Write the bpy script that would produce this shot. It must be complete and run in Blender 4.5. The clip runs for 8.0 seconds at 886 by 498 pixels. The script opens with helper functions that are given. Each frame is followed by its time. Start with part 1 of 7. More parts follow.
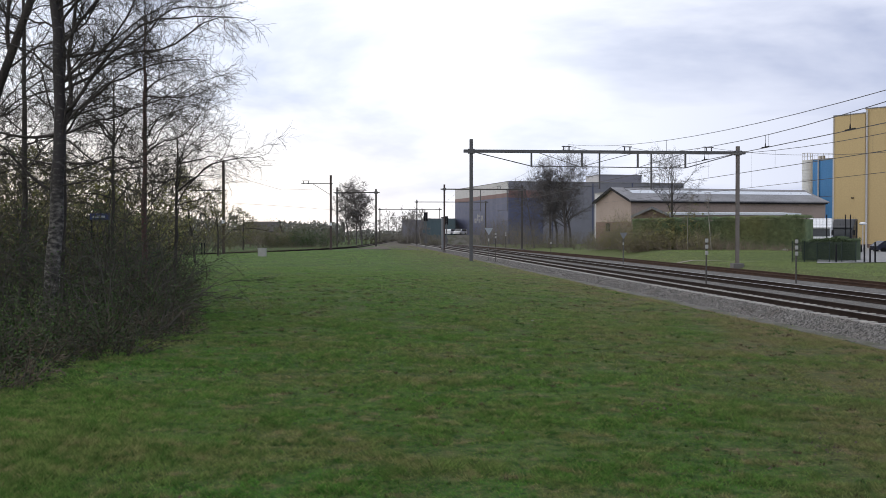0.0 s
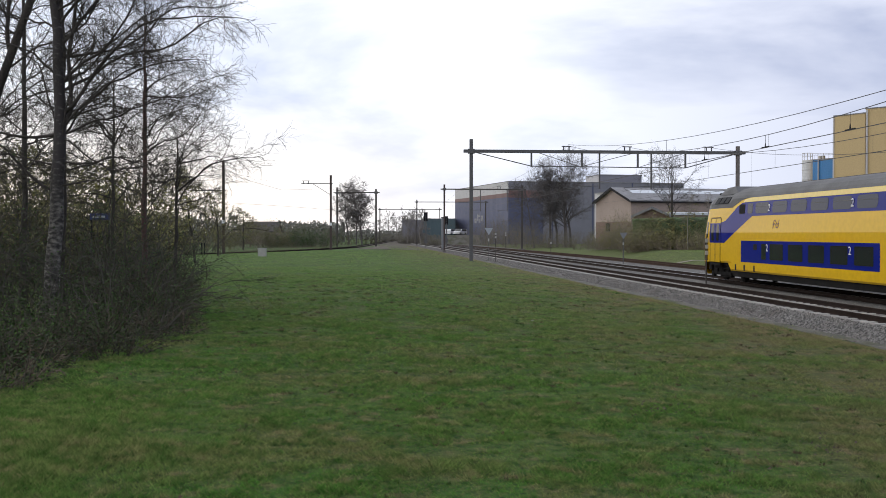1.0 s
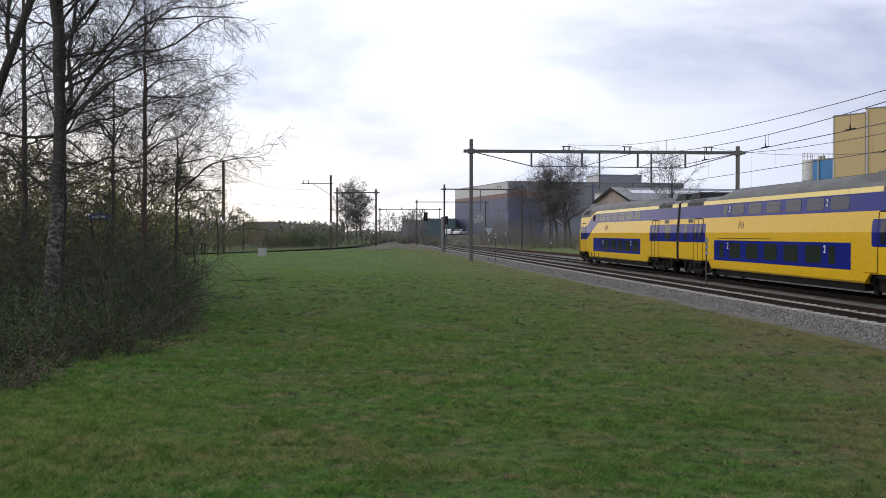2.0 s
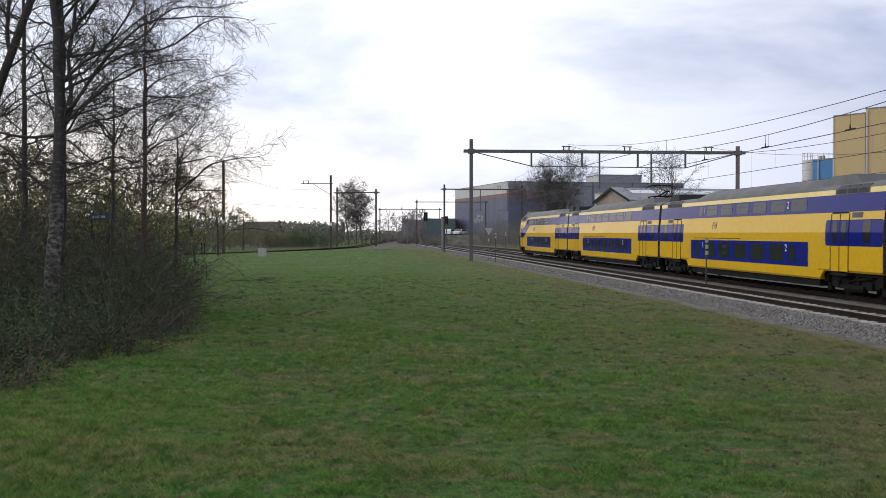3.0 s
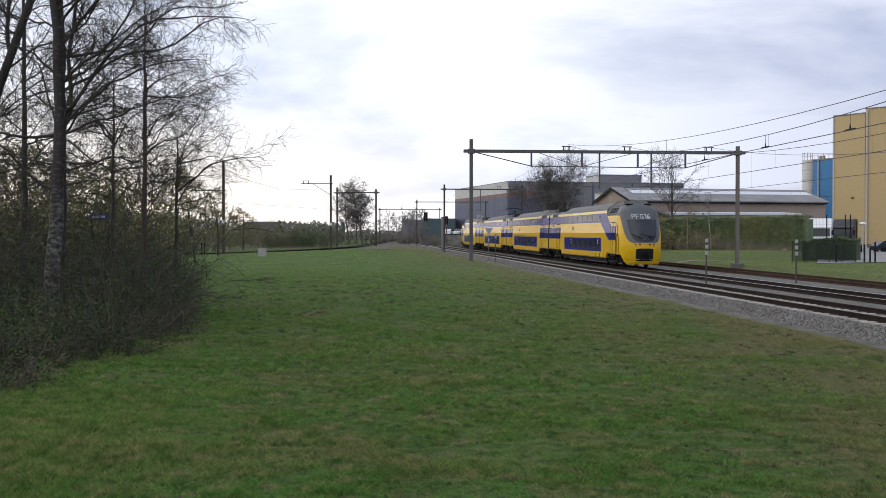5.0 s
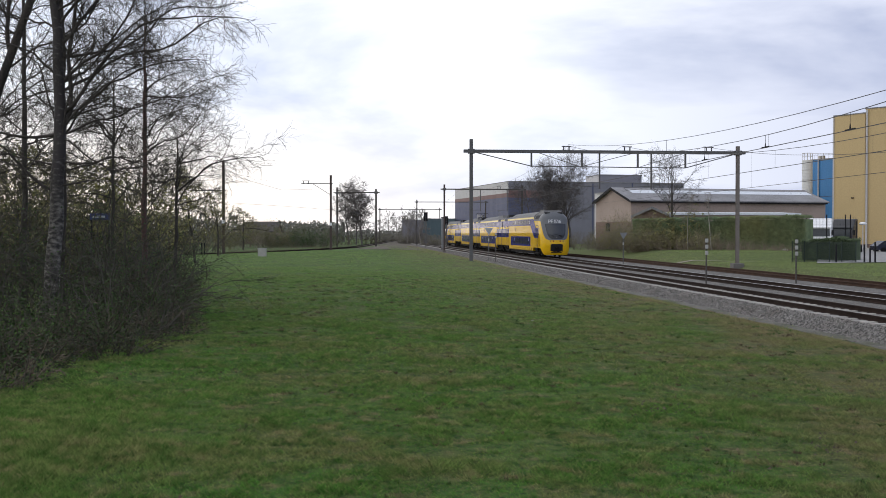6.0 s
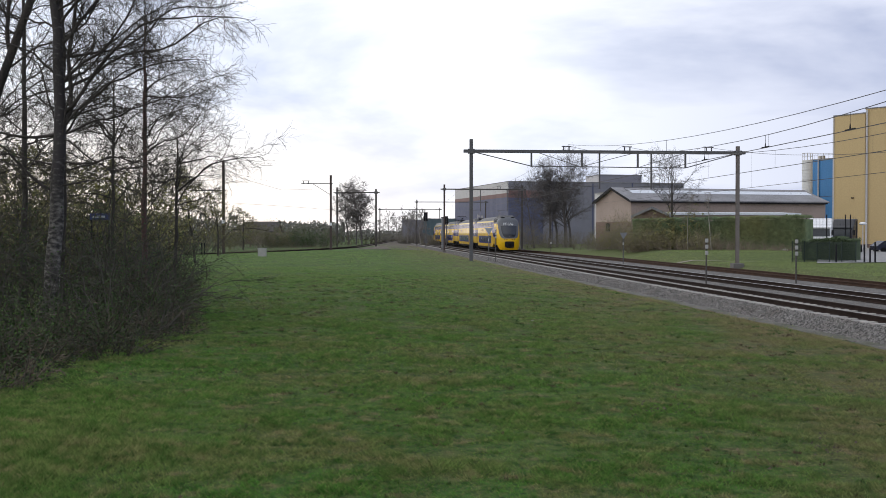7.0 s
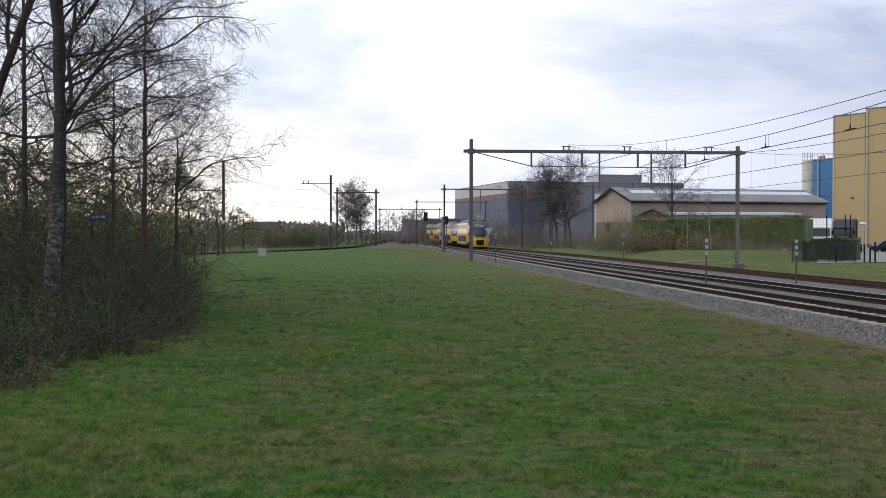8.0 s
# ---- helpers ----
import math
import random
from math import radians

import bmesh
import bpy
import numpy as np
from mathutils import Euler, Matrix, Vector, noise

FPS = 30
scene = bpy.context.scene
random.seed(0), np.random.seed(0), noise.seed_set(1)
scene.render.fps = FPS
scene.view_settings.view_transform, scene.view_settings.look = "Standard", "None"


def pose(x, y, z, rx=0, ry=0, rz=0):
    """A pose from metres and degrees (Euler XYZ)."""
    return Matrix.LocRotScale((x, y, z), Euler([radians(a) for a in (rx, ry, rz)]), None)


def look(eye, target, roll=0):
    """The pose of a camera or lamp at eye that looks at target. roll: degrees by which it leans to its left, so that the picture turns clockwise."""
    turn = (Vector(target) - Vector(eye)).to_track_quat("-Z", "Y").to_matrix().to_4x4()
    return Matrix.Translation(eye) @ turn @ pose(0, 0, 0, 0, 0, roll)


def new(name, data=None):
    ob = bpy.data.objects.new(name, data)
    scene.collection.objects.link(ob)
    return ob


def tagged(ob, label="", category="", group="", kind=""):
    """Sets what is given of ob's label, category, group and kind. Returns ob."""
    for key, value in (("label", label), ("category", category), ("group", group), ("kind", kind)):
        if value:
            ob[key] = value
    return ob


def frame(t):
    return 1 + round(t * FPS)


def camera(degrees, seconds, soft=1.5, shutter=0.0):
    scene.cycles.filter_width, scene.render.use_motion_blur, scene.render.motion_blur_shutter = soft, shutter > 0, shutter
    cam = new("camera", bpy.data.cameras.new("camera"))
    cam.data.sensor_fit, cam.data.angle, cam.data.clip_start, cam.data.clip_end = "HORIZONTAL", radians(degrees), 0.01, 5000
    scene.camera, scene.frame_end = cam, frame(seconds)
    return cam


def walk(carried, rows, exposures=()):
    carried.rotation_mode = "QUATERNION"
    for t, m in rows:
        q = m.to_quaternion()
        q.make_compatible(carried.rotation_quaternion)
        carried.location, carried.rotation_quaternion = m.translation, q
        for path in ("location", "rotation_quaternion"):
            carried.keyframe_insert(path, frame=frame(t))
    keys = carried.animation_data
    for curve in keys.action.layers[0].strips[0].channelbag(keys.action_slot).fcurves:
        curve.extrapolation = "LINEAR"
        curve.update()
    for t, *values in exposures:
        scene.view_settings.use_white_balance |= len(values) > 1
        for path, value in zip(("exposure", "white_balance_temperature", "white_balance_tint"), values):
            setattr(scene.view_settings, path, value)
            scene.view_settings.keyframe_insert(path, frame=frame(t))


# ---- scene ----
FOV = 2 * math.degrees(math.atan(784 / 1850))
cam = camera(FOV, 8.0, soft=0.7, shutter=0.06)
EYE = (0.0, 0.0, 2.38)
CAM_POSE = look(EYE, (0.0, 100.0, 2.38 - 100.0 * 28.0 / 1850.0))
walk(cam, [(0.0, CAM_POSE), (8.0, CAM_POSE)])

# ---- world, sun, exposure ----
SUN_AZ, SUN_EL = radians(-50.0), radians(38.0)      # azimuth from +y towards +x
world = bpy.data.worlds.new("overcast_sky")
scene.world = world
world.use_nodes = True
wn, wl = world.node_tree.nodes, world.node_tree.links
wn.clear()
w_out = wn.new("ShaderNodeOutputWorld")
w_bg = wn.new("ShaderNodeBackground")
w_sky = wn.new("ShaderNodeTexSky")
w_sky.sky_type = "NISHITA"
w_sky.sun_disc = False
w_sky.sun_elevation, w_sky.sun_rotation = SUN_EL, SUN_AZ
w_tc = wn.new("ShaderNodeTexCoord")
w_map = wn.new("ShaderNodeMapping")
w_map.inputs["Scale"].default_value = (1.0, 1.0, 3.4)
w_map.inputs["Location"].default_value = (0.35, 0.1, 0.4)
w_n1 = wn.new("ShaderNodeTexNoise")
w_n1.inputs["Scale"].default_value, w_n1.inputs["Detail"].default_value = 2.6, 6.0
w_n1.inputs["Roughness"].default_value = 0.52
w_n1.inputs["Distortion"].default_value = 0.25
w_r1 = wn.new("ShaderNodeValToRGB")
w_r1.color_ramp.elements[0].position, w_r1.color_ramp.elements[0].color = 0.33, (0.57, 0.63, 0.79, 1)
w_r1.color_ramp.elements[1].position, w_r1.color_ramp.elements[1].color = 0.50, (0.97, 1.0, 1.08, 1)
w_mul = wn.new("ShaderNodeMixRGB")
w_mul.blend_type, w_mul.inputs[0].default_value = "MIX", 0.96
w_sc = wn.new("ShaderNodeMixRGB")
w_sc.blend_type, w_sc.inputs[0].default_value = "MULTIPLY", 1.0
w_sc.inputs[2].default_value = (0.10, 0.10, 0.10, 1)
wl.new(w_tc.outputs["Generated"], w_map.inputs["Vector"])
wl.new(w_map.outputs["Vector"], w_n1.inputs["Vector"])
w_sep = wn.new("ShaderNodeSeparateXYZ")
wl.new(w_tc.outputs["Generated"], w_sep.inputs["Vector"])
w_grad = wn.new("ShaderNodeMath")                     # cloud thickens towards the east and overhead
w_grad.operation, w_grad.inputs[1].default_value = "MULTIPLY_ADD", -0.26
wl.new(w_sep.outputs["X"], w_grad.inputs[0])
wl.new(w_n1.outputs["Fac"], w_grad.inputs[2])
wl.new(w_grad.outputs["Value"], w_r1.inputs["Fac"])
w_low = wn.new("ShaderNodeMapRange")                  # warm light low in the west
w_low.inputs["From Min"].default_value, w_low.inputs["From Max"].default_value = 0.13, 0.0
wl.new(w_sep.outputs["Z"], w_low.inputs["Value"])
w_west = wn.new("ShaderNodeMapRange")
w_west.inputs["From Min"].default_value, w_west.inputs["From Max"].default_value = 0.1, -0.4
wl.new(w_sep.outputs["X"], w_west.inputs["Value"])
w_wm = wn.new("ShaderNodeMath")
w_wm.operation = "MULTIPLY"
wl.new(w_low.outputs["Result"], w_wm.inputs[0])
wl.new(w_west.outputs["Result"], w_wm.inputs[1])
w_warm = wn.new("ShaderNodeMixRGB")
w_warm.inputs[2].default_value = (1.15, 0.95, 0.72, 1)
wl.new(w_wm.outputs["Value"], w_warm.inputs[0])
wl.new(w_r1.outputs["Color"], w_warm.inputs[1])
wl.new(w_sky.outputs["Color"], w_sc.inputs[1])
wl.new(w_sc.outputs["Color"], w_mul.inputs[1])
wl.new(w_warm.outputs["Color"], w_mul.inputs[2])
w_east = wn.new("ShaderNodeMapRange")                 # greyer cloud bank in the east
w_east.inputs["From Min"].default_value, w_east.inputs["From Max"].default_value = 0.0, 0.32
wl.new(w_sep.outputs["X"], w_east.inputs["Value"])
w_dim = wn.new("ShaderNodeMixRGB")
w_dim.blend_type, w_dim.inputs[0].default_value = "MULTIPLY", 1.0
wl.new(w_mul.outputs["Color"], w_dim.inputs[1])
w_tint = wn.new("ShaderNodeMixRGB")
w_tint.inputs[1].default_value, w_tint.inputs[2].default_value = (1, 1, 1, 1), (0.685, 0.702, 0.775, 1)
wl.new(w_east.outputs["Result"], w_tint.inputs[0])
wl.new(w_tint.outputs["Color"], w_dim.inputs[2])
wl.new(w_dim.outputs["Color"], w_bg.inputs["Color"])
w_bg.inputs["Strength"].default_value = 1.2
wl.new(w_bg.outputs["Background"], w_out.inputs["Surface"])
sun = new("sun", bpy.data.lights.new("sun", "SUN"))
sun.data.energy, sun.data.angle, sun.data.color = 0.5, radians(70), (1.0, 0.97, 0.93)
SUN_DIR = Vector((math.sin(SUN_AZ) * math.cos(SUN_EL), math.cos(SUN_AZ) * math.cos(SUN_EL), math.sin(SUN_EL)))
sun.matrix_world = look(SUN_DIR * 50, (0, 0, 0))
scene.view_settings.exposure = 0.0


# ---- materials ----
def material(name, col, rough=0.7, metal=0.0, var=0.15, scale=3.0, bump=0.0, bscale=40.0, col2=None, isl=0.0, obj=0.0, spec=0.5):
    """A surface with a coarse and a fine variation, relief, and an optional spread from piece to piece."""
    m = bpy.data.materials.new(name)
    m.use_nodes = True
    n, l = m.node_tree.nodes, m.node_tree.links
    b = n["Principled BSDF"]
    b.inputs["Roughness"].default_value, b.inputs["Metallic"].default_value = rough, metal
    b.inputs["Specular IOR Level"].default_value = spec
    tc = n.new("ShaderNodeTexCoord")
    n1 = n.new("ShaderNodeTexNoise")
    n1.inputs["Scale"].default_value, n1.inputs["Detail"].default_value = scale, 5.0
    n2 = n.new("ShaderNodeTexNoise")
    n2.inputs["Scale"].default_value, n2.inputs["Detail"].default_value = scale * 11.0, 3.0
    for k in (n1, n2):
        l.new(tc.outputs["Object"], k.inputs["Vector"])
    mix = n.new("ShaderNodeMixRGB")
    c2 = col2 or tuple(c * 0.55 for c in col)
    mix.inputs[1].default_value, mix.inputs[2].default_value = (*col, 1), (*c2, 1)
    ramp = n.new("ShaderNodeMapRange")
    ramp.inputs["From Min"].default_value, ramp.inputs["From Max"].default_value = 0.38, 0.68
    ramp.inputs["To Max"].default_value = min(1.0, var * 2.4)
    l.new(n1.outputs["Fac"], ramp.inputs["Value"])
    l.new(ramp.outputs["Result"], mix.inputs[0])
    hsv = n.new("ShaderNodeHueSaturation")
    l.new(mix.outputs["Color"], hsv.inputs["Color"])
    val = n.new("ShaderNodeMapRange")
    val.inputs["From Min"].default_value, val.inputs["From Max"].default_value = 0.3, 0.7
    val.inputs["To Min"].default_value, val.inputs["To Max"].default_value = 1 - var, 1 + var
    l.new(n2.outputs["Fac"], val.inputs["Value"])
    last = val.outputs["Result"]
    for amount, node, sock in ((isl, "ShaderNodeNewGeometry", "Random Per Island"), (obj, "ShaderNodeObjectInfo", "Random")):
        if amount:
            g = n.new(node)
            r = n.new("ShaderNodeMapRange")
            r.inputs["To Min"].default_value, r.inputs["To Max"].default_value = 1 - amount, 1 + amount
            l.new(g.outputs[sock], r.inputs["Value"])
            mu = n.new("ShaderNodeMath")
            mu.operation = "MULTIPLY"
            l.new(last, mu.inputs[0])
            l.new(r.outputs["Result"], mu.inputs[1])
            last = mu.outputs["Value"]
    l.new(last, hsv.inputs["Value"])
    l.new(hsv.outputs["Color"], b.inputs["Base Color"])
    rr = n.new("ShaderNodeMapRange")
    rr.inputs["To Min"].default_value, rr.inputs["To Max"].default_value = max(0.02, rough - 0.12), min(1.0, rough + 0.12)
    l.new(n1.outputs["Fac"], rr.inputs["Value"])
    l.new(rr.outputs["Result"], b.inputs["Roughness"])
    if bump:
        n3 = n.new("ShaderNodeTexNoise")
        n3.inputs["Scale"].default_value, n3.inputs["Detail"].default_value = bscale, 4.0
        l.new(tc.outputs["Object"], n3.inputs["Vector"])
        bp = n.new("ShaderNodeBump")
        bp.inputs["Strength"].default_value, bp.inputs["Distance"].default_value = 0.8, bump
        l.new(n3.outputs["Fac"], bp.inputs["Height"])
        l.new(bp.outputs["Normal"], b.inputs["Normal"])
    return m


def ribbed(name, col, pitch, rough=0.5, axis=0, depth=0.02, col2=None, var=0.06):
    """Profiled sheet metal: regular ribs along one axis of the object."""
    m = material(name, col, rough, 0.0, var, 0.4, col2=col2)
    n, l = m.node_tree.nodes, m.node_tree.links
    w = n.new("ShaderNodeTexWave")
    w.bands_direction = "XYZ"[axis]
    w.inputs["Scale"].default_value = math.pi / (10 * pitch) * 2
    tc = n.new("ShaderNodeTexCoord")
    l.new(tc.outputs["Object"], w.inputs["Vector"])
    bp = n.new("ShaderNodeBump")
    bp.inputs["Distance"].default_value = depth
    l.new(w.outputs["Fac"], bp.inputs["Height"])
    l.new(bp.outputs["Normal"], n["Principled BSDF"].inputs["Normal"])
    return m


def field_material(name="grass_ground", gain=1.0, spread=0.0):
    """Grass seen from above: patches of lush, dull and dry growth, a dry strip along the ballast, and a painted
    lightening with distance.
    """
    m = bpy.data.materials.new(name)
    m.use_nodes = True
    n, l = m.node_tree.nodes, m.node_tree.links
    b = n["Principled BSDF"]
    b.inputs["Roughness"].default_value, b.inputs["Specular IOR Level"].default_value = 0.95, 0.1
    tc = n.new("ShaderNodeTexCoord")

    def nz(scale, lo, hi, detail=4.0):
        k = n.new("ShaderNodeTexNoise")
        k.inputs["Scale"].default_value, k.inputs["Detail"].default_value = scale, detail
        l.new(tc.outputs["Object"], k.inputs["Vector"])
        r = n.new("ShaderNodeMapRange")
        r.inputs["From Min"].default_value, r.inputs["From Max"].default_value = lo, hi
        l.new(k.outputs["Fac"], r.inputs["Value"])
        return r.outputs["Result"]

    def mix(fac, a, c):
        k = n.new("ShaderNodeMixRGB")
        l.new(fac, k.inputs[0])
        for i, q in ((1, a), (2, c)):
            if isinstance(q, tuple):
                k.inputs[i].default_value = (*q, 1)
            else:
                l.new(q, k.inputs[i])
        return k.outputs["Color"]
    c = mix(nz(0.30, 0.36, 0.64), (0.036, 0.090, 0.015), (0.060, 0.096, 0.024))
    c = mix(nz(1.3, 0.50, 0.64), c, (0.032, 0.072, 0.013))
    c = mix(nz(0.75, 0.50, 0.74), c, (0.094, 0.086, 0.038))
    c = mix(nz(3.4, 0.52, 0.68), c, (0.112, 0.096, 0.048))
    c = mix(nz(5.5, 0.47, 0.66), c, (0.019, 0.050, 0.009))
    c = mix(nz(14.0, 0.52, 0.70), c, (0.016, 0.034, 0.008))
    c = mix(nz(26.0, 0.48, 0.74), c, (0.094, 0.100, 0.036))
    sep = n.new("ShaderNodeSeparateXYZ")                # lighter with distance: the brightness of blade tops seen at a grazing angle, as colour
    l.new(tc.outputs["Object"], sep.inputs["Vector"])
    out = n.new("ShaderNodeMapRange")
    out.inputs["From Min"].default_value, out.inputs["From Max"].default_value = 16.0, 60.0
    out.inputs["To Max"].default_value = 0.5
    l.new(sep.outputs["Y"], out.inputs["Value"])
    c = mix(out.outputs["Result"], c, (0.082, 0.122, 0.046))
    # dry strip beside the ballast
    dot = n.new("ShaderNodeVectorMath")
    dot.operation = "DOT_PRODUCT"
    dot.inputs[1].default_value = (0.9965, 0.0835, 0)
    l.new(tc.outputs["Object"], dot.inputs[0])
    r = n.new("ShaderNodeMapRange")
    r.inputs["From Min"].default_value, r.inputs["From Max"].default_value = 2.4, 12.0
    l.new(dot.outputs["Value"], r.inputs["Value"])
    r2 = n.new("ShaderNodeMapRange")
    r2.inputs["From Min"].default_value, r2.inputs["From Max"].default_value = 33.0, 24.0
    l.new(dot.outputs["Value"], r2.inputs["Value"])
    mu = n.new("ShaderNodeMath")
    mu.operation = "MULTIPLY"
    l.new(r.outputs["Result"], mu.inputs[0])
    l.new(nz(0.7, 0.30, 0.60), mu.inputs[1])
    mu2 = n.new("ShaderNodeMath")
    mu2.operation = "MULTIPLY"
    l.new(mu.outputs["Value"], mu2.inputs[0])
    l.new(r2.outputs["Result"], mu2.inputs[1])
    c = mix(mu2.outputs["Value"], c, (0.106, 0.079, 0.049))
    verge = n.new("ShaderNodeMapRange")                 # yellower verge beyond the siding
    verge.inputs["From Min"].default_value, verge.inputs["From Max"].default_value = 27.2, 28.6
    verge.inputs["To Max"].default_value = 0.75
    l.new(dot.outputs["Value"], verge.inputs["Value"])
    c = mix(verge.outputs["Result"], c, (0.096, 0.114, 0.045))
    hsv = n.new("ShaderNodeHueSaturation")
    hsv.inputs["Value"].default_value = gain
    if spread:
        g = n.new("ShaderNodeNewGeometry")
        rr = n.new("ShaderNodeMapRange")
        rr.inputs["To Min"].default_value, rr.inputs["To Max"].default_value = gain * (1 - spread), gain * (1 + spread)
        l.new(g.outputs["Random Per Island"], rr.inputs["Value"])
        l.new(rr.outputs["Result"], hsv.inputs["Value"])
    l.new(c, hsv.inputs["Color"])
    l.new(hsv.outputs["Color"], b.inputs["Base Color"])
    k = n.new("ShaderNodeTexNoise")
    k.inputs["Scale"].default_value, k.inputs["Detail"].default_value = 18.0, 6.0
    l.new(tc.outputs["Object"], k.inputs["Vector"])
    if spread:                                        # light passes through the blades
        tr, ms = n.new("ShaderNodeBsdfTranslucent"), n.new("ShaderNodeMixShader")
        ms.inputs[0].default_value = 0.6
        l.new(hsv.outputs["Color"], tr.inputs["Color"])
        l.new(b.outputs["BSDF"], ms.inputs[1])
        l.new(tr.outputs["BSDF"], ms.inputs[2])
        l.new(ms.outputs["Shader"], n["Material Output"].inputs["Surface"])
    else:
        bp = n.new("ShaderNodeBump")
        bp.inputs["Distance"].default_value = 0.03
        l.new(k.outputs["Fac"], bp.inputs["Height"])
        l.new(bp.outputs["Normal"], b.inputs["Normal"])
    return m


M = {}
M["yellow"] = material("train_yellow", (0.69, 0.415, 0.012), 0.16, 0, 0.05, 0.5, col2=(0.56, 0.325, 0.013), spec=0.26)
# body yellow paled: the sky's sheen on the sloped roof edge, put into the colour
M["yellow_sheen"] = material("train_yellow_sheen", (0.82, 0.62, 0.17), 0.16, 0, 0.05, 0.5)
M["blue"] = material("train_blue", (0.005, 0.012, 0.190), 0.14, 0, 0.04, 0.6, spec=0.11)
M["upper_glass"] = material("upper_deck_glass", (0.030, 0.036, 0.062), 0.12, 0, 0.06, 1.0, spec=0.2)
M["emblem"] = material("emblem_paint", (0.13, 0.045, 0.045), 0.4, 0, 0.1, 3.0, spec=0.2)
M["roof"] = material("train_roof_grey", (0.082, 0.080, 0.080), 0.6, 0, 0.14, 0.9, 0.004, 20)
M["vent"] = material("vent_black", (0.016, 0.016, 0.018), 0.65, 0, 0.1, 4, spec=0.15)
M["mask"] = material("cab_mask_grey", (0.088, 0.093, 0.100), 0.38, 0, 0.07, 0.8)
M["black"] = material("black_rubber", (0.010, 0.010, 0.011), 0.75, 0, 0.1, 3, spec=0.12)
M["under"] = material("underframe_grime", (0.012, 0.011, 0.010), 0.9, 0, 0.3, 2.5, 0.01, 14, spec=0.15)
M["glass"] = material("tinted_glass", (0.012, 0.015, 0.018), 0.08, 0, 0.05, 1.0, spec=0.26)
M["cab_glass"] = material("cab_glass", (0.022, 0.026, 0.034), 0.1, 0, 0.05, 1.0, spec=0.6)
M["screen_black"] = material("glossy_black_panel", (0.018, 0.019, 0.023), 0.22, 0, 0.06, 1.0, spec=0.45)
M["steel"] = material("worn_steel", (0.42, 0.41, 0.40), 0.3, 0.9, 0.1, 2)
M["white"] = material("white_paint", (0.8, 0.8, 0.8), 0.45, 0, 0.06, 2)
M["louvre"] = material("roof_louvre_grey", (0.036, 0.036, 0.038), 0.6, 0, 0.15, 4, spec=0.2)
M["spray"] = material("silver_spray", (0.66, 0.67, 0.68), 0.5, 0, 0.15, 6)
M["red_lens"] = material("red_lens", (0.22, 0.022, 0.012), 0.2, 0, 0.05, 5)
M["lens"] = material("clear_lens", (0.16, 0.12, 0.06), 0.15, 0, 0.05, 5)
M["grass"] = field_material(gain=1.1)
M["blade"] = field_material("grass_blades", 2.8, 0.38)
# much darker than the loose stones: shade in the gaps between them, as colour
M["ballast"] = material("ballast", (0.060, 0.055, 0.050), 0.95, 0, 0.3, 3.0, 0.05, 16, col2=(0.075, 0.062, 0.052))
M["ballast_rusty"] = material("dusty_ballast", (0.130, 0.122, 0.110), 0.95, 0, 0.3, 1.2, 0.05, 16, col2=(0.060, 0.054, 0.044))
M["stone_rusty"] = material("dusty_stone", (0.235, 0.225, 0.205), 0.9, 0, 0.25, 0.5, isl=0.6, col2=(0.11, 0.092, 0.076))
M["stone"] = material("ballast_stone", (0.185, 0.176, 0.163), 0.9, 0, 0.2, 1.2, isl=0.72, col2=(0.19, 0.165, 0.145))
M["cess"] = material("cinder_path", (0.110, 0.102, 0.088), 0.95, 0, 0.42, 0.9, 0.03, 20, col2=(0.058, 0.060, 0.030))
M["sleeper"] = material("concrete_sleeper", (0.42, 0.40, 0.37), 0.85, 0, 0.18, 3.0, 0.006, 40, obj=0.15, col2=(0.27, 0.235, 0.20))
M["rail"] = material("rail_rust", (0.026, 0.016, 0.012), 0.8, 0.0, 0.25, 2.0, spec=0.12)
M["rust"] = material("siding_rail_rust", (0.058, 0.033, 0.022), 0.85, 0.0, 0.25, 2.0, spec=0.15)
M["railhead"] = material("polished_rail_head", (0.45, 0.44, 0.43), 0.3, 1.0, 0.1, 2.0)
M["mast"] = material("mast_grey_green", (0.112, 0.112, 0.115), 0.65, 0.2, 0.15, 1.5, col2=(0.09, 0.075, 0.06))
M["mast_rust"] = material("mast_brown", (0.072, 0.052, 0.046), 0.75, 0.1, 0.2, 1.2, col2=(0.06, 0.04, 0.033))
M["mast_tan"] = material("mast_grey_brown", (0.19, 0.165, 0.15), 0.7, 0.1, 0.15, 1.2, col2=(0.14, 0.115, 0.10))
M["mast_dark"] = material("mast_dark_brown", (0.075, 0.066, 0.060), 0.75, 0.1, 0.15, 1.2)
M["concrete"] = material("concrete", (0.36, 0.35, 0.33), 0.9, 0, 0.15, 1.5, 0.006, 30)
M["wire"] = material("catenary_wire", (0.05, 0.05, 0.055), 0.5, 0.5, 0.1, 2)
M["bark"] = material("dark_bark", (0.056, 0.047, 0.040), 0.9, 0, 0.25, 2.0, 0.01, 25, col2=(0.030, 0.026, 0.022))
# distance haze is put into this light twig colour
M["haze_twig"] = material("haze_paled_twigs", (0.21, 0.19, 0.17), 0.9, 0, 0.2, 1.0, isl=0.3)
M["twig"] = material("twigs", (0.060, 0.053, 0.041), 0.85, 0, 0.2, 3.0, isl=0.3)
M["bramble"] = material("bramble_stems", (0.058, 0.046, 0.028), 0.85, 0, 0.2, 3.0, isl=0.45)
M["leaf"] = material("dull_leaves", (0.046, 0.082, 0.021), 0.7, 0, 0.2, 2.0, isl=0.5, spec=0.25)
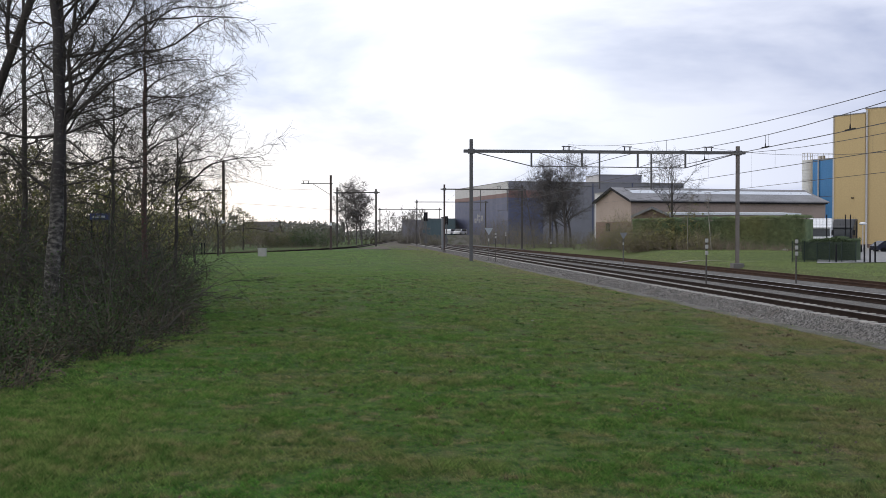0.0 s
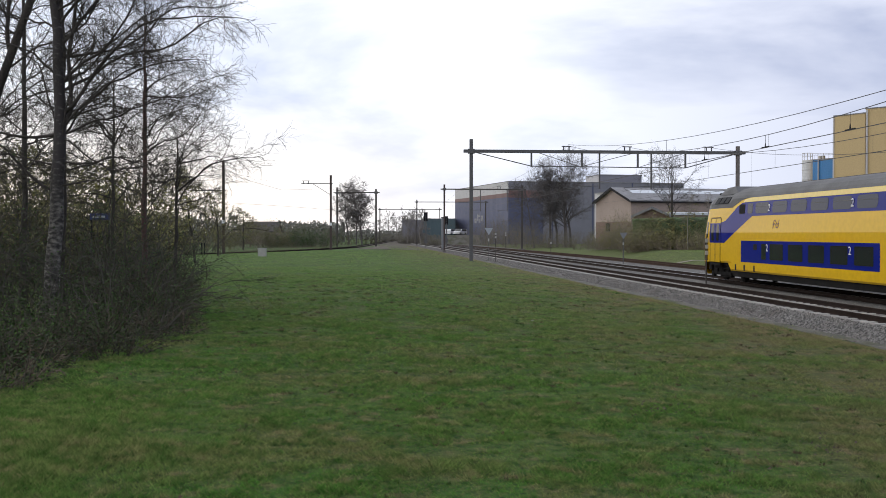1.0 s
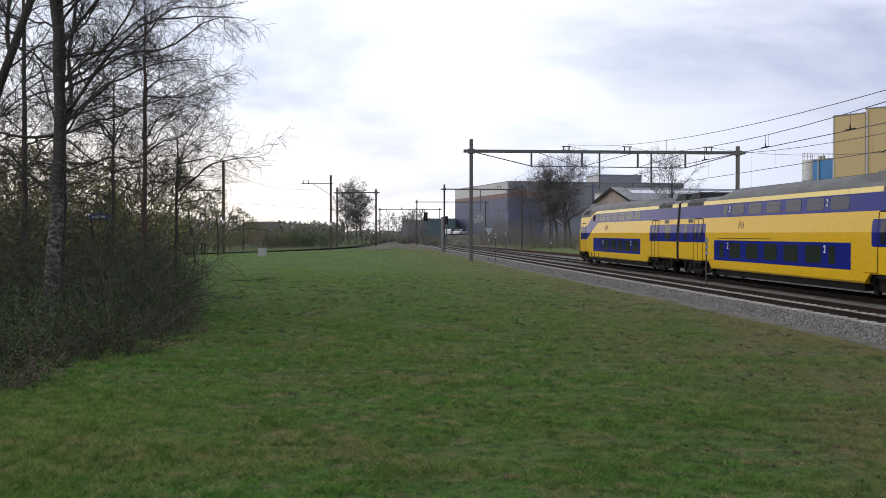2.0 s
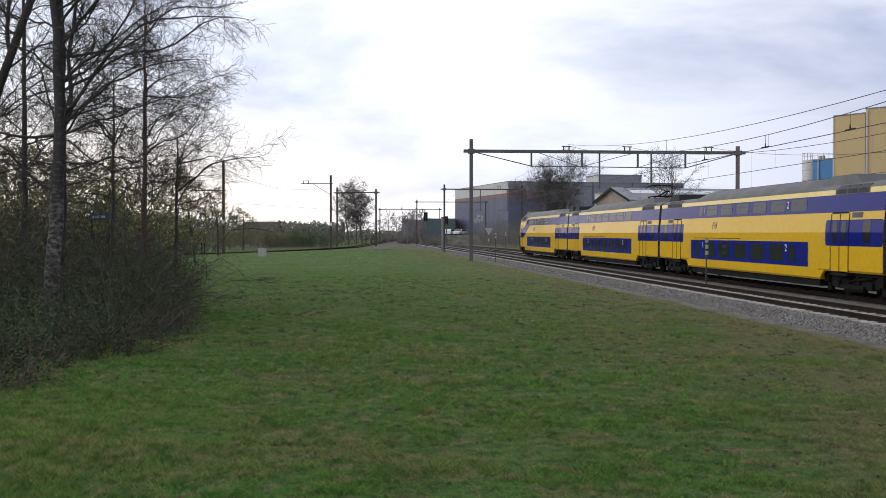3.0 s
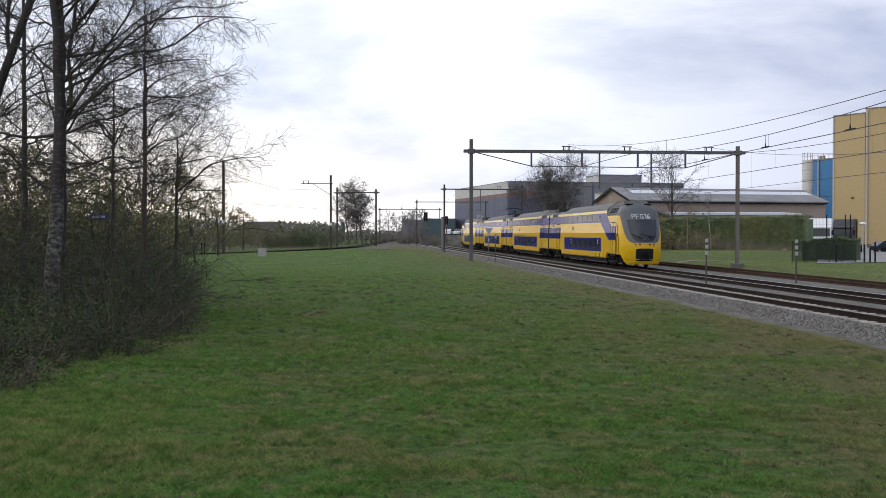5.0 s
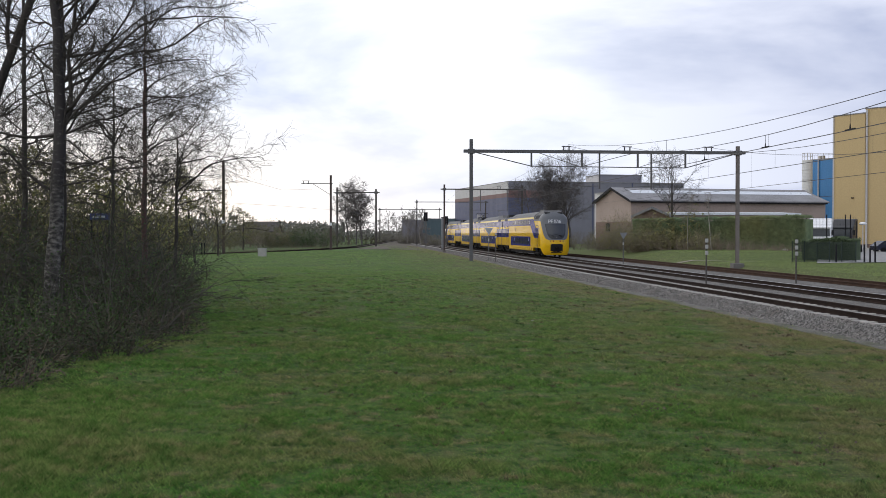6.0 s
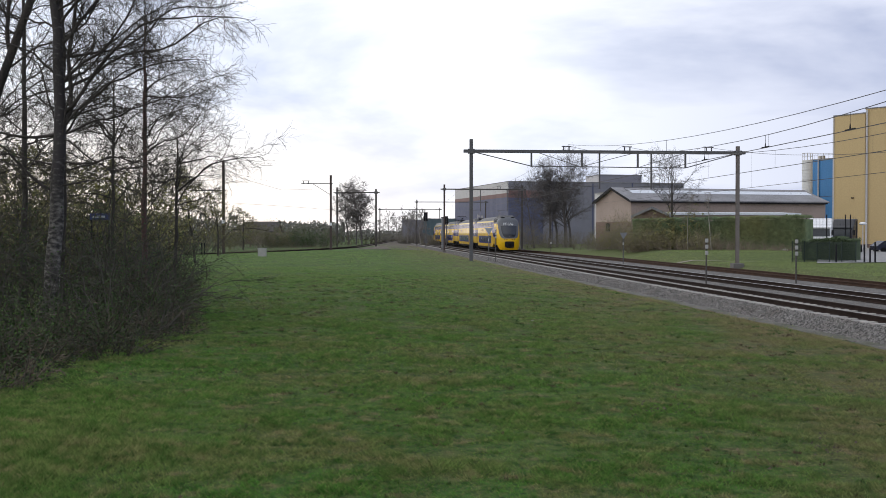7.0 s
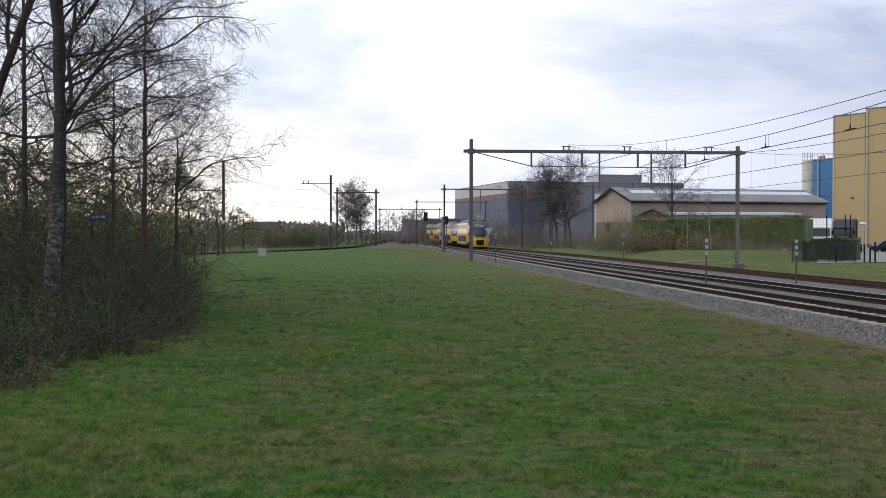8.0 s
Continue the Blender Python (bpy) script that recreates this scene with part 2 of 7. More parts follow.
M["bramble_leaf"] = material("bramble_leaves", (0.044, 0.078, 0.020), 0.75, 0, 0.2, 2.0, isl=0.55, spec=0.15)
M["skirt_leaf"] = material("bramble_skirt_leaves", (0.044, 0.056, 0.029), 0.7, 0, 0.2, 2.0, isl=0.6, spec=0.2)
M["pale_bark"] = material("pale_birch_bark", (0.30, 0.28, 0.235), 0.8, 0, 0.2, 2.0)
M["scrub_twig"] = material("scrub_twigs", (0.088, 0.078, 0.056), 0.9, 0, 0.2, 1.0, isl=0.3)
M["spring_leaf"] = material("spring_leaves", (0.19, 0.178, 0.06), 0.7, 0, 0.2, 2.0, isl=0.4, spec=0.25)
M["dry_stalk"] = material("dry_bramble_stalks", (0.135, 0.105, 0.072), 0.9, 0, 0.2, 1.5, isl=0.55)
M["dry"] = material("dry_grass_stems", (0.24, 0.195, 0.14), 0.9, 0, 0.2, 1.0, isl=0.4)
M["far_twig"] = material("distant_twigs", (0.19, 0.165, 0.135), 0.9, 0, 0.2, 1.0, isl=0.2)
M["sleeper_dark"] = material("grimy_sleeper", (0.19, 0.172, 0.15), 0.9, 0, 0.25, 3.0, 0.006, 40, obj=0.2)
M["apron"] = material("brown_gravel", (0.088, 0.064, 0.043), 0.95, 0, 0.35, 0.35, 0.03, 12, col2=(0.046, 0.050, 0.024))
M["laurel"] = material("yard_bush_leaves", (0.085, 0.118, 0.055), 0.7, 0, 0.2, 1.0, isl=0.35, spec=0.2)
M["hedge"] = material("conifer_hedge", (0.150, 0.205, 0.112), 0.9, 0, 0.25, 0.16, isl=0.22, col2=(0.26, 0.23, 0.09), spec=0.1)


# ---- helpers for meshes ----
def link(name, bm, mat, parent=None, label="", smooth=False):
    me = bpy.data.meshes.new(name)
    bmesh.ops.recalc_face_normals(bm, faces=bm.faces)
    bm.to_mesh(me)
    bm.free()
    for k in (mat if isinstance(mat, (list, tuple)) else [mat]):
        me.materials.append(k)
    if smooth:
        me.shade_smooth()
    ob = new(name, me)
    if parent:
        ob.parent = parent
    if label:
        ob["label"] = label
    return ob


def part(name, bm, mat, parent, label="", smooth=False):
    return link(name, bm, mat, parent, label, smooth)


def thing(name, m, label, category, group="", kind=""):
    ob = new(name)
    ob.matrix_basis = m
    return tagged(ob, label, category, group, kind)


def box(bm, x0, x1, y0, y1, z0, z1, bevel=0.0):
    vs = [bm.verts.new((x, y, z)) for x in (x0, x1) for y in (y0, y1) for z in (z0, z1)]
    fs = [bm.faces.new([vs[i] for i in q]) for q in ((0, 1, 3, 2), (4, 6, 7, 5), (0, 4, 5, 1), (2, 3, 7, 6), (0, 2, 6, 4), (1, 5, 7, 3))]
    if bevel:
        es = list({e for f in fs for e in f.edges})
        bmesh.ops.bevel(bm, geom=es, offset=bevel, segments=2, affect="EDGES", profile=0.7)
    return bm


def boxed(*a, bevel=0.0):
    return box(bmesh.new(), *a, bevel=bevel)


def tube(bm, p, q, r0, r1=None, n=8, caps=True):
    p, q = Vector(p), Vector(q)
    r1 = r0 if r1 is None else r1
    d = (q - p).normalized()
    u = d.orthogonal().normalized()
    v = d.cross(u)
    a, b = [], []
    for i in range(n):
        w = u * math.cos(2 * math.pi * i / n) + v * math.sin(2 * math.pi * i / n)
        a.append(bm.verts.new(p + w * r0))
        b.append(bm.verts.new(q + w * r1))
    for i in range(n):
        bm.faces.new((a[i], a[(i + 1) % n], b[(i + 1) % n], b[i]))
    if caps:
        bm.faces.new(a[::-1])
        bm.faces.new(b)
    return bm


def tubed(*a, **k):
    return tube(bmesh.new(), *a, **k)


def prism(bm, low, high):
    """A solid between two equal loops of points."""
    a, b = [bm.verts.new(p) for p in low], [bm.verts.new(p) for p in high]
    n = len(a)
    bm.faces.new(a[::-1])
    bm.faces.new(b)
    for i in range(n):
        bm.faces.new((a[i], a[(i + 1) % n], b[(i + 1) % n], b[i]))
    return bm


class Soup:
    """Collects many small pieces of one mesh quickly."""

    def __init__(self):
        self.v, self.f = [], []

    def tube(self, pts, rad, n=3):
        base = len(self.v)
        m = len(pts)
        for i, (p, r) in enumerate(zip(pts, rad)):
            d = (pts[min(i + 1, m - 1)] - pts[max(i - 1, 0)])
            d = d.normalized() if d.length > 1e-9 else Vector((0, 0, 1))
            u = (d.cross(Vector((0.31, 0.87, 0.38)))).normalized()
            w = d.cross(u)
            for k in range(n):
                a = 2 * math.pi * k / n
                self.v.append(p + u * (r * math.cos(a)) + w * (r * math.sin(a)))
        for i in range(m - 1):
            for k in range(n):
                a, b = base + i * n + k, base + i * n + (k + 1) % n
                self.f.append((a, b, b + n, a + n))

    def ribbon(self, pts, rad, rnd):
        """A hair-thin twig: one narrow blade that turns to a random side."""
        base = len(self.v)
        m = len(pts)
        turn = Vector((rnd.gauss(0, 1), rnd.gauss(0, 1), rnd.gauss(0, 1)))
        for i, (p, r) in enumerate(zip(pts, rad)):
            d = pts[min(i + 1, m - 1)] - pts[max(i - 1, 0)]
            u = d.cross(turn)
            u = u.normalized() * (r * 1.35) if u.length > 1e-9 else Vector((r, 0, 0))
            self.v += [p - u, p + u]
        for i in range(m - 1):
            a = base + 2 * i
            self.f.append((a, a + 1, a + 3, a + 2))

    def leaf(self, c, size, rnd):
        d = Vector((rnd.gauss(0, 1), rnd.gauss(0, 1), rnd.gauss(0, 0.7))).normalized()
        u = d.orthogonal().normalized() * size * 0.45
        b = len(self.v)
        self.v += [c - d * size * 0.5, c + u, c + d * size * 0.5, c - u]
        self.f.append((b, b + 1, b + 2, b + 3))

    def mesh(self, name, mat, parent=None, label="", smooth=False):
        me = bpy.data.meshes.new(name)
        me.from_pydata([tuple(p) for p in self.v], [], self.f)
        me.materials.append(mat)
        if smooth:
            me.shade_smooth()
        ob = new(name, me)
        if parent:
            ob.parent = parent
        if label:
            ob["label"] = label
        return ob


# ---- plan: the line of the tracks ----
A = -0.0861
COS = 1 / math.hypot(1, A)
TURN = -math.degrees(math.atan(A))
LINE = pose(19.80, 0, 0, 0, 0, TURN)          # x: to the right of the passing train's track, y: along it
NEAR, MID = -4.0, 0.0


def third(s):
    """How far the rusty siding lies to the right, along the line."""
    return 5.2 - 5.2 * min(1, max(0, (s - 105) / 130)) ** 1.2


def lines(x, y):
    """Offset from the middle track and distance along it of a point in the plan."""
    dx = x - 19.80
    return dx * COS + y * A * -COS, dx * A * COS + y * COS


def branch(y):
    """Centre of the curved branch line at a distance y ahead."""
    return -13.6 - 0.004 * (y - 170) - (0.0027 * (170 - y) ** 2 if y < 170 else 0.0)


def ramp(v, a, b):
    t = min(1.0, max(0.0, (v - a) / (b - a)))
    return t * t * (3 - 2 * t)


def ground_z(x, y):
    l, s = lines(x, y)
    z = -0.52
    left = -0.52 + 0.85 * ramp(-l, 6.4, 11.2) + 0.22 * ramp(-l, 11.0, 20.0) * (1 - ramp(y, 40, 110))
    right = -0.52 + 0.5 * ramp(l, 7.8, 9.6) + 0.12 * ramp(l, 11, 24)
    right += 0.6 * ramp(l, 9.0, 13.0) * ramp(y, 88, 99) * (1 - ramp(x, 33, 36)) * (1 - ramp(y, 125, 150))   # the bank of the hedge
    z = left if l < 0 else right
    far = ramp(y, 150, 320)
    z = z * (1 - far) - 0.3 * far
    if y > 60:
        db = abs(x - branch(y))
        z += (0.05 - z) * 0.6 * (1 - ramp(db, 2.2, 4.0)) * (1 - far)
    amp = 0.05 * ramp(abs(l), 9, 14)
    return z + amp * (noise.noise((x * 0.23, y * 0.23, 0)) + 0.5 * noise.noise((x * 0.9, y * 0.9, 3)))


def build_ground():
    ys = [-60, -30, -15, -6] + [-2 + 0.5 * i for i in range(90)] + [43 + 1.0 * i for i in range(60)] + [103 + 2.5 * i for i in range(60)] + [260, 300, 350, 420, 520, 700, 1000, 1500, 2500, 4000]
    xs = [-3000, -1500, -800, -400, -250, -160, -110, -80] + [-60 + 2.0 * i for i in range(15)] + [-30 + 0.5 * i for i in range(120)] + [30 + 2.0 * i for i in range(25)] + [82, 100, 130, 180, 260, 400, 800, 1500, 3000]
    v = [(x, y, ground_z(x, y)) for y in ys for x in xs]
    n = len(xs)
    f = [(j * n + i, j * n + i + 1, (j + 1) * n + i + 1, (j + 1) * n + i) for j in range(len(ys) - 1) for i in range(n - 1)]
    me = bpy.data.meshes.new("ground")
    me.from_pydata(v, [], f)
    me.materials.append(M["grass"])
    me.shade_smooth()
    return tagged(new("ground", me), "rough green spring grass field beside the railway", "grass field", kind="structure")


build_ground()


def strip(name, prof, y0, y1, mat, label, category, step=20.0, off=None):
    """A bed of one cross-section along the tracks."""
    bm = bmesh.new()
    rows = []
    y = y0
    while y <= y1 + 1e-6:
        o = off(y) if off else 0
        rows.append([bm.verts.new((x + o, y, z)) for x, z in prof])
        y += step
    for a, b in zip(rows, rows[1:]):
        for i in range(len(prof) - 1):
            bm.faces.new((a[i], a[i + 1], b[i + 1], b[i]))
    ob = link(name, bm, mat)
    ob.matrix_basis = LINE
    return tagged(ob, label, category, kind="structure")


SHOULDER = [(-6.15, -0.75), (-5.98, -0.5), (-5.38, -0.205), (-5.2, -0.185), (-5.2, -0.8)]
strip("ballast_shoulder", SHOULDER, -40, 420, M["ballast"], "crushed-stone ballast shoulder, darkened as the gaps between its stones", "ballast")
BED = [(-5.2, -0.8), (-5.2, -0.185), (6.9, -0.185), (7.3, -0.22), (8.1, -0.5), (8.2, -0.75)]
strip("ballast_bed", BED, -40, 420, M["ballast_rusty"], "dusty grey crushed-stone ballast bed under three tracks", "ballast")
strip("cess_path", [(-6.8, -0.7), (-6.62, -0.5), (-6.3, -0.482), (-5.95, -0.475), (-5.8, -0.7)], -40, 200, M["cess"], "narrow grey cinder path along the ballast", "path")

RAILP = [(-0.075, -0.172), (0.075, -0.172), (0.075, -0.158), (0.012, -0.135), (0.012, -0.045), (0.036, -0.035), (0.036, -0.002), (-0.036, -0.002), (-0.036, -0.035), (-0.012, -0.045), (-0.012, -0.135), (-0.075, -0.158)]


def rail(parent, off, y0, y1, mat, head, step=20.0):
    bm = bmesh.new()
    rows = []
    y = y0
    while y <= y1 + 1e-6:
        o = off(y)
        rows.append([bm.verts.new((x + o, y, z)) for x, z in RAILP])
        y += step
    for a, b in zip(rows, rows[1:]):
        for i in range(len(RAILP)):
            bm.faces.new((a[i], a[(i + 1) % len(RAILP)], b[(i + 1) % len(RAILP)], b[i]))
    ob = part("rail", bm, mat, parent)
    hb = bmesh.new()
    rows = []
    y = y0
    while y <= y1 + 1e-6:
        o = off(y)
        rows.append([hb.verts.new((x + o, y, z)) for x, z in ((-0.034, -0.002), (-0.03, 0.002), (0.03, 0.002), (0.034, -0.002))])
        y += step
    for a, b in zip(rows, rows[1:]):
        for i in range(3):
            hb.faces.new((a[i], a[i + 1], b[i + 1], b[i]))
    part("rail_head", hb, head, ob)
    return ob


def build_track(name, off, y0, y1, label, mat, head, m=None, first=22.0, count=300, step=20.0, sleepers=None, sink=0.0):
    sleepers = sleepers or M["sleeper"]
    t = thing(name, m or LINE, label, "railway track", kind="structure")
    for side in (-0.7535, 0.7535):
        rail(t, lambda y: off(y) + side, y0, y1, mat, head, step)
    me = None
    s = first
    for i in range(count):
        if me is None:
            bm = bmesh.new()
            for sx in (-1, 1):
                lo = [(sx * 0.25, -0.13, -0.3), (sx * 1.27, -0.15, -0.3), (sx * 1.27, 0.15, -0.3), (sx * 0.25, 0.13, -0.3)]
                hi = [(sx * 0.25, -0.11, -0.16), (sx * 1.24, -0.13, -0.15), (sx * 1.24, 0.13, -0.15), (sx * 0.25, 0.11, -0.16)]
                prism(bm, lo, hi)
            box(bm, -0.27, 0.27, -0.09, 0.09, -0.3, -0.19)
            ob = part("sleeper", bm, sleepers, t)
            me = ob.data
        else:
            ob = new("sleeper", me)
            ob.parent = t
        ob.location = (off(s), s, random.uniform(-0.006, 0.006) - sink)
        s += 0.6
    rest = bmesh.new()
    while s < min(y1, 330):
        box(rest, off(s) - 1.26, off(s) + 1.26, s - 0.12, s + 0.12, -0.3, -0.16)
        s += 0.6
    if len(rest.verts):
        tagged(part("far_sleepers", rest, sleepers, t), kind="stuff")
    else:
        rest.free()
    return t


def scatter_stones():
    """Loose crushed stones, thickest where the camera is nearest: clean on the shoulder, rust-dusted between the rails."""
    rnd = random.Random(5)
    octa = [(1, 0, 0), (-0.5, 0.87, 0), (-0.5, -0.87, 0), (0, 0, 1)]
    fc = ((0, 1, 3), (1, 2, 3), (2, 0, 3))
    for count, l0, l1, mat, label in ((52000, -6.15, -5.15, M["stone"], "loose pale crushed stones on the ballast shoulder"), (40000, -5.15, 7.2, M["stone_rusty"], "dusty grey crushed stones between the tracks")):
        sp = Soup()
        for i in range(count):
            s = 20 + 130 * rnd.random() ** 1.9
            l = rnd.uniform(l0, l1)
            z = (-0.195 - 0.29 * min(1, max(0, (-l - 5.38) / 0.6)) if l < -5.15 else -0.192) - 0.01
            r = rnd.uniform(0.024, 0.062) if l < -5.15 else rnd.uniform(0.022, 0.042)
            a = rnd.uniform(0, 6.283)
            b = len(sp.v)
            for o in octa:
                k = r * rnd.uniform(0.6, 1.25)
                sp.v.append((l + (o[0] * math.cos(a) - o[1] * math.sin(a)) * k + (rnd.gauss(0, 0.3) * r if o[2] else 0), s + (o[0] * math.sin(a) + o[1] * math.cos(a)) * k, z + o[2] * k))
            sp.f += [(b + p, b + q, b + w) for p, q, w in fc]
        ob = sp.mesh("ballast_stones", mat)
        ob.matrix_basis = LINE
        tagged(ob, label, "ballast stones", kind="stuff")


# ---- the train ----
LEAN = 0.088
CREASE = 2.41


def side_x(z):
    return 1.51 if z <= CREASE else 1.51 - (z - CREASE) * LEAN


def rounded(y0, y1, z0, z1, r=0.08, n=4):
    pts = []
    for cy, cz, a in ((y1 - r, z1 - r, 0), (y0 + r, z1 - r, 90), (y0 + r, z0 + r, 180), (y1 - r, z0 + r, 270)):
        for i in range(n + 1):
            t = radians(a + 90 * i / n)
            pts.append((cy + r * math.cos(t), cz + r * math.sin(t)))
    return pts


def clip(poly, above):
    """The piece of a polygon in y, z above or below the crease."""
    out = []
    n = len(poly)
    inside = (lambda p: p[1] >= CREASE - 1e-9) if above else (lambda p: p[1] <= CREASE + 1e-9)
    for i in range(n):
        p, q = poly[i], poly[(i + 1) % n]
        if inside(p):
            out.append(p)
        if inside(p) != inside(q):
            t = (CREASE - p[1]) / (q[1] - p[1])
            out.append((p[0] + t * (q[0] - p[0]), CREASE))
    return out


def plate(bm, poly, proud, side):
    """A flat plate that follows the side of the body and stands a little proud of it."""
    for above in (False, True):
        c = clip(poly, above)
        if len(c) < 3:
            continue
        prism(bm, [(side * (side_x(z) - 0.02), y, z) for y, z in c], [(side * (side_x(z) + proud), y, z) for y, z in c])
    return bm


def plated(poly, proud, side):
    return plate(bmesh.new(), poly, proud, side)


def shell(bm, stations, prof):
    """A closed body lofted along y through sections given by prof(y)."""
    rows = []
    for y in stations:
        rows.append([bm.verts.new((x, y, z)) for x, z in prof(y)])
    n = len(rows[0])
    for a, b in zip(rows, rows[1:]):
        for i in range(n - 1):
            bm.faces.new((a[i], a[i + 1], b[i + 1], b[i]))
    bm.faces.new(rows[0])
    bm.faces.new(rows[-1][::-1])
    return bm


STEP = 22.0                          # where the side of a driving car drops to the cab shoulder
ROOF_HALF = [(1.365, 4.03), (1.30, 4.16), (1.16, 4.33), (0.92, 4.48), (0.55, 4.58), (0.0, 4.62)]


def wheelset_bogie(y, parent):
    b = part("bogie", boxed(-1.02, 1.02, y - 1.9, y + 1.9, 0.42, 0.62), M["under"], parent)
    fr = bmesh.new()
    for sx in (-1, 1):
        box(fr, sx * 1.12 - 0.09, sx * 1.12 + 0.09, y - 1.85, y + 1.85, 0.34, 0.74, bevel=0.03)
        for wy in (-1.28, 1.28):
            box(fr, sx * 1.2 - 0.1, sx * 1.2 + 0.1, y + wy - 0.2, y + wy + 0.2, 0.3, 0.6, bevel=0.05)
        tube(fr, (sx * 1.16, y - 0.35, 0.5), (sx * 1.16, y - 0.35, 0.92), 0.16)
        tube(fr, (sx * 1.16, y + 0.35, 0.5), (sx * 1.16, y + 0.35, 0.92), 0.16)
        box(fr, sx * 1.3 - 0.03, sx * 1.3 + 0.03, y - 0.9, y + 0.9, 0.30, 0.44)
        box(fr, sx * 1.16 - 0.1, sx * 1.16 + 0.1, y - 0.75, y + 0.75, 0.2, 0.36, bevel=0.03)
        for wy in (-2.1, 2.1):
            box(fr, sx * 1.1 - 0.08, sx * 1.1 + 0.08, y + wy - 0.16, y + wy + 0.16, 0.16, 0.6, bevel=0.03)
        box(fr, sx * 1.22 - 0.12, sx * 1.22 + 0.12, y - 2.35, y - 1.95, 0.45, 0.9, bevel=0.03)
        box(fr, sx * 1.2 - 0.1, sx * 1.2 + 0.1, y + 1.95, y + 2.3, 0.5, 0.9, bevel=0.03)
        box(fr, sx * 1.1 - 0.05, sx * 1.1 + 0.05, y - 1.0, y + 1.0, 0.6, 0.9)
        tube(fr, (sx * 1.28, y - 1.5, 0.75), (sx * 1.28, y + 0.2, 0.6), 0.04, n=6)
    part("bogie_frame", fr, M["under"], b)
    for wy in (-1.28, 1.28):
        w = bmesh.new()
        for sx in (-1, 1):
            tube(w, (sx * 0.68, y + wy, 0.465), (sx * 0.82, y + wy, 0.465), 0.46, n=24)
            tube(w, (sx * 0.82, y + wy, 0.465), (sx * 0.85, y + wy, 0.465), 0.2, n=16)
        tube(w, (-0.68, y + wy, 0.465), (0.68, y + wy, 0.465), 0.09)
        part("wheelset", w, M["under"], b)


def sliding_door(y0, y1, parent, side, low=0.95, high=3.17, panel=(1.9, 2.88)):
    """A pair of door leaves with black seals, a tall narrow pane in each, and a step below."""
    d = part("door", plated([(y0, low), (y1, low), (y1, high), (y0, high)], 0.006, side), M["yellow"], parent)
    seal = bmesh.new()
    mid = (y0 + y1) / 2
    for y in (y0, mid, y1):
        plate(seal, [(y - 0.022, low), (y + 0.022, low), (y + 0.022, high - 0.06), (y - 0.022, high - 0.06)], 0.016, side)
    plate(seal, [(y0 + 0.05, high - 0.05), (y1 - 0.05, high - 0.05), (y1 - 0.05, high), (y0 + 0.05, high)], 0.016, side)
    part("door_seal", seal, M["black"], d)
    part("door_band", plated([(y0, panel[0]), (y1, panel[0]), (y1, panel[1]), (y0, panel[1])], 0.011, side), M["blue"], d)
    for c in (mid - (y1 - y0) * 0.25, mid + (y1 - y0) * 0.25):
        part("pane", plated(rounded(c - 0.17, c + 0.17, panel[0] + 0.1, panel[1] - 0.05, 0.1), 0.019, side), M["glass"], d)
    part("door_step", boxed(*sorted((side * 1.3, side * 1.53)), y0 + 0.03, y1 - 0.03, low - 0.17, low - 0.06), M["under"], d)


def numeral(txt, y, z, h, side, parent, name="numeral"):
    cu = bpy.data.curves.new("numeral", "FONT")
    cu.body, cu.size, cu.extrude = txt, h * 1.4, 0.002
    tmp = bpy.data.objects.new("tmp", cu)
    me = bpy.data.meshes.new_from_object(tmp)
    bpy.data.objects.remove(tmp)
    me.name = "numeral"
    me.materials.append(M["white"])
    ob = new(name, me)
    ob.parent = parent
    lean = math.degrees(math.atan(LEAN)) if z > CREASE else 0
    ob.matrix_basis = pose(side * (side_x(z) + 0.034), y, z, 90 - lean if side < 0 else 90 - lean, 0, -90 if side < 0 else 90)
    return ob


def emblem(y, z, side, parent):
    """Two interlocked bent arrows, drawn as plain bars."""
    bm = bmesh.new()
    pts = [(-0.36, -0.13), (-0.30, 0.04), (-0.18, 0.11), (-0.06, 0.06), (0.06, -0.06), (0.18, -0.11), (0.30, -0.04), (0.36, 0.13)]
    for dz in (0.0, 0.15):
        for (a, b), (c, d) in zip(pts, pts[1:]):
            a, b, c, d = 0.86 * a, 0.86 * b, 0.86 * c, 0.86 * d
            n = Vector((-(d - b), c - a)).normalized() * 0.019
            plate(bm, [(y + side * p[0], z + dz - 0.08 + p[1]) for p in ((a + n.x, b + n.y), (c + n.x, d + n.y), (c - n.x, d - n.y), (a - n.x, b - n.y))], 0.010, side)
    return part("emblem", bm, M["emblem"], parent)


def roof_part(parent, y0, y1, ends):
    """Grey roof with lowered ends; ends: which ends are low."""
    st = [y0, y0 + 5.6, y0 + 6.9, y1 - 6.9, y1 - 5.6, y1] if ends[1] else [y0, y0 + 5.6, y0 + 6.9, STEP, STEP + 0.12, STEP + 1.2, y1]

    def prof(y):
        low = (y < y0 + 6 and ends[0]) or (y > y1 - 6 and ends[1])
        drop = 0.30 if low else 0.0
        if not ends[1] and y > STEP + 0.05:
            half = [(nose_w(z), z) for z in (3.62, 3.86, 4.08, 4.28, 4.42)] + [(0.0, 4.5)]
            if y < STEP + 0.5:
                half = half[:3] + [(nose_w(4.2), 4.34), (0.62, 4.5), (0.0, 4.58)]
            return half + [(-x, z) for x, z in half[-2::-1]]
        half = [(x, z - drop * (z - 4.03) / 0.6) for x, z in ROOF_HALF]
        return [(x, z) for x, z in half] + [(-x, z) for x, z in half[-2::-1]]
    bm = bmesh.new()
    shell(bm, st, prof)
    return part("roof", bm, M["roof"], parent, "dirty grey roof", smooth=False)


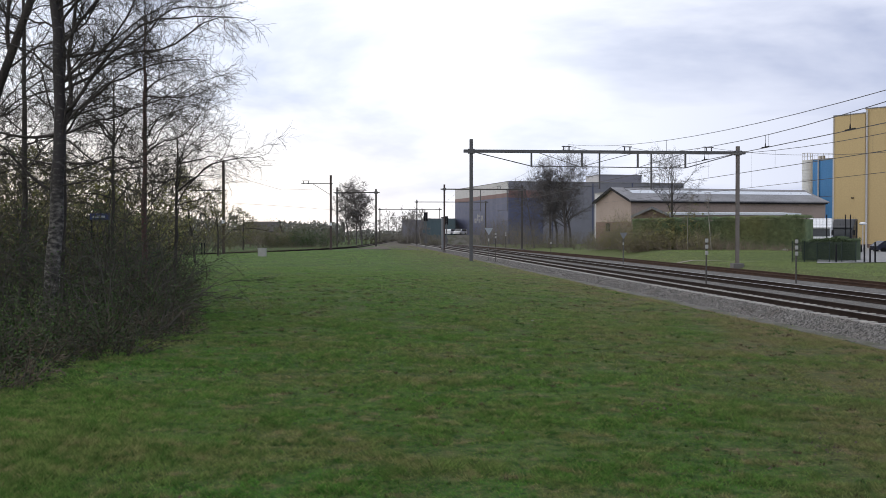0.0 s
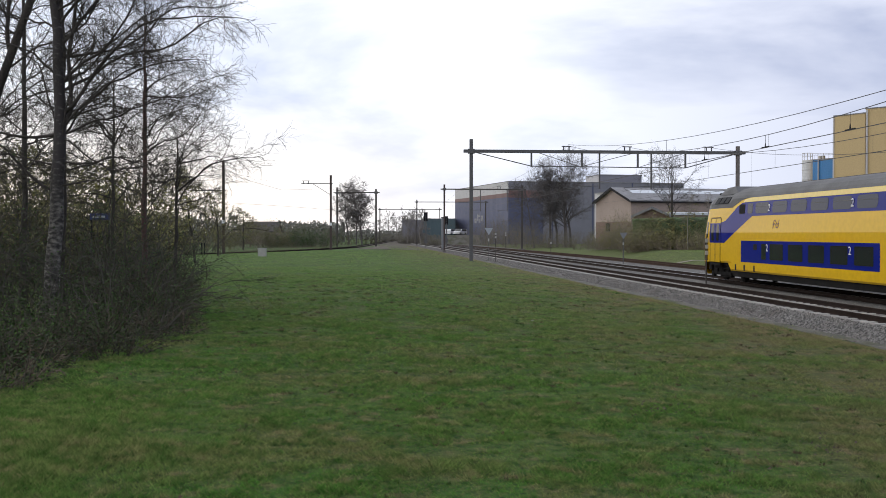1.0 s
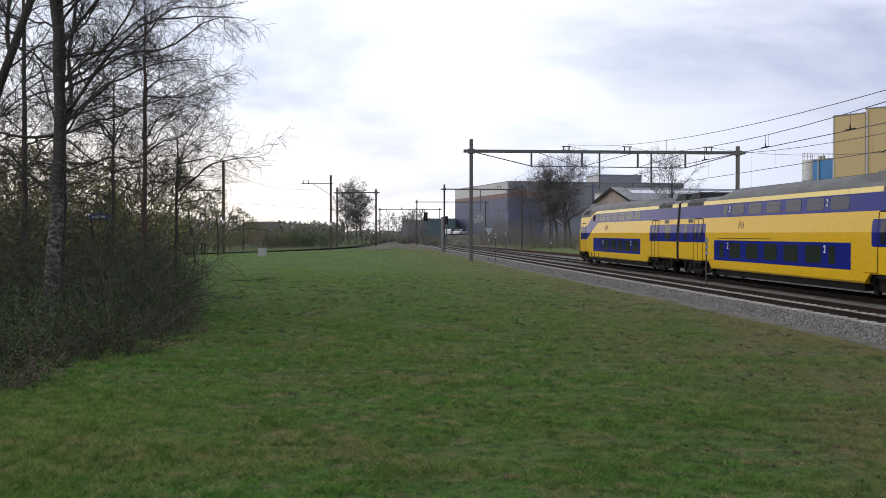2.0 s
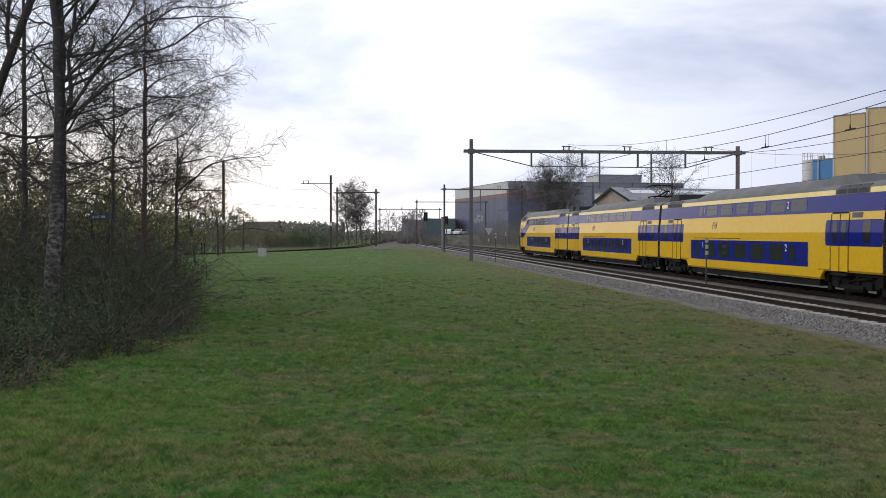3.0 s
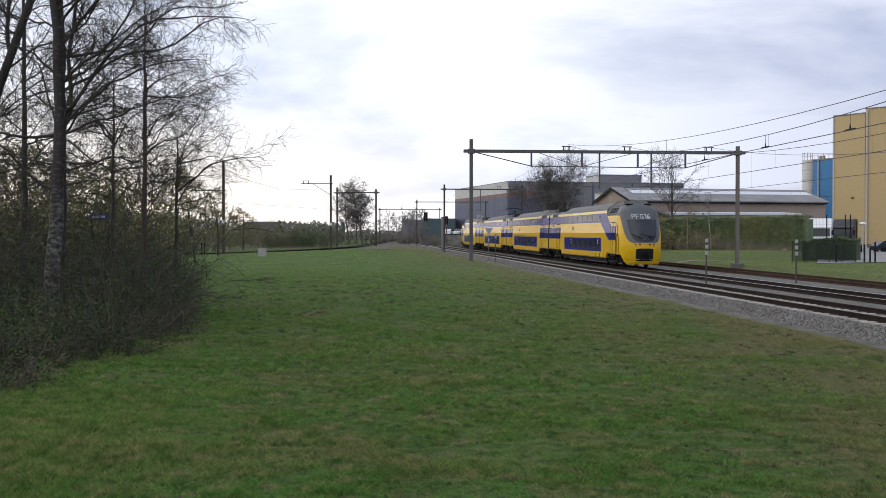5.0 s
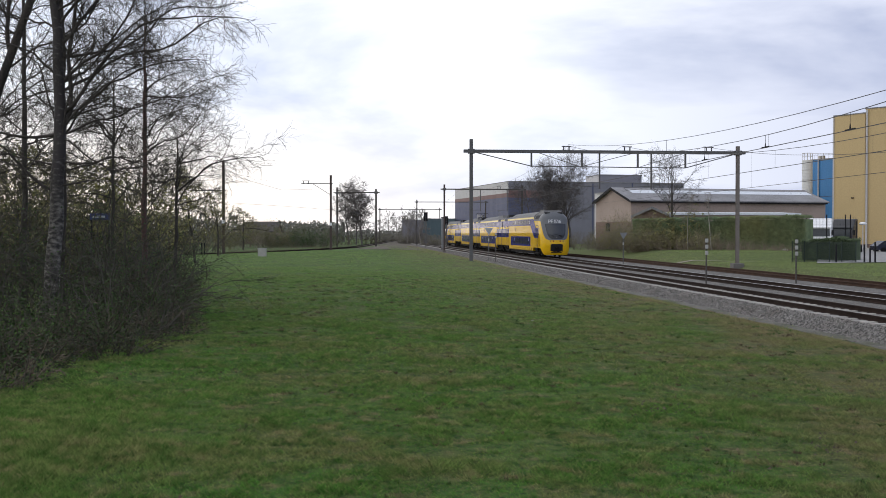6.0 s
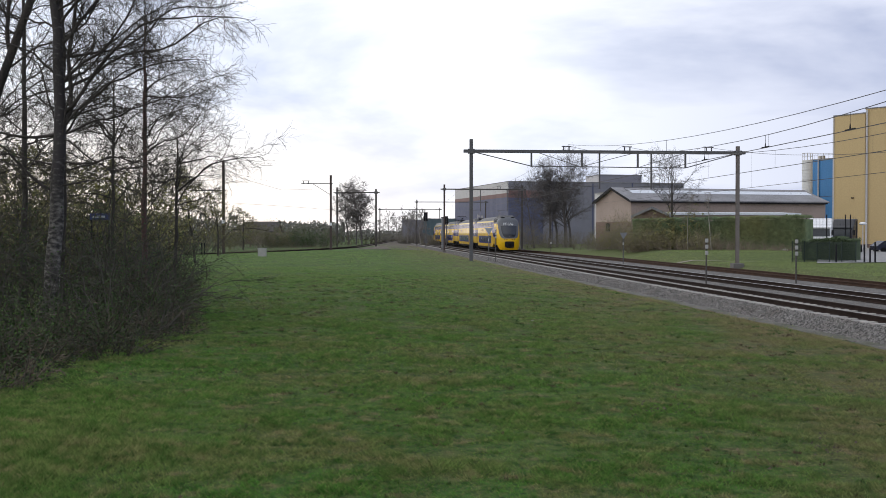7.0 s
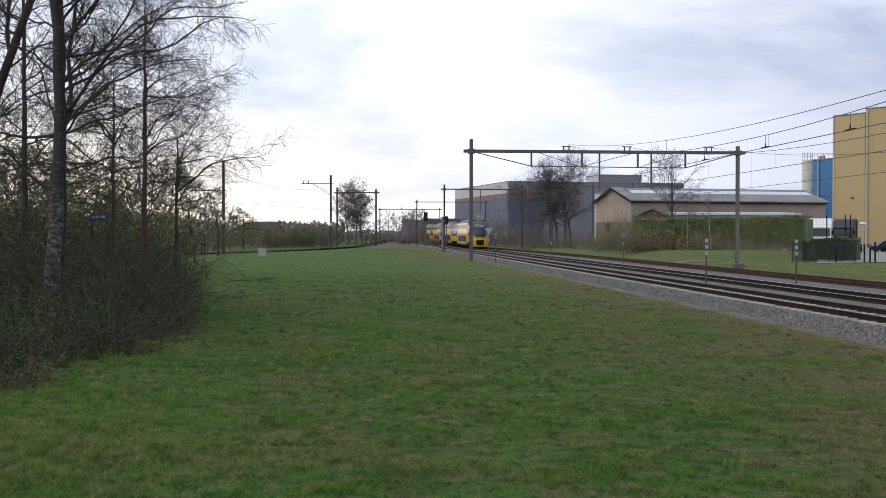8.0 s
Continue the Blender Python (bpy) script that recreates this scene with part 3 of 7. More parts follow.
def end_section(parent, y0, dirn, pane=(1.3, 2.45), door=(3.75, 5.15), front=False):
    """The low-floored vestibule at a coupled end: door, pane, blue band, louvres and roof box. dirn: +1 if the car runs on towards +y."""
    def Y(a, b):
        return tuple(sorted((y0 + dirn * a, y0 + dirn * b)))
    for side in (-1, 1):
        a, b = Y(1.35, 4.05)
        part("shoulder", plated([(a, 3.835), (b, 3.835), (b, 4.028), (a, 4.028)], 0.006, side), M["roof"], parent)
        for lo, hi in ((0.24, 1.34), (4.06, 6.58)):
            a, b = Y(lo, hi)
            part("roof_line", plated([(a, 3.835), (b, 3.835), (b, 4.025), (a, 4.025)], 0.010, side), M["yellow_sheen"], parent)
        a, b = Y(0.22, door[1] + 0.45)
        part("vestibule_band", plated(rounded(a, b, 1.9, 2.88, 0.12), 0.004, side), M["blue"], parent)
        a, b = Y(*door)
        sliding_door(a, b, parent, side)
        a, b = Y(*pane)
        part("window", plated(rounded(a, b, 2.03, 2.83, 0.06), 0.010, side), M["glass"], parent)
        a, b = Y(1.75, 2.55)
        part("louvre", plated([(a, 2.95), (b, 2.95), (b, 3.14), (a, 3.14)], 0.010, side), M["roof"], parent)
        for k in range(3):
            a, b = Y(1.5 + 0.84 * k, 2.22 + 0.84 * k)
            bm = bmesh.new()
            lo = [(side * 1.36, a, 4.0), (side * 1.36, b, 4.0), (side * 1.2, b, 4.155), (side * 1.2, a, 4.155)]
            prism(bm, lo, [(x + side * 0.02, y, z + 0.03) for x, y, z in lo])
            part("roof_louvre", bm, M["louvre"], parent)
            part("side_louvre", plated([(a, 3.86), (b, 3.86), (b, 4.01), (a, 4.01)], 0.014, side), M["louvre"], parent)
    (lo, hi), e, mm = ((0.15, 2.3), 0.5, M["vent"]) if front else ((2.6, 6.3), 0.9, M["roof"])
    a, b = Y(lo, hi)
    bm = bmesh.new()
    prism(bm, [(-1.0, a, 4.15), (1.0, a, 4.15), (1.0, b, 4.15), (-1.0, b, 4.15)], [(-0.85, a + e, 4.62), (0.85, a + e, 4.62), (0.85, b - e, 4.62), (-0.85, b - e, 4.62)])
    part("roof_box", bm, mm, parent, "black cooling box" if front else "grey roof box")
    wheelset_bogie(y0 + dirn * (door[0] + 0.1), parent)
    g = bmesh.new()
    a, b = sorted((y0 - dirn * 0.02, y0 + dirn * 0.21))
    sec = [(x + 0.003, z) for x, z in ((1.51, 0.95), (1.51, CREASE), (side_x(4.03), 4.03), (1.1, 4.2))]
    sec = sec + [(-x, z) for x, z in sec[::-1]]
    prism(g, [(x, a, z) for x, z in sec], [(x, b, z) for x, z in sec])
    part("gangway_bellows", g, M["black"], parent)


def upper_glazing(parent, y0, n, side, lead=None, tail=None, pitch=1.8, wide=1.6):
    for i in range(n):
        a = y0 + pitch * i
        w = part("upper_window", plated(rounded(a, a + wide, 3.28, 3.77, 0.16), 0.012, side), M["upper_glass"], parent)
        part("window_bar", plated([(a + 0.08, 3.585), (a + wide - 0.04, 3.585), (a + wide - 0.04, 3.605), (a + 0.08, 3.605)], 0.016, side), M["roof"], w)
    for e in (lead, tail):
        if e:
            part("upper_window", plated(rounded(e[0], e[1], 3.29, 3.76, 0.1), 0.012, side), M["upper_glass"], parent)


def body_profile(z0, top=4.03):
    return [(1.44, z0), (1.51, z0 + 0.08), (1.51, CREASE), (side_x(top), top)]


def car_body(parent, y0, y1, low0, low1, top=4.03):
    """Yellow body side shells, deep between the bogies and raised over them."""
    bm = bmesh.new()

    def half(y0, y1, z0, top=4.03):
        p = body_profile(z0, top)
        loop = p + [(-x, z) for x, z in p[::-1]]
        prism(bm, [(x, y0, z) for x, z in loop], [(x, y1, z) for x, z in loop])
    half(low0, low1, 0.57)
    if low0 > y0:
        half(y0 + 0.2, low0, 0.92)
    if low1 < y1:
        half(low1, y1 - 0.2, 0.92, top)
    for a, d in ((low0, -1), (low1, 1)):
        for sx in (-1, 1):
            prism(bm, [(sx * 1.40, a, 0.57), (sx * 1.40, a, 0.95), (sx * 1.40, a + d * 0.45, 0.95)], [(sx * 1.505, a, 0.57), (sx * 1.505, a, 0.95), (sx * 1.505, a + d * 0.45, 0.95)])
    return part("body", bm, M["yellow"], parent, "yellow painted steel body")


def lower_deck(parent, side, y0, y1, wins, small=()):
    p = part("lower_band", plated(rounded(y0, y1, 1.03, 2.03, 0.05), 0.005, side), M["blue"], parent)
    for a in wins:
        part("pane", plated(rounded(a, a + 1.42, 1.2, 1.9, 0.07), 0.013, side), M["glass"], p)
    for a, b in small:
        part("pane", plated(rounded(a, b, 1.2, 1.9, 0.05), 0.013, side), M["glass"], p)
    return p


def under_box(parent, y0, y1):
    part("underframe", boxed(-1.36, 1.36, y0, y1, 0.3, 0.62), M["under"], parent)


def middle_car(first, last):
    """An intermediate double-deck car, centred on its origin."""
    c = new("train_carriage")
    L = 26.75 / 2
    car_body(c, -L, L, -L + 5.2, L - 5.6)
    roof_part(c, -L + 0.2, L - 0.2, (True, True))
    under_box(c, -L + 5.4, L - 5.8)
    part("floor", boxed(-1.3, 1.3, -L + 0.3, L - 0.3, 0.78, 0.95), M["under"], c)
    for d in (1, -1):
        end_section(c, -d * L, d, (1.1, 1.65), (2.75, 4.2), d < 0)
    for side in (-1, 1):
        part("upper_band", plated([(-L + 0.22, 3.17), (L - 0.22, 3.17), (L - 0.22, 3.83), (-L + 0.22, 3.83)], 0.004, side), M["blue"], c)
        part("roof_line", plated([(-L + 6.6, 3.835), (L - 6.6, 3.835), (L - 6.6, 4.025), (-L + 6.6, 4.025)], 0.012, side), M["yellow_sheen"], c)
        upper_glazing(c, -6.9, 6, side, None, (5.75, 6.3), 2.09, 1.55)
        lower_deck(c, side, -7.2, 7.4, [-4.75 + 2.14 * k for k in range(5)], ((6.05, 6.6), (-5.95, -5.4)))
        for y, txt in ((-5.0, last), (5.5, first)):
            numeral(txt, y, 1.62, 0.3, side, c)
            numeral(txt, y, 3.42, 0.3, side, c)
        emblem(L - 9.6, 2.78, side, c)
        part("rain_strip", plated([(L - 13.2, 2.115), (L - 6.5, 2.115), (L - 6.5, 2.145), (L - 13.2, 2.145)], 0.012, side), M["vent"], c)
    return c


# nose of the driving car: front line by height, and the width by height
def nose_y(z):
    t = [(0.28, 26.75), (0.6, 26.95), (1.2, 27.05), (1.7, 27.02), (2.3, 26.85), (3.0, 26.52), (3.5, 26.22), (4.0, 25.86), (4.3, 25.56), (4.5, 25.25)]
    for (a, p), (b, q) in zip(t, t[1:]):
        if z <= b:
            return p + (q - p) * (z - a) / (b - a)
    return t[-1][1]


def nose_w(z):
    if z <= CREASE:
        return 1.51 - 0.1 * ramp(-z, -0.8, -0.3)
    if z <= 3.62:
        return side_x(z)
    k = min(1.0, (z - 3.62) / 0.9)
    return side_x(3.62) * math.sqrt(max(0.0, 1 - k ** 2 * 0.95))


NOSE0 = 25.1
BLUNT = 0.75


def nose_point(u, z, out=0.0):
    """u from -1 to 1 round the front, from one side to the other."""
    a = u * math.pi / 2
    e = BLUNT
    sx = math.copysign(abs(math.sin(a)) ** e, a)
    cy = abs(math.cos(a)) ** e
    w, d = nose_w(z), nose_y(z) - NOSE0
    return (sx * (w + out), NOSE0 + cy * (d + out), z)


def nose_u(x, z):
    """The place round the front at a distance x from the middle."""
    return math.copysign(math.asin(min(1.0, abs(x) / nose_w(z)) ** (1 / BLUNT)) * 2 / math.pi, x)


def nose_patch(bm, u0, u1, nu, low, high, nz, out=0.0):
    rows = []
    for i in range(nu + 1):
        u = u0 + (u1 - u0) * i / nu
        a, b = low(u), high(u)
        rows.append([bm.verts.new(nose_point(u, a + (b - a) * k / nz, out)) for k in range(nz + 1)])
    for r, q in zip(rows, rows[1:]):
        for k in range(nz):
            bm.faces.new((r[k], q[k], q[k + 1], r[k + 1]))
    return bm


def mask_edge(u):
    """Lower edge of the dark mask round the windscreen."""
    v = abs(u)
    return 1.70 + 0.14 * ramp(v, 0.22, 0.46) + 1.75 * ramp(v, 0.38, 0.84)


def driving_car(step, tag, digits, badge, upper, lower, band):
    """A driving double-deck car: coupled end at y = 0, nose towards +y."""
    c = new("train_carriage")
    E0 = 6.2
    car_body(c, 0, NOSE0 + 0.3, E0, STEP, 3.62)
    roof_part(c, 0.2, 25.3, (True, False))
    under_box(c, 6.4, 21.9)
    part("floor", boxed(-1.3, 1.3, 0.3, 25.6, 0.78, 0.95), M["under"], c)
    end_section(c, 0, 1, front=True)
    wheelset_bogie(23.4, c)
    # nose: yellow below, grey mask above
    low = lambda u: 0.92 - 0.6 * (1 - ramp(abs(u), 0.55, 0.78))
    b = nose_patch(bmesh.new(), -1, 1, 72, low, mask_edge, 14)
    part("nose", b, M["yellow"], c, "yellow rounded nose", smooth=True)
    b = nose_patch(bmesh.new(), -1, 1, 72, mask_edge, lambda u: 4.5, 22)
    mask = part("cab_mask", b, M["mask"], c, "dark grey cab front", smooth=True)
    b = nose_patch(bmesh.new(), -0.40, 0.40, 44, lambda u: 2.13 + 1.1 * abs(u / 0.40) ** 5, lambda u: 3.27 - 0.02 * abs(u / 0.40) ** 3, 12, 0.014)
    part("windscreen", b, M["cab_glass"], mask, smooth=True)
    b = nose_patch(bmesh.new(), -0.43, 0.43, 44, lambda u: 1.80 + 1.45 * abs(u / 0.43) ** 3.6, lambda u: 3.31 - 0.02 * abs(u / 0.43) ** 3, 12, 0.006)
    part("windscreen_frame", b, M["screen_black"], mask, "glossy black panel round the windscreen", smooth=True)
    for s in (-1, 1):
        wp = bmesh.new()
        p0 = Vector(nose_point(s * 0.10 - 0.05, 2.02, 0.03))
        p1, p2 = Vector(nose_point(s * 0.10 + 0.05, 2.20, 0.05)), Vector(nose_point(s * 0.10 + 0.17, 2.32, 0.045))
        tube(wp, p0, p1, 0.022, 0.018, 5)
        tube(wp, p1 - (p2 - p1) * 0.9, p2, 0.016, 0.014, 5)
        part("wiper", wp, M["black"], mask)
    q = Vector(nose_point(0, 1.97, 0.0))
    part("badge", tubed(q, q + Vector((0, 0.03, 0.008)), 0.055, n=14), M["roof"], mask, "small round metal badge")
    for s in (-1, 1):
        for u, mm, r in ((nose_u(0.34, 1.61), M["red_lens"], 0.07), (nose_u(0.62, 1.61), M["lens"], 0.065)):
            q = Vector(nose_point(s * u, 1.61, -0.02))
            d = (Vector(nose_point(s * u, 1.61, 0.03)) - q)
            part("lamp", tubed(q, q + d, r, n=14), mm, c)
    # coupler pocket
    cb = nose_patch(bmesh.new(), -0.19, 0.19, 24, lambda u: 0.42 + 0.14 * abs(u / 0.19) ** 5, lambda u: 1.34 - 0.08 * abs(u / 0.19) ** 5, 4, 0.012)
    cp = part("coupler_pocket", cb, M["vent"], c)
    k = bmesh.new()
    box(k, -0.22, 0.22, 26.7, 27.16, 0.8, 1.12, bevel=0.05)
    tube(k, (0, 27.1, 0.95), (0, 27.22, 0.95), 0.1, n=10)
    part("coupler", k, M["under"], cp)
    lp = bmesh.new()
    nose_patch(lp, -0.62, 0.62, 40, lambda u: 0.25 + 0.22 * ramp(abs(u), 0.45, 0.62), lambda u: 0.45, 4, 0.07)
    ge = bmesh.ops.extrude_edge_only(lp, edges=[e for e in lp.edges if all(abs(v.co.z - 0.45) < 1e-4 for v in e.verts)])
    for v in [g for g in ge["geom"] if isinstance(g, bmesh.types.BMVert)]:
        v.co.x, v.co.y, v.co.z = v.co.x * 0.93, v.co.y - 0.1, 0.48
    part("snow_plough", lp, M["yellow"], c, "yellow lower lip")
    for s in (-1, 1):
        bx = bmesh.new()
        box(bx, s * 0.62 - 0.24, s * 0.62 + 0.24, 24.85, 25.45, 4.30, 4.44, bevel=0.05)
        part("roof_fitting", bx, M["black"], c)
    hm = bmesh.new()
    prism(hm, [(-1.05, 22.2, 4.3), (1.05, 22.2, 4.3), (0.95, 25.1, 4.3), (-0.95, 25.1, 4.3)], [(-0.9, 23.1, 4.69), (0.9, 23.1, 4.69), (0.78, 24.5, 4.66), (-0.78, 24.5, 4.66)])
    part("roof_box", hm, M["roof"], c)
    for side in (-1, 1):
        part("upper_band", plated(band, 0.004, side), M["blue"], c)
        if step:
            line = [(6.6, 3.835), (21.98, 3.835), (21.98, 4.025), (6.6, 4.025)]
        else:
            line = [(6.6, 3.835), (20.7, 3.835), (20.5, 3.96), (19.9, 4.025), (6.6, 4.025)]
            grey = [(19.7, 4.04), (20.4, 4.0), (21.0, 3.92), (21.5, 3.79), (22.0, 3.66), (22.7, 3.625), (22.7, 3.7), (22.05, 4.04)]
            part("shoulder", plated(grey, 0.010, side), M["roof"], c)
            part("side_window", plated(rounded(20.45, 21.15, 3.30, 3.74, 0.05), 0.014, side), M["black"], c)
            part("side_window", plated(rounded(18.75, 19.15, 1.62, 1.88, 0.03), 0.014, side), M["black"], c)
        part("roof_line", plated(line, 0.012, side), M["yellow_sheen"], c)
        upper_glazing(c, upper[0], 6, side, upper[1], (19.5, 20.1), upper[2], upper[3])
        for k in range(3):
            a = 22.75 + 0.66 * k
            vb = bmesh.new()
            lo = [(side * nose_w(z), y, z) for y, z in ((a, 3.84), (a + 0.55, 3.84), (a + 0.55, 4.15), (a, 4.15))]
            prism(vb, lo, [(x + side * 0.04, y, z + 0.02) for x, y, z in lo])
            part("roof_louvre", vb, M["vent"], c)
        lower_deck(c, side, *lower)
        sliding_door(23.5, 24.95, c, side)
        cw = nose_patch(bmesh.new(), side * 0.885, side * 0.965, 4, lambda u: 2.15, lambda u: 2.95, 4, 0.012)
        part("cab_window", cw, M["glass"], c)
        hr = bmesh.new()
        for u in (0.975, 0.86):
            tube(hr, nose_point(side * u, 1.0, 0.03), nose_point(side * u, 2.1, 0.03), 0.018, n=6)
        part("grab_rail", hr, M["black"], c)
        for y, txt in digits:
            numeral(txt, y, 3.36, 0.32, side, c)
            numeral(txt, y, 1.58, 0.32, side, c)
        emblem(badge, 2.78, side, c)
        for y in (20.2, 19.0, 21.3):
            part("access_flap", plated(rounded(y, y + 0.17, 0.62, 0.9, 0.03), 0.006, side), M["black"], c)
    if tag:
        build_tag(mask)
    return c


def build_tag(parent):
    """Sprayed silver scrawl over the windscreen."""
    strokes = [[(0, 0), (0.02, 1), (0.5, 0.95), (0.5, 0.5), (0.02, 0.45)], [(0.75, 0), (0.75, 1), (1.25, 1)], [(0.75, 0.5), (1.15, 0.55)],
               [(2.05, 0.85), (1.7, 1), (1.45, 0.5), (1.7, 0.0), (2.05, 0.1), (2.05, 0.45), (1.8, 0.45)], [(2.3, 1.1), (2.35, 0.8)],
               [(2.55, 0), (2.6, 0.95), (2.45, 0.7)], [(3.2, 1.0), (2.8, 0.55), (2.85, 0.05), (3.25, 0.05), (3.25, 0.45), (2.85, 0.45)], [(2.4, 0.3), (3.4, 0.35)]]
    bm = bmesh.new()
    for st in strokes:
        for (a, b), (c, d) in zip(st, st[1:]):
            def at(p, q):
                return Vector(nose_point(nose_u(0.66 - 1.25 * p / 3.4, 3.5), 3.37 + 0.31 * q, 0.016))
            tube(bm, at(a, b), at(c, d), 0.026, n=5)
    part("sprayed_tag", bm, M["spray"], parent, "silver sprayed scrawl")


def pantograph(parent, y):
    """Raised single-arm pantograph on insulators: lower arm back to the knee, upper arm forward to the collector head at the wire."""
    base, knee, top = 4.66, 5.02, 5.40
    bm = bmesh.new()
    for s in (-1, 1):
        for dy in (-0.7, 0.7):
            tube(bm, (s * 0.6, y + dy, base - 0.12), (s * 0.6, y + dy, base + 0.06), 0.07, n=8)
        tube(bm, (s * 0.6, y - 0.75, base + 0.08), (s * 0.6, y + 0.75, base + 0.08), 0.03, n=6)
    for dy in (-0.7, 0.0, 0.7):
        tube(bm, (-0.6, y + dy, base + 0.08), (0.6, y + dy, base + 0.08), 0.03, n=6)
    p = part("pantograph", bm, M["vent"], parent, "raised black pantograph")
    arm = bmesh.new()
    for s in (-1, 1):
        tube(arm, (s * 0.22, y, base + 0.08), (s * 0.05, y - 1.3, knee), 0.05, 0.04, n=6)
        tube(arm, (s * 0.05, y - 1.3, knee), (s * 0.35, y + 0.2, top), 0.026, 0.02, n=6)
    tube(arm, (-0.14, y - 1.3, knee), (0.14, y - 1.3, knee), 0.055, n=8)
    part("arm", arm, M["vent"], p)
    head = bmesh.new()
    for dy in (0.0, 0.4):
        tube(head, (-0.62, y + dy, top + 0.04), (0.62, y + dy, top + 0.04), 0.03, n=6)
        for s in (-1, 1):
            tube(head, (s * 0.62, y + dy, top + 0.04), (s * 0.97, y + dy, top - 0.14), 0.022, n=5)
    for s in (-1, 1):
        tube(head, (s * 0.4, y, top), (s * 0.4, y + 0.4, top), 0.02, n=5)
    part("collector_head", head, M["vent"], p)
    return p


DRIFT = [(0.0, 0.005), (1.0, 0.008), (1.5, 0.003), (2.8, -0.013), (3.5, -0.008), (4.0, 0.014), (4.7, 0.013), (6.0, 0.012), (8.0, 0.012)]


def joint_s(t):
    """Where the first coupling stands along the line at t seconds."""
    for (a, p), (b, q) in zip(DRIFT, DRIFT[1:]):
        if t <= b:
            break
    return -2.09 + 30.714 * (t + p + (q - p) * (t - a) / (b - a))


TRAIN = []
car1 = driving_car(False, False, ((9.93, "2"), (17.65, "2")), 16.7, (7.97, None, 1.93, 1.53), (7.65, 20.7, [8.1, 10.03, 11.97, 13.92, 15.87], ((17.72, 18.22),)),
                   [(0.22, 3.17), (19.5, 3.17), (22.75, 1.97), (22.95, 1.9), (25.0, 1.9), (25.06, 1.96), (25.06, 2.86), (25.0, 2.91), (23.3, 2.93), (22.9, 2.99), (21.35, 3.68), (20.9, 3.80), (20.4, 3.83), (0.22, 3.83)])
tagged(car1, "yellow and blue double-deck driving carriage leading the train", "train carriage", "carriages of the train")
TRAIN.append((car1, 0.0, 0))
car2 = middle_car("2", "2")
tagged(car2, "yellow and blue double-deck intermediate train carriage", "train carriage", "carriages of the train")
TRAIN.append((car2, -26.75 / 2, 0))
car3 = middle_car("1", "2")
tagged(car3, "yellow and blue double-deck intermediate train carriage", "train carriage", "carriages of the train")
TRAIN.append((car3, -26.75 * 1.5, 0))
car4 = driving_car(True, True, ((10.1, "2"), (19.6, "2")), 10.7, (8.75, (7.35, 7.95), 1.8, 1.6), (7.3, 20.7, [10.45, 12.25, 14.05, 15.85, 17.6], ((9.2, 9.75), (19.35, 20.0))),
                   [(0.22, 3.17), (20.3, 3.17), (22.85, 1.97), (23.05, 1.9), (25.0, 1.9), (25.06, 1.96), (25.06, 2.86), (25.0, 2.91), (23.5, 2.95), (23.25, 3.05), (21.8, 3.80), (21.6, 3.83), (0.22, 3.83)])
tagged(car4, "yellow and blue double-deck driving carriage with sprayed cab front", "train carriage", "carriages of the train")
TRAIN.append((car4, -53.62, 180))
pantograph(car2, -8.8)


def motions():
    for ob, off, turn in TRAIN:
        rows = []
        for t in (0.0, 1.0, 1.5, 2.8, 3.5, 4.0, 4.7, 6.0, 7.0, 8.0):
            rows.append((t, LINE @ pose(0, joint_s(t) + off, 0, 0, 0, turn)))
        walk(ob, rows)


# ---- tracks ----
build_track("track_near", lambda s: NEAR, -40, 420, "railway track with brown rails on pale concrete sleepers", M["rail"], M["rail"])
build_track("track_middle", lambda s: MID, -40, 420, "railway track with polished rail heads on concrete sleepers", M["rail"], M["railhead"], first=30.0, sleepers=M["sleeper_dark"], sink=0.035)
build_track("track_siding", third, -40, 232, "rusty disused siding track beside the main line", M["rust"], M["rust"], first=40.0, count=200, sleepers=M["sleeper_dark"], sink=0.04)
scatter_stones()


def branch_line():
    t = thing("track_branch", Matrix(), "single branch track curving away through the grass", "railway track", kind="structure")
    ys = [82 + 4 * i for i in range(60)]
    bed = bmesh.new()
    rows = [[bed.verts.new((branch(y) + o, y, z)) for o, z in ((-2.6, -0.2), (-1.7, 0.16), (1.7, 0.16), (2.6, -0.2))] for y in ys]
    for a, b in zip(rows, rows[1:]):
        for i in range(3):
            bed.faces.new((a[i], a[i + 1], b[i + 1], b[i]))
    part("branch_ballast", bed, M["apron"], t)
    for o in (-0.75, 0.75):
        bm = bmesh.new()
        rows = [[bm.verts.new((branch(y) + o + x, y, z + 0.32)) for x, z in RAILP] for y in ys]
        for a, b in zip(rows, rows[1:]):
            for i in range(len(RAILP)):
                bm.faces.new((a[i], a[(i + 1) % len(RAILP)], b[(i + 1) % len(RAILP)], b[i]))
        part("rail", bm, M["rail"], t)
    return t


branch_line()


# ---- overhead line ----
M["footing"] = material("grimy_concrete", (0.15, 0.14, 0.13), 0.9, 0, 0.2, 2.0, 0.006, 30)


def h_mast(bm, x, y, z0, z1, w=0.24, d=0.22):
    """A rolled I-section post."""
    box(bm, x - w / 2, x + w / 2, y - d / 2, y - d / 2 + 0.025, z0, z1)
    box(bm, x - w / 2, x + w / 2, y + d / 2 - 0.025, y + d / 2, z0, z1)
    box(bm, x - 0.02, x + 0.02, y - d / 2 + 0.025, y + d / 2 - 0.025, z0, z1)
    return bm


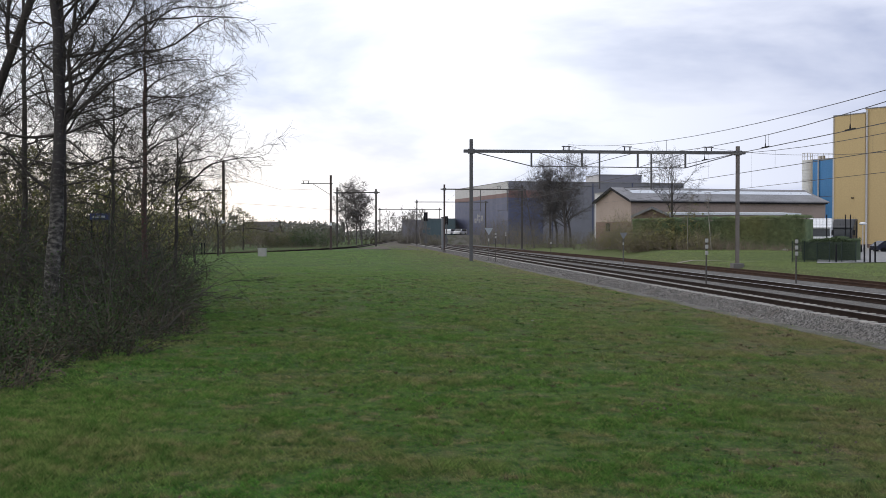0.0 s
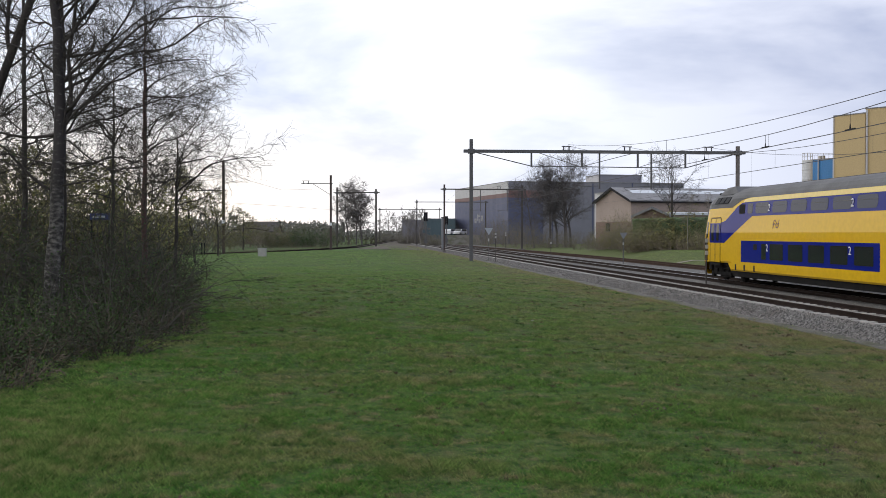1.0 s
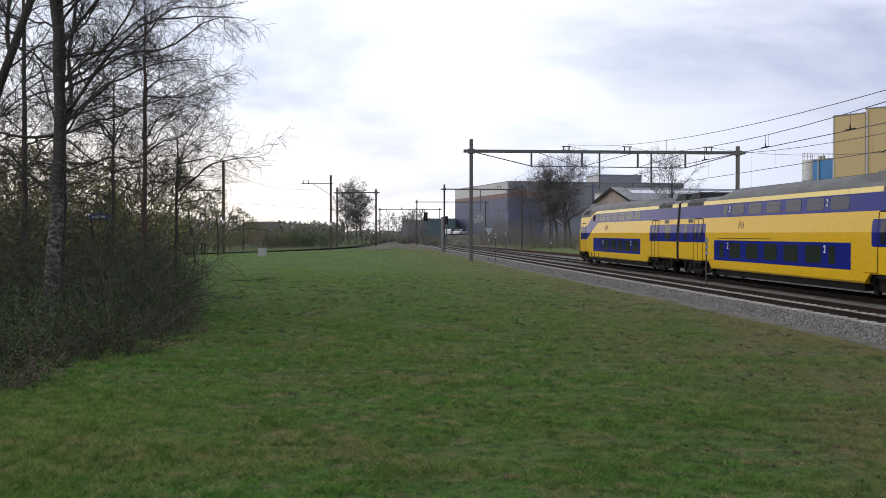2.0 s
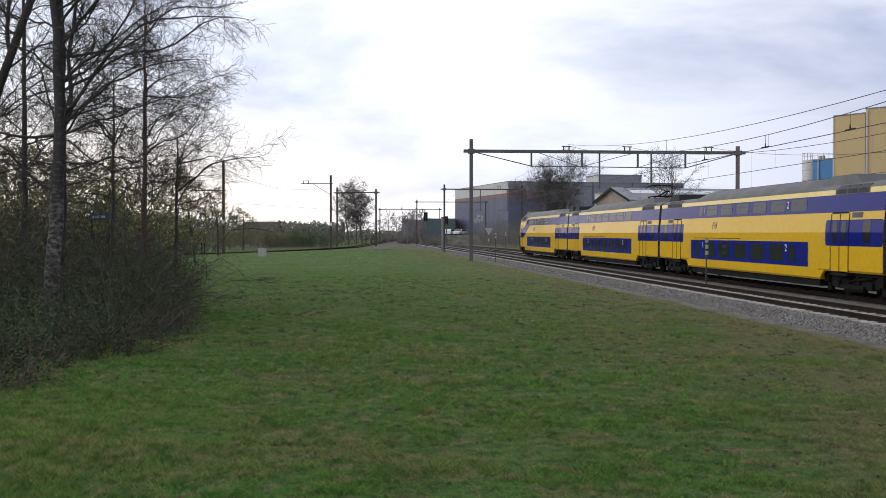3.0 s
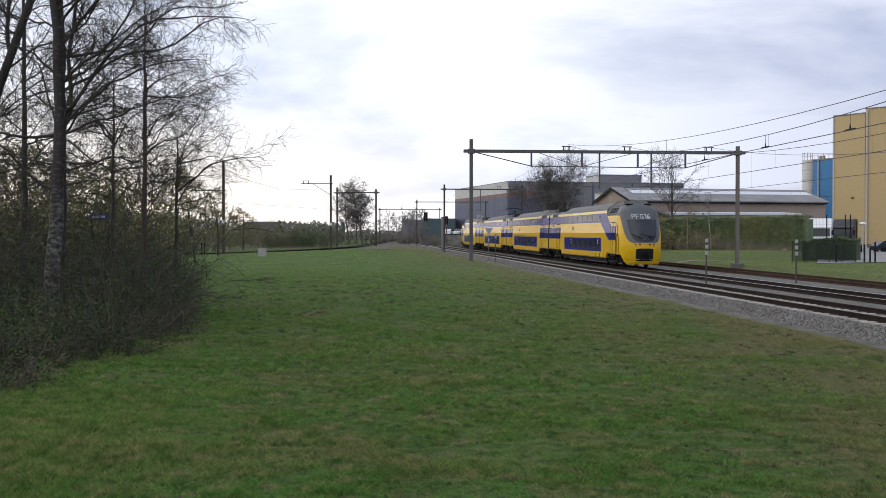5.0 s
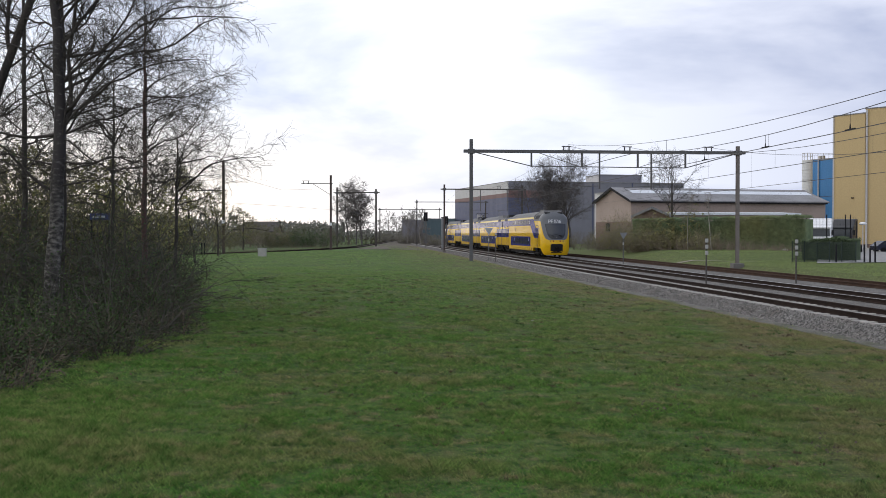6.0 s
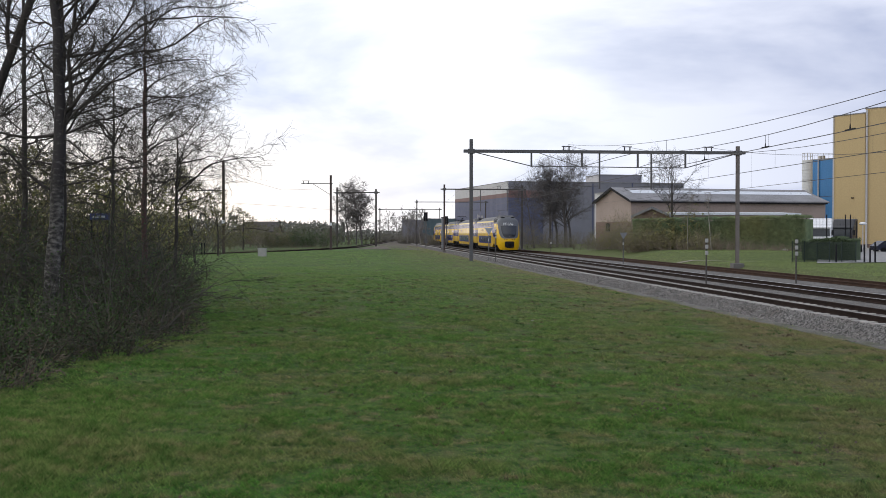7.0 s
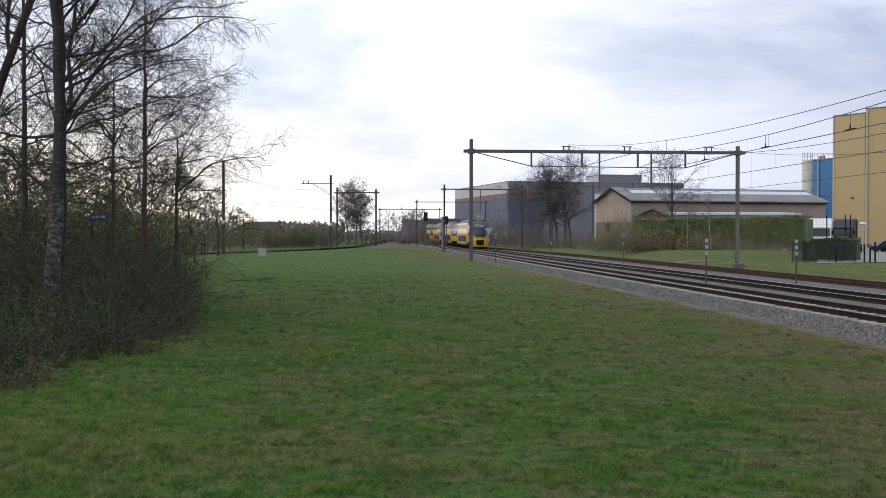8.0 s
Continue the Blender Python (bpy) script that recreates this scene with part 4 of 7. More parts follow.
def portal(pl, pr, zl, zr, beam, tops, tracks, mats, label, detail=True):
    """A portal across the tracks: two masts, a beam, under-truss, registration droppers and insulators."""
    pl, pr = Vector((*pl, 0)), Vector((*pr, 0))
    d = pr - pl
    W = d.length
    m = Matrix.Translation(pl) @ pose(0, 0, 0, 0, 0, math.degrees(math.atan2(d.y, d.x)))
    t = thing("catenary_portal", m, label, "catenary portal", "catenary portals")
    for x, z0, z1, mm in ((0, zl, tops[0], mats[0]), (W, zr, tops[1], mats[1])):
        mast = part("mast", h_mast(bmesh.new(), x, 0, z0 - 0.3, z1), mm, t)
        fb = bmesh.new()
        e = 0.22 if x == 0 else 0.4
        box(fb, x - e, x + e, -e, e, z0 - 0.5, z0 + (-0.06 if x == 0 else 0.16), bevel=0.04)
        part("footing", fb, M["footing"], mast, "concrete footing")
    b = bmesh.new()
    e = 0.11 if detail else 0.08
    for dy in (-0.13, 0.13):
        box(b, -0.55, W + 0.55, dy - 0.03, dy + 0.03, beam - e, beam + e)
    x = 0.4
    while x < W:
        box(b, x - 0.05, x + 0.05, -0.1, 0.1, beam - 0.02, beam + 0.02)
        x += 0.9
    part("beam", b, mats[1] if not detail else M["mast"], t)
    for x, z1 in ((0, tops[0]), (W, tops[1])):
        part("clamp", boxed(x - 0.24, x + 0.24, -0.19, 0.19, beam - 0.18, beam + 0.16), M["mast"], t)
    if detail:
        tr = bmesh.new()
        q = [W * k for k in (0.01, 0.222, 0.41, 0.62, 0.80, 0.99)]
        low = beam - 1.07
        zz = [beam - 0.06, low, low - 0.02, low - 0.06, low - 0.07, beam - 0.1]
        for (xa, za), (xb, zb) in zip(zip(q, zz), zip(q[1:], zz[1:])):
            tube(tr, (xa, 0, za), (xb, 0, zb), 0.035, n=6)
        tube(tr, (W * 0.25, 0, beam - 0.1), (W * 0.40, 0, low), 0.022, n=6)
        tube(tr, (W * 0.41, 0, low), (W * 0.60, 0, beam - 0.1), 0.022, n=6)
        tube(tr, (W * 0.63, 0, low), (W * 0.79, 0, beam - 0.1), 0.022, n=6)
        part("truss_rod", tr, M["mast"], t)
        for k in (0.222, 0.41, 0.62, 0.80):
            part("strut", boxed(W * k - 0.06, W * k + 0.06, -0.06, 0.06, low - 0.06, beam - 0.1), M["mast"], t)
    for xt, arm in tracks:
        if arm:
            dp = part("dropper", boxed(xt + arm - 0.055, xt + arm + 0.055, -0.055, 0.055, 5.62, beam - 0.1), M["mast"], t)
            a = bmesh.new()
            tube(a, (xt + arm, 0, 5.85), (xt - 0.25, 0, 5.72), 0.025, n=6)
            tube(a, (xt - 0.25, 0, 5.72), (xt, 0, 5.52), 0.015, n=5)
            part("steady_arm", a, M["mast"], dp)
        c = bmesh.new()
        for sx in (-0.2, 0.2):
            tube(c, (xt + sx, 0, beam + 0.1), (xt + sx, 0, beam + 0.36), 0.05, n=8)
        box(c, xt - 0.34, xt + 0.34, -0.06, 0.06, beam + 0.36, beam + 0.42)
        part("insulator", c, M["mast"], t, "brown insulator pair")
    return t, m


P1, P1M = portal((2.05, 76.0), (21.88, 77.7), 0.42, -0.02, 8.34, (9.2, 8.83), ((7.0, 2.47), (11.54, 1.81), (17.7, 0)), (M["mast"], M["mast_tan"]), "wide grey steel catenary portal spanning the tracks")
portal((0.2, 155.0), (11.8, 156.0), -0.1, -0.1, 8.9, (9.6, 9.5), ((4.2, 1.2), (8.2, 1.2)), (M["mast_rust"], M["mast_dark"]), "steel catenary portal farther along the main line", False)
portal((-5.8, 232.0), (9.5, 233.3), -0.2, -0.2, 9.3, (9.8, 9.6), (), (M["mast_dark"], M["mast_dark"]), "distant steel catenary portal over the main line", False)
portal((-16.7, 165.0), (-10.5, 164.0), 0.1, 0.1, 8.75, (9.6, 9.3), (), (M["mast_dark"], M["mast_dark"]), "narrow catenary portal over the branch track", False)
portal((-17.5, 290.0), (-0.9, 290.0), -0.2, -0.2, 8.95, (9.4, 9.4), (), (M["mast_dark"], M["mast_dark"]), "distant wide catenary portal where the tracks join", False)


def lone_mast(x, y, z, top, arm_len, arm_z, label, mm):
    t = thing("catenary_mast", pose(x, y, z), label, "catenary mast", "branch line masts")
    part("mast", h_mast(bmesh.new(), 0, 0, -0.4, top - z), mm, t)
    part("footing", boxed(-0.4, 0.4, -0.4, 0.4, -0.5, 0.05), M["concrete"], t)
    bm = bmesh.new()
    tube(bm, (0.25, 0, arm_z - z), (-arm_len, 0, arm_z - z), 0.05, n=6)
    tube(bm, (0, 0, arm_z - z - 1.35), (-arm_len * 0.62, 0, arm_z - z), 0.03, n=6)
    arm = part("cantilever", bm, M["mast"], t)
    ins = bmesh.new()
    for k in (0.75, 0.93):
        tube(ins, (-arm_len * k, 0, arm_z - z + 0.02), (-arm_len * k, 0, arm_z - z + 0.3), 0.05, n=8)
    box(ins, -arm_len * 0.97, -arm_len * 0.72, -0.04, 0.04, arm_z - z + 0.3, arm_z - z + 0.36)
    part("insulator", ins, M["mast"], arm)
    part("plate", boxed(-0.14, 0.14, -0.16, -0.13, 3.0, 3.35), M["white"], t)
    return t


lone_mast(-13.3, 124.0, 0.28, 9.25, 3.5, 8.25, "brown steel catenary mast with a long bracket arm", M["mast_rust"])
lone_mast(-21.2, 101.0, 0.3, 9.3, 3.2, 6.5, "brown steel catenary mast beside the thicket", M["mast_rust"])


def wire(pts, r, bm):
    rings = []
    for i, p in enumerate(pts):
        d = (pts[min(i + 1, len(pts) - 1)] - pts[max(i - 1, 0)]).normalized()
        u = d.orthogonal().normalized()
        w = d.cross(u)
        rings.append([bm.verts.new(p + (u * math.cos(a) + w * math.sin(a)) * r) for a in (0.0, math.pi / 2, math.pi, 1.5 * math.pi)])
    for a, b in zip(rings, rings[1:]):
        for k in range(4):
            bm.faces.new((a[k], a[(k + 1) % 4], b[(k + 1) % 4], b[k]))


def catenary(off, zs, sag, s0, contact, label):
    """Messenger wire hung from portal to portal, contact wire below it, and droppers between."""
    ob = thing("overhead_wire", LINE, label, "overhead wire", "overhead wires")
    spans = [(s0 - 74, s0), (s0, 155.5), (155.5, 233), (233, 300)]
    for i, (a, b) in enumerate(spans):
        n = 24
        sg = sag if i == 0 else 1.3
        low = contact if i == 0 else 5.5

        def z(s):
            k = (s - a) / (b - a)
            return zs - sg * 4 * k * (1 - k)
        pts = [Vector((off(s), s, z(s))) for s in [a + (b - a) * j / n for j in range(n + 1)]]
        ms, ct = bmesh.new(), bmesh.new()
        k = 1.0 if i == 0 else 0.62
        wire(pts, 0.015 * k, ms)
        wire([Vector((off(s), s, low)) for s in (a, (a + b) / 2, b)], 0.017 * k, ct)
        part("messenger_wire", ms, M["wire"], ob)
        part("contact_wire", ct, M["wire"], ob)
        for j in range(1, 8):
            s = a + (b - a) * j / 8
            part("dropper", tubed((off(s), s, low), (off(s), s, z(s)), 0.005 * k, n=3, caps=False), M["wire"], ob)
    return ob


catenary(lambda s: -4.1, 8.77, 2.67, 77.0, 5.63, "sagging messenger and contact wires over the near track")
catenary(lambda s: 0.0, 8.77, 2.67, 77.0, 5.45, "messenger and contact wires over the middle track")
catenary(lambda s: third(s) + 0.9, 8.77, 2.67, 77.0, 5.35, "messenger and contact wires over the siding")


def feeder_wire():
    """A single feeder that runs above the near track's wires."""
    ob = thing("feeder_wire", LINE, "single sagging feeder wire above the near track", "overhead wire", "overhead wires")
    bm = bmesh.new()
    wire([Vector((-4.1, -9 + 86 * k / 24, 8.85 - 2.27 * 4 * (k / 24) * (1 - k / 24))) for k in range(25)], 0.014, bm)
    part("wire", bm, M["wire"], ob)
    jb = bmesh.new()
    tube(jb, (-4.1, 52.9, 6.55), (-4.1, 52.95, 7.05), 0.012, n=4)
    tube(jb, (-4.1, 52.9, 6.55), (-4.1, 53.5, 6.1), 0.010, n=4)
    part("jumper", jb, M["wire"], ob)


feeder_wire()


def section_bars():
    """Heavy clamps with a short bar, hung between messenger and contact wire of the near track."""
    for s, z in ((33.5, 6.18), (40.3, 6.10), (47.2, 6.20)):
        ob = thing("wire_clamp", LINE @ pose(-4.1, s, 5.63), "dark clamp bar hanging on the overhead wires", "wire clamp", "wire clamps")
        b = bmesh.new()
        box(b, -0.022, 0.022, -0.34, 0.34, 0.0, 0.045, bevel=0.01)
        part("bar", b, M["vent"], ob)
        part("rod", tubed((0, 0, 0.05), (0, 0, z - 5.63), 0.008, n=5), M["wire"], ob)
        part("spacer", tubed((0, 0, 0.04), (0, 0, 0.2), 0.03, 0.012, n=6), M["vent"], ob)


section_bars()


def branch_wire():
    ob = thing("overhead_wire", Matrix(), "thin overhead wires along the curved branch track", "overhead wire", "overhead wires")
    for z, r in ((8.5, 0.018), (5.6, 0.016)):
        bm = bmesh.new()
        wire([Vector((branch(y), y, z - (1.0 if z > 8 and i % 2 else 0))) for i, y in enumerate((84, 101, 112, 124, 144, 165, 195, 226, 258, 290))], r, bm)
        part("wire", bm, M["wire"], ob)


branch_wire()

# ---- buildings ----
M["bl_yellow"] = ribbed("ochre_cladding", (0.48, 0.355, 0.175), 0.9, 0.6, 0, 0.01, (0.43, 0.315, 0.155))
M["bl_blue"] = ribbed("blue_cladding", (0.055, 0.22, 0.48), 0.9, 0.5, 0, 0.01)
M["bl_white"] = ribbed("white_silo", (0.66, 0.66, 0.66), 0.5, 0.5, 2, 0.02)
M["bl_grey"] = ribbed("slate_cladding", (0.205, 0.205, 0.235), 0.6, 0.6, 0, 0.02)
M["bl_pale"] = ribbed("pale_cladding", (0.48, 0.47, 0.47), 0.6, 0.6, 0, 0.02)
M["bl_red"] = ribbed("maroon_cladding", (0.17, 0.095, 0.088), 0.6, 0.6, 0, 0.02)
M["bl_navy"] = ribbed("navy_cladding", (0.085, 0.095, 0.16), 0.6, 0.6, 0, 0.02)
M["roof_sheet"] = ribbed("roof_sheet_grey", (0.26, 0.255, 0.26), 0.5, 0.8, 0, 0.04, (0.11, 0.105, 0.10), 0.15)
M["skylight"] = material("skylight_sheet", (0.62, 0.65, 0.68), 0.3, 0, 0.08, 0.5)
M["plaster"] = material("buff_plaster", (0.36, 0.288, 0.245), 0.9, 0, 0.1, 0.4, 0.004, 20)
M["brick"] = material("brown_brick", (0.20, 0.135, 0.105), 0.9, 0, 0.2, 1.0, 0.01, 12)
M["tiles"] = material("dark_roof_tiles", (0.055, 0.046, 0.044), 0.85, 0, 0.2, 2.0, 0.01, 8)
M["dkwin"] = material("dark_window", (0.025, 0.03, 0.035), 0.12, 0, 0.1, 1.0)


def at(px, y):
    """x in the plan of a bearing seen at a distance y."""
    return (px - 784.0) / 1850.0 * y


def up(py, y):
    return 2.38 - (py - 413.0) / 1850.0 * y



def hall(name, p, q, depth, z0, z1, mat, label, category="factory"):
    """A flat-roofed hall: its front runs from p to q in the plan, and it goes back by depth."""
    p, q = Vector((*p, 0)), Vector((*q, 0))
    d = q - p
    W = d.length
    t = thing(name, Matrix.Translation(p) @ pose(0, 0, 0, 0, 0, math.degrees(math.atan2(d.y, d.x))), label, category)
    part("wall", boxed(0, W, 0, depth, z0, z1), mat, t)
    part("roof_edge", boxed(-0.08, W + 0.08, -0.08, depth + 0.08, z1, z1 + 0.16), M["roof_sheet"], t)
    return t, W


# ochre hall, in two bays, with seams, downpipe, plinth and a lamp
t, W = hall("factory_hall", (at(1474.5, 165), 165), (at(1530, 160.5), 160.5), 40, -0.4, up(207, 165), M["bl_yellow"], "tall ochre-yellow clad factory hall")
part("plinth", boxed(0, W, -0.05, 0, -0.4, up(432, 162)), M["brick"], t)
part("corner_trim", boxed(-0.1, 0.12, -0.1, 0.1, -0.4, up(207, 165)), M["bl_pale"], t)
part("wall_lamp", boxed(3.3, 3.62, -0.3, 0.0, up(352, 163), up(350, 163), bevel=0.03), M["vent"], t)
t, W = hall("factory_hall", (at(1530.5, 160.5), 160.4), (at(1900, 140), 140), 40, -0.4, up(194, 160.5), M["bl_yellow"], "taller bay of the ochre-yellow clad factory hall")
part("plinth", boxed(0, W, -0.05, 0, -0.4, up(432, 160)), M["brick"], t)
part("downpipe", tubed((0.25, -0.16, -0.4), (0.25, -0.16, up(195, 160)), 0.16, n=8), M["bl_pale"], t)
# blue hall and white silo
t, W = hall("blue_hall", (at(1436, 176), 176), (at(1476, 172), 172), 14, -0.4, up(283, 174), M["bl_blue"], "bright blue clad hall beside a silo", "factory")
part("door", boxed(W * 0.42, W * 0.60, -0.06, 0.05, up(384, 174), up(357, 174)), M["dkwin"], t)
part("pipe", tubed((W * 0.32, -0.15, -0.4), (W * 0.32, -0.15, up(283, 174)), 0.12, n=8), M["bl_pale"], t)
part("seam", boxed(0, W, -0.03, 0, up(348, 174) - 0.04, up(348, 174) + 0.04), M["bl_navy"], t)
rv = bmesh.new()
for k in (0.15, 0.3):
    tube(rv, (W * k, 1.2, up(283, 174)), (W * k, 1.2, up(275, 174)), 0.3, n=10)
part("roof_vent", rv, M["steel"], t)
silo = thing("silo", pose(at(1428, 172), 172, -0.4), "white ribbed cylindrical silo with a railing on top", "silo")
sz = up(284, 172) + 0.4
sr = 9 * 172 / 1850
part("shell", tubed((0, 0, 0), (0, 0, sz), sr, n=32), M["bl_white"], silo)
hoops = bmesh.new()
for k in range(1, 9):
    tube(hoops, (0, 0, sz * k / 9 - 0.05), (0, 0, sz * k / 9 + 0.05), sr + 0.03, n=32)
part("hoops", hoops, M["bl_pale"], silo)
rl = bmesh.new()
for k in range(10):
    a = 2 * math.pi * k / 10
    tube(rl, (sr * math.cos(a), sr * math.sin(a), sz), (sr * math.cos(a), sr * math.sin(a), sz + 1.15), 0.035, n=5)
    b = a + 2 * math.pi / 10
    for h in (0.6, 1.12):
        tube(rl, (sr * math.cos(a), sr * math.sin(a), sz + h), (sr * math.cos(b), sr * math.sin(b), sz + h), 0.03, n=4)
for k in range(5):
    tube(rl, (sr + k * 0.9, 0, sz), (sr + k * 0.9, 0, sz + 1.15), 0.035, n=5)
tube(rl, (sr, 0, sz + 1.12), (sr + 3.6, 0, sz + 1.12), 0.03, n=4)
part("railing", rl, M["steel"], silo)


def gabled(name, p, q, length, eave, ridge, wall, roof, label, category, base=-0.4, strips=(), verge="vent"):
    """A house or shed with its gable from p to q in the plan and its ridge running back from it."""
    p, q = Vector((*p, 0)), Vector((*q, 0))
    d = q - p
    W = d.length
    t = thing(name, Matrix.Translation(p) @ pose(0, 0, 0, 0, 0, math.degrees(math.atan2(d.y, d.x))), label, category)
    sec = [(0, base), (W, base), (W, eave), (W / 2, ridge), (0, eave)]
    part("wall", prism(bmesh.new(), [(x, 0, z) for x, z in sec], [(x, length, z) for x, z in sec]), wall, t)
    for sx in (0, 1):
        x0, x1 = (-0.35, W / 2) if sx == 0 else (W + 0.35, W / 2)
        e = eave - 0.35 * (ridge - eave) / (W / 2)
        r = part("roof", prism(bmesh.new(), [(x0, -0.4, e + 0.03), (x1, -0.4, ridge + 0.03), (x1, length + 0.4, ridge + 0.03), (x0, length + 0.4, e + 0.03)],
                               [(x0, -0.4, e + 0.2), (x1, -0.4, ridge + 0.2), (x1, length + 0.4, ridge + 0.2), (x0, length + 0.4, e + 0.2)]), roof, t)
        if sx == 1:
            for f0, f1, a, b in strips:
                def rp(f, y, o):
                    return (x1 + (x0 - x1) * f, y, ridge + (e - ridge) * f + 0.2 + o)
                part("skylight", prism(bmesh.new(), [rp(f0, a, 0.0), rp(f1, a, 0.0), rp(f1, b, 0.0), rp(f0, b, 0.0)], [rp(f0, a, 0.05), rp(f1, a, 0.05), rp(f1, b, 0.05), rp(f0, b, 0.05)]), M["skylight"], r, "white translucent skylight strip")
        fb = bmesh.new()
        prism(fb, [(x0, -0.45, e - 0.1), (x1, -0.45, ridge - 0.1), (x1, -0.45, ridge + 0.22), (x0, -0.45, e + 0.22)], [(x0, -0.41, e - 0.1), (x1, -0.41, ridge - 0.1), (x1, -0.41, ridge + 0.22), (x0, -0.41, e + 0.22)])
        part("verge_board", fb, M[verge], t)
    return t, W


t, W = gabled("warehouse", (at(1055, 146), 146), (at(1117, 136), 136), 29.8, 6.62, 8.35, M["plaster"], M["roof_sheet"], "long warehouse with buff gable and grey sheet roof", "warehouse", strips=((0.22, 0.46, 1.6, 29.6),))
part("brick_base", boxed(0, W, -0.04, 0, -0.4, up(393, 141)), M["brick"], t)
part("window", boxed(W * 0.30, W * 0.42, -0.08, 0.02, 2.6, up(394, 141) - 0.1), M["dkwin"], t)
part("gutter", tubed((W + 0.42, -0.3, 6.45), (W + 0.42, 29.8, 6.45), 0.11, n=6), M["vent"], t)
t, W = gabled("brick_shed", (at(1122, 124), 124), (at(1186, 123), 123), 8, 4.4, up(369, 124), M["brick"], M["roof_sheet"], "small brown brick shed behind the hedge", "shed", verge="roof_sheet")
lt = thing("lean_to", pose(at(1188, 129), 129, 0, 0, 0, 5), "low lean-to with a pale roof edge behind the hedge", "shed")
part("wall", boxed(0, 16.2, 0.2, 6, -0.4, 4.6), M["plaster"], lt)
part("roof", prism(bmesh.new(), [(-0.3, -0.2, 4.62), (16.5, -0.2, 4.62), (16.5, 6, 4.9), (-0.3, 6, 4.9)], [(-0.3, -0.2, 4.85), (16.5, -0.2, 4.85), (16.5, 6, 5.1), (-0.3, 6, 5.1)]), M["skylight"], lt)
t, W = hall("low_hall", (at(1125, 178), 178), (at(1440, 185), 185), 20, -0.4, up(337, 180), M["bl_pale"], "long pale grey hall behind the warehouse", "factory")
part("fascia", boxed(0, W, -0.06, 0, up(342, 180), up(337, 180)), M["bl_grey"], t)

# slate hall with banded end wall
CZ = 14.2
M["sign_faint"] = material("faded_sign", (0.26, 0.26, 0.27), 0.6, 0, 0.2, 1.0)
sl, W = hall("slate_hall", (15.05, 240), (57.7, 250.7), 48, -0.4, CZ, M["bl_grey"], "large slate-grey industrial hall with maroon and pale bands")
part("cladding_band", boxed(-0.04, 8.4, -0.05, 0, 10.56, 12.24), M["bl_red"], sl)
part("cladding_band", boxed(-0.04, 8.4, -0.05, 0, -0.4, 10.56), M["bl_navy"], sl)
for a, b, mm in ((11.64, CZ, M["bl_pale"]), (10.68, 11.64, M["bl_red"]), (-0.4, 10.68, M["bl_navy"])):
    part("cladding_band", boxed(-0.06, -0.005, 0.0, 48, a, b), mm, sl)
for k in range(4):
    part("vertical_trim", boxed(10.5 + 10 * k, 10.8 + 10 * k, -0.1, 0, -0.4, CZ), M["bl_navy"], sl)
for a, w, z, h in ((20.6, 1.9, 5.4, 1.4), (23.0, 1.4, 5.0, 1.0), (24.8, 1.1, 5.5, 1.6), (26.4, 1.9, 4.9, 1.2), (23.3, 1.7, 6.4, 0.6)):
    part("sign_bar", boxed(-0.12, -0.07, a, a + w, z, z + h), M["sign_faint"], sl)
rb = thing("roof_plant_room", sl.matrix_basis @ pose(30.7, 19.6, CZ + 0.16), "grey clad plant room on the hall roof", "plant room")
part("wall", boxed(0, 11.4, 0, 9.6, 0, 2.8), M["bl_grey"], rb)
part("side_cladding", boxed(-0.06, -0.004, 0, 9.6, 0, 2.8), M["bl_pale"], rb)
part("roof_edge", boxed(-0.1, 11.5, -0.1, 9.7, 2.8, 3.0), M["roof_sheet"], rb)
# teal hall, low wall and parked vans far along the line
M["teal"] = ribbed("teal_cladding", (0.075, 0.115, 0.13), 0.8, 0.6, 0, 0.02)
t, W = hall("grey_hall", (at(712, 300), 300), (at(752, 300), 300), 14, -0.4, up(390, 300), M["bl_grey"], "dark grey flat-roofed building at the end of the line", "building")
t, W = hall("teal_hall", (at(748, 275), 275), (at(806, 275), 275), 14, -0.4, up(388, 275), M["teal"], "low teal-blue clad hall beyond the signals", "factory")
bank = [(at(789, 238), 232.0, -0.4), (at(850, 238), 232.0, -0.4), (at(850, 238), 262.0, -0.4), (at(789, 238), 262.0, -0.4)]
crest = [(at(790, 238), 236.0, 1.9), (at(848, 238), 236.0, 1.9), (at(848, 238), 258.0, 1.9), (at(790, 238), 258.0, 1.9)]
tagged(link("yard_terrace", prism(bmesh.new(), bank, crest), M["cess"]), "raised dull grey bank with a parking strip", "bank", kind="structure")


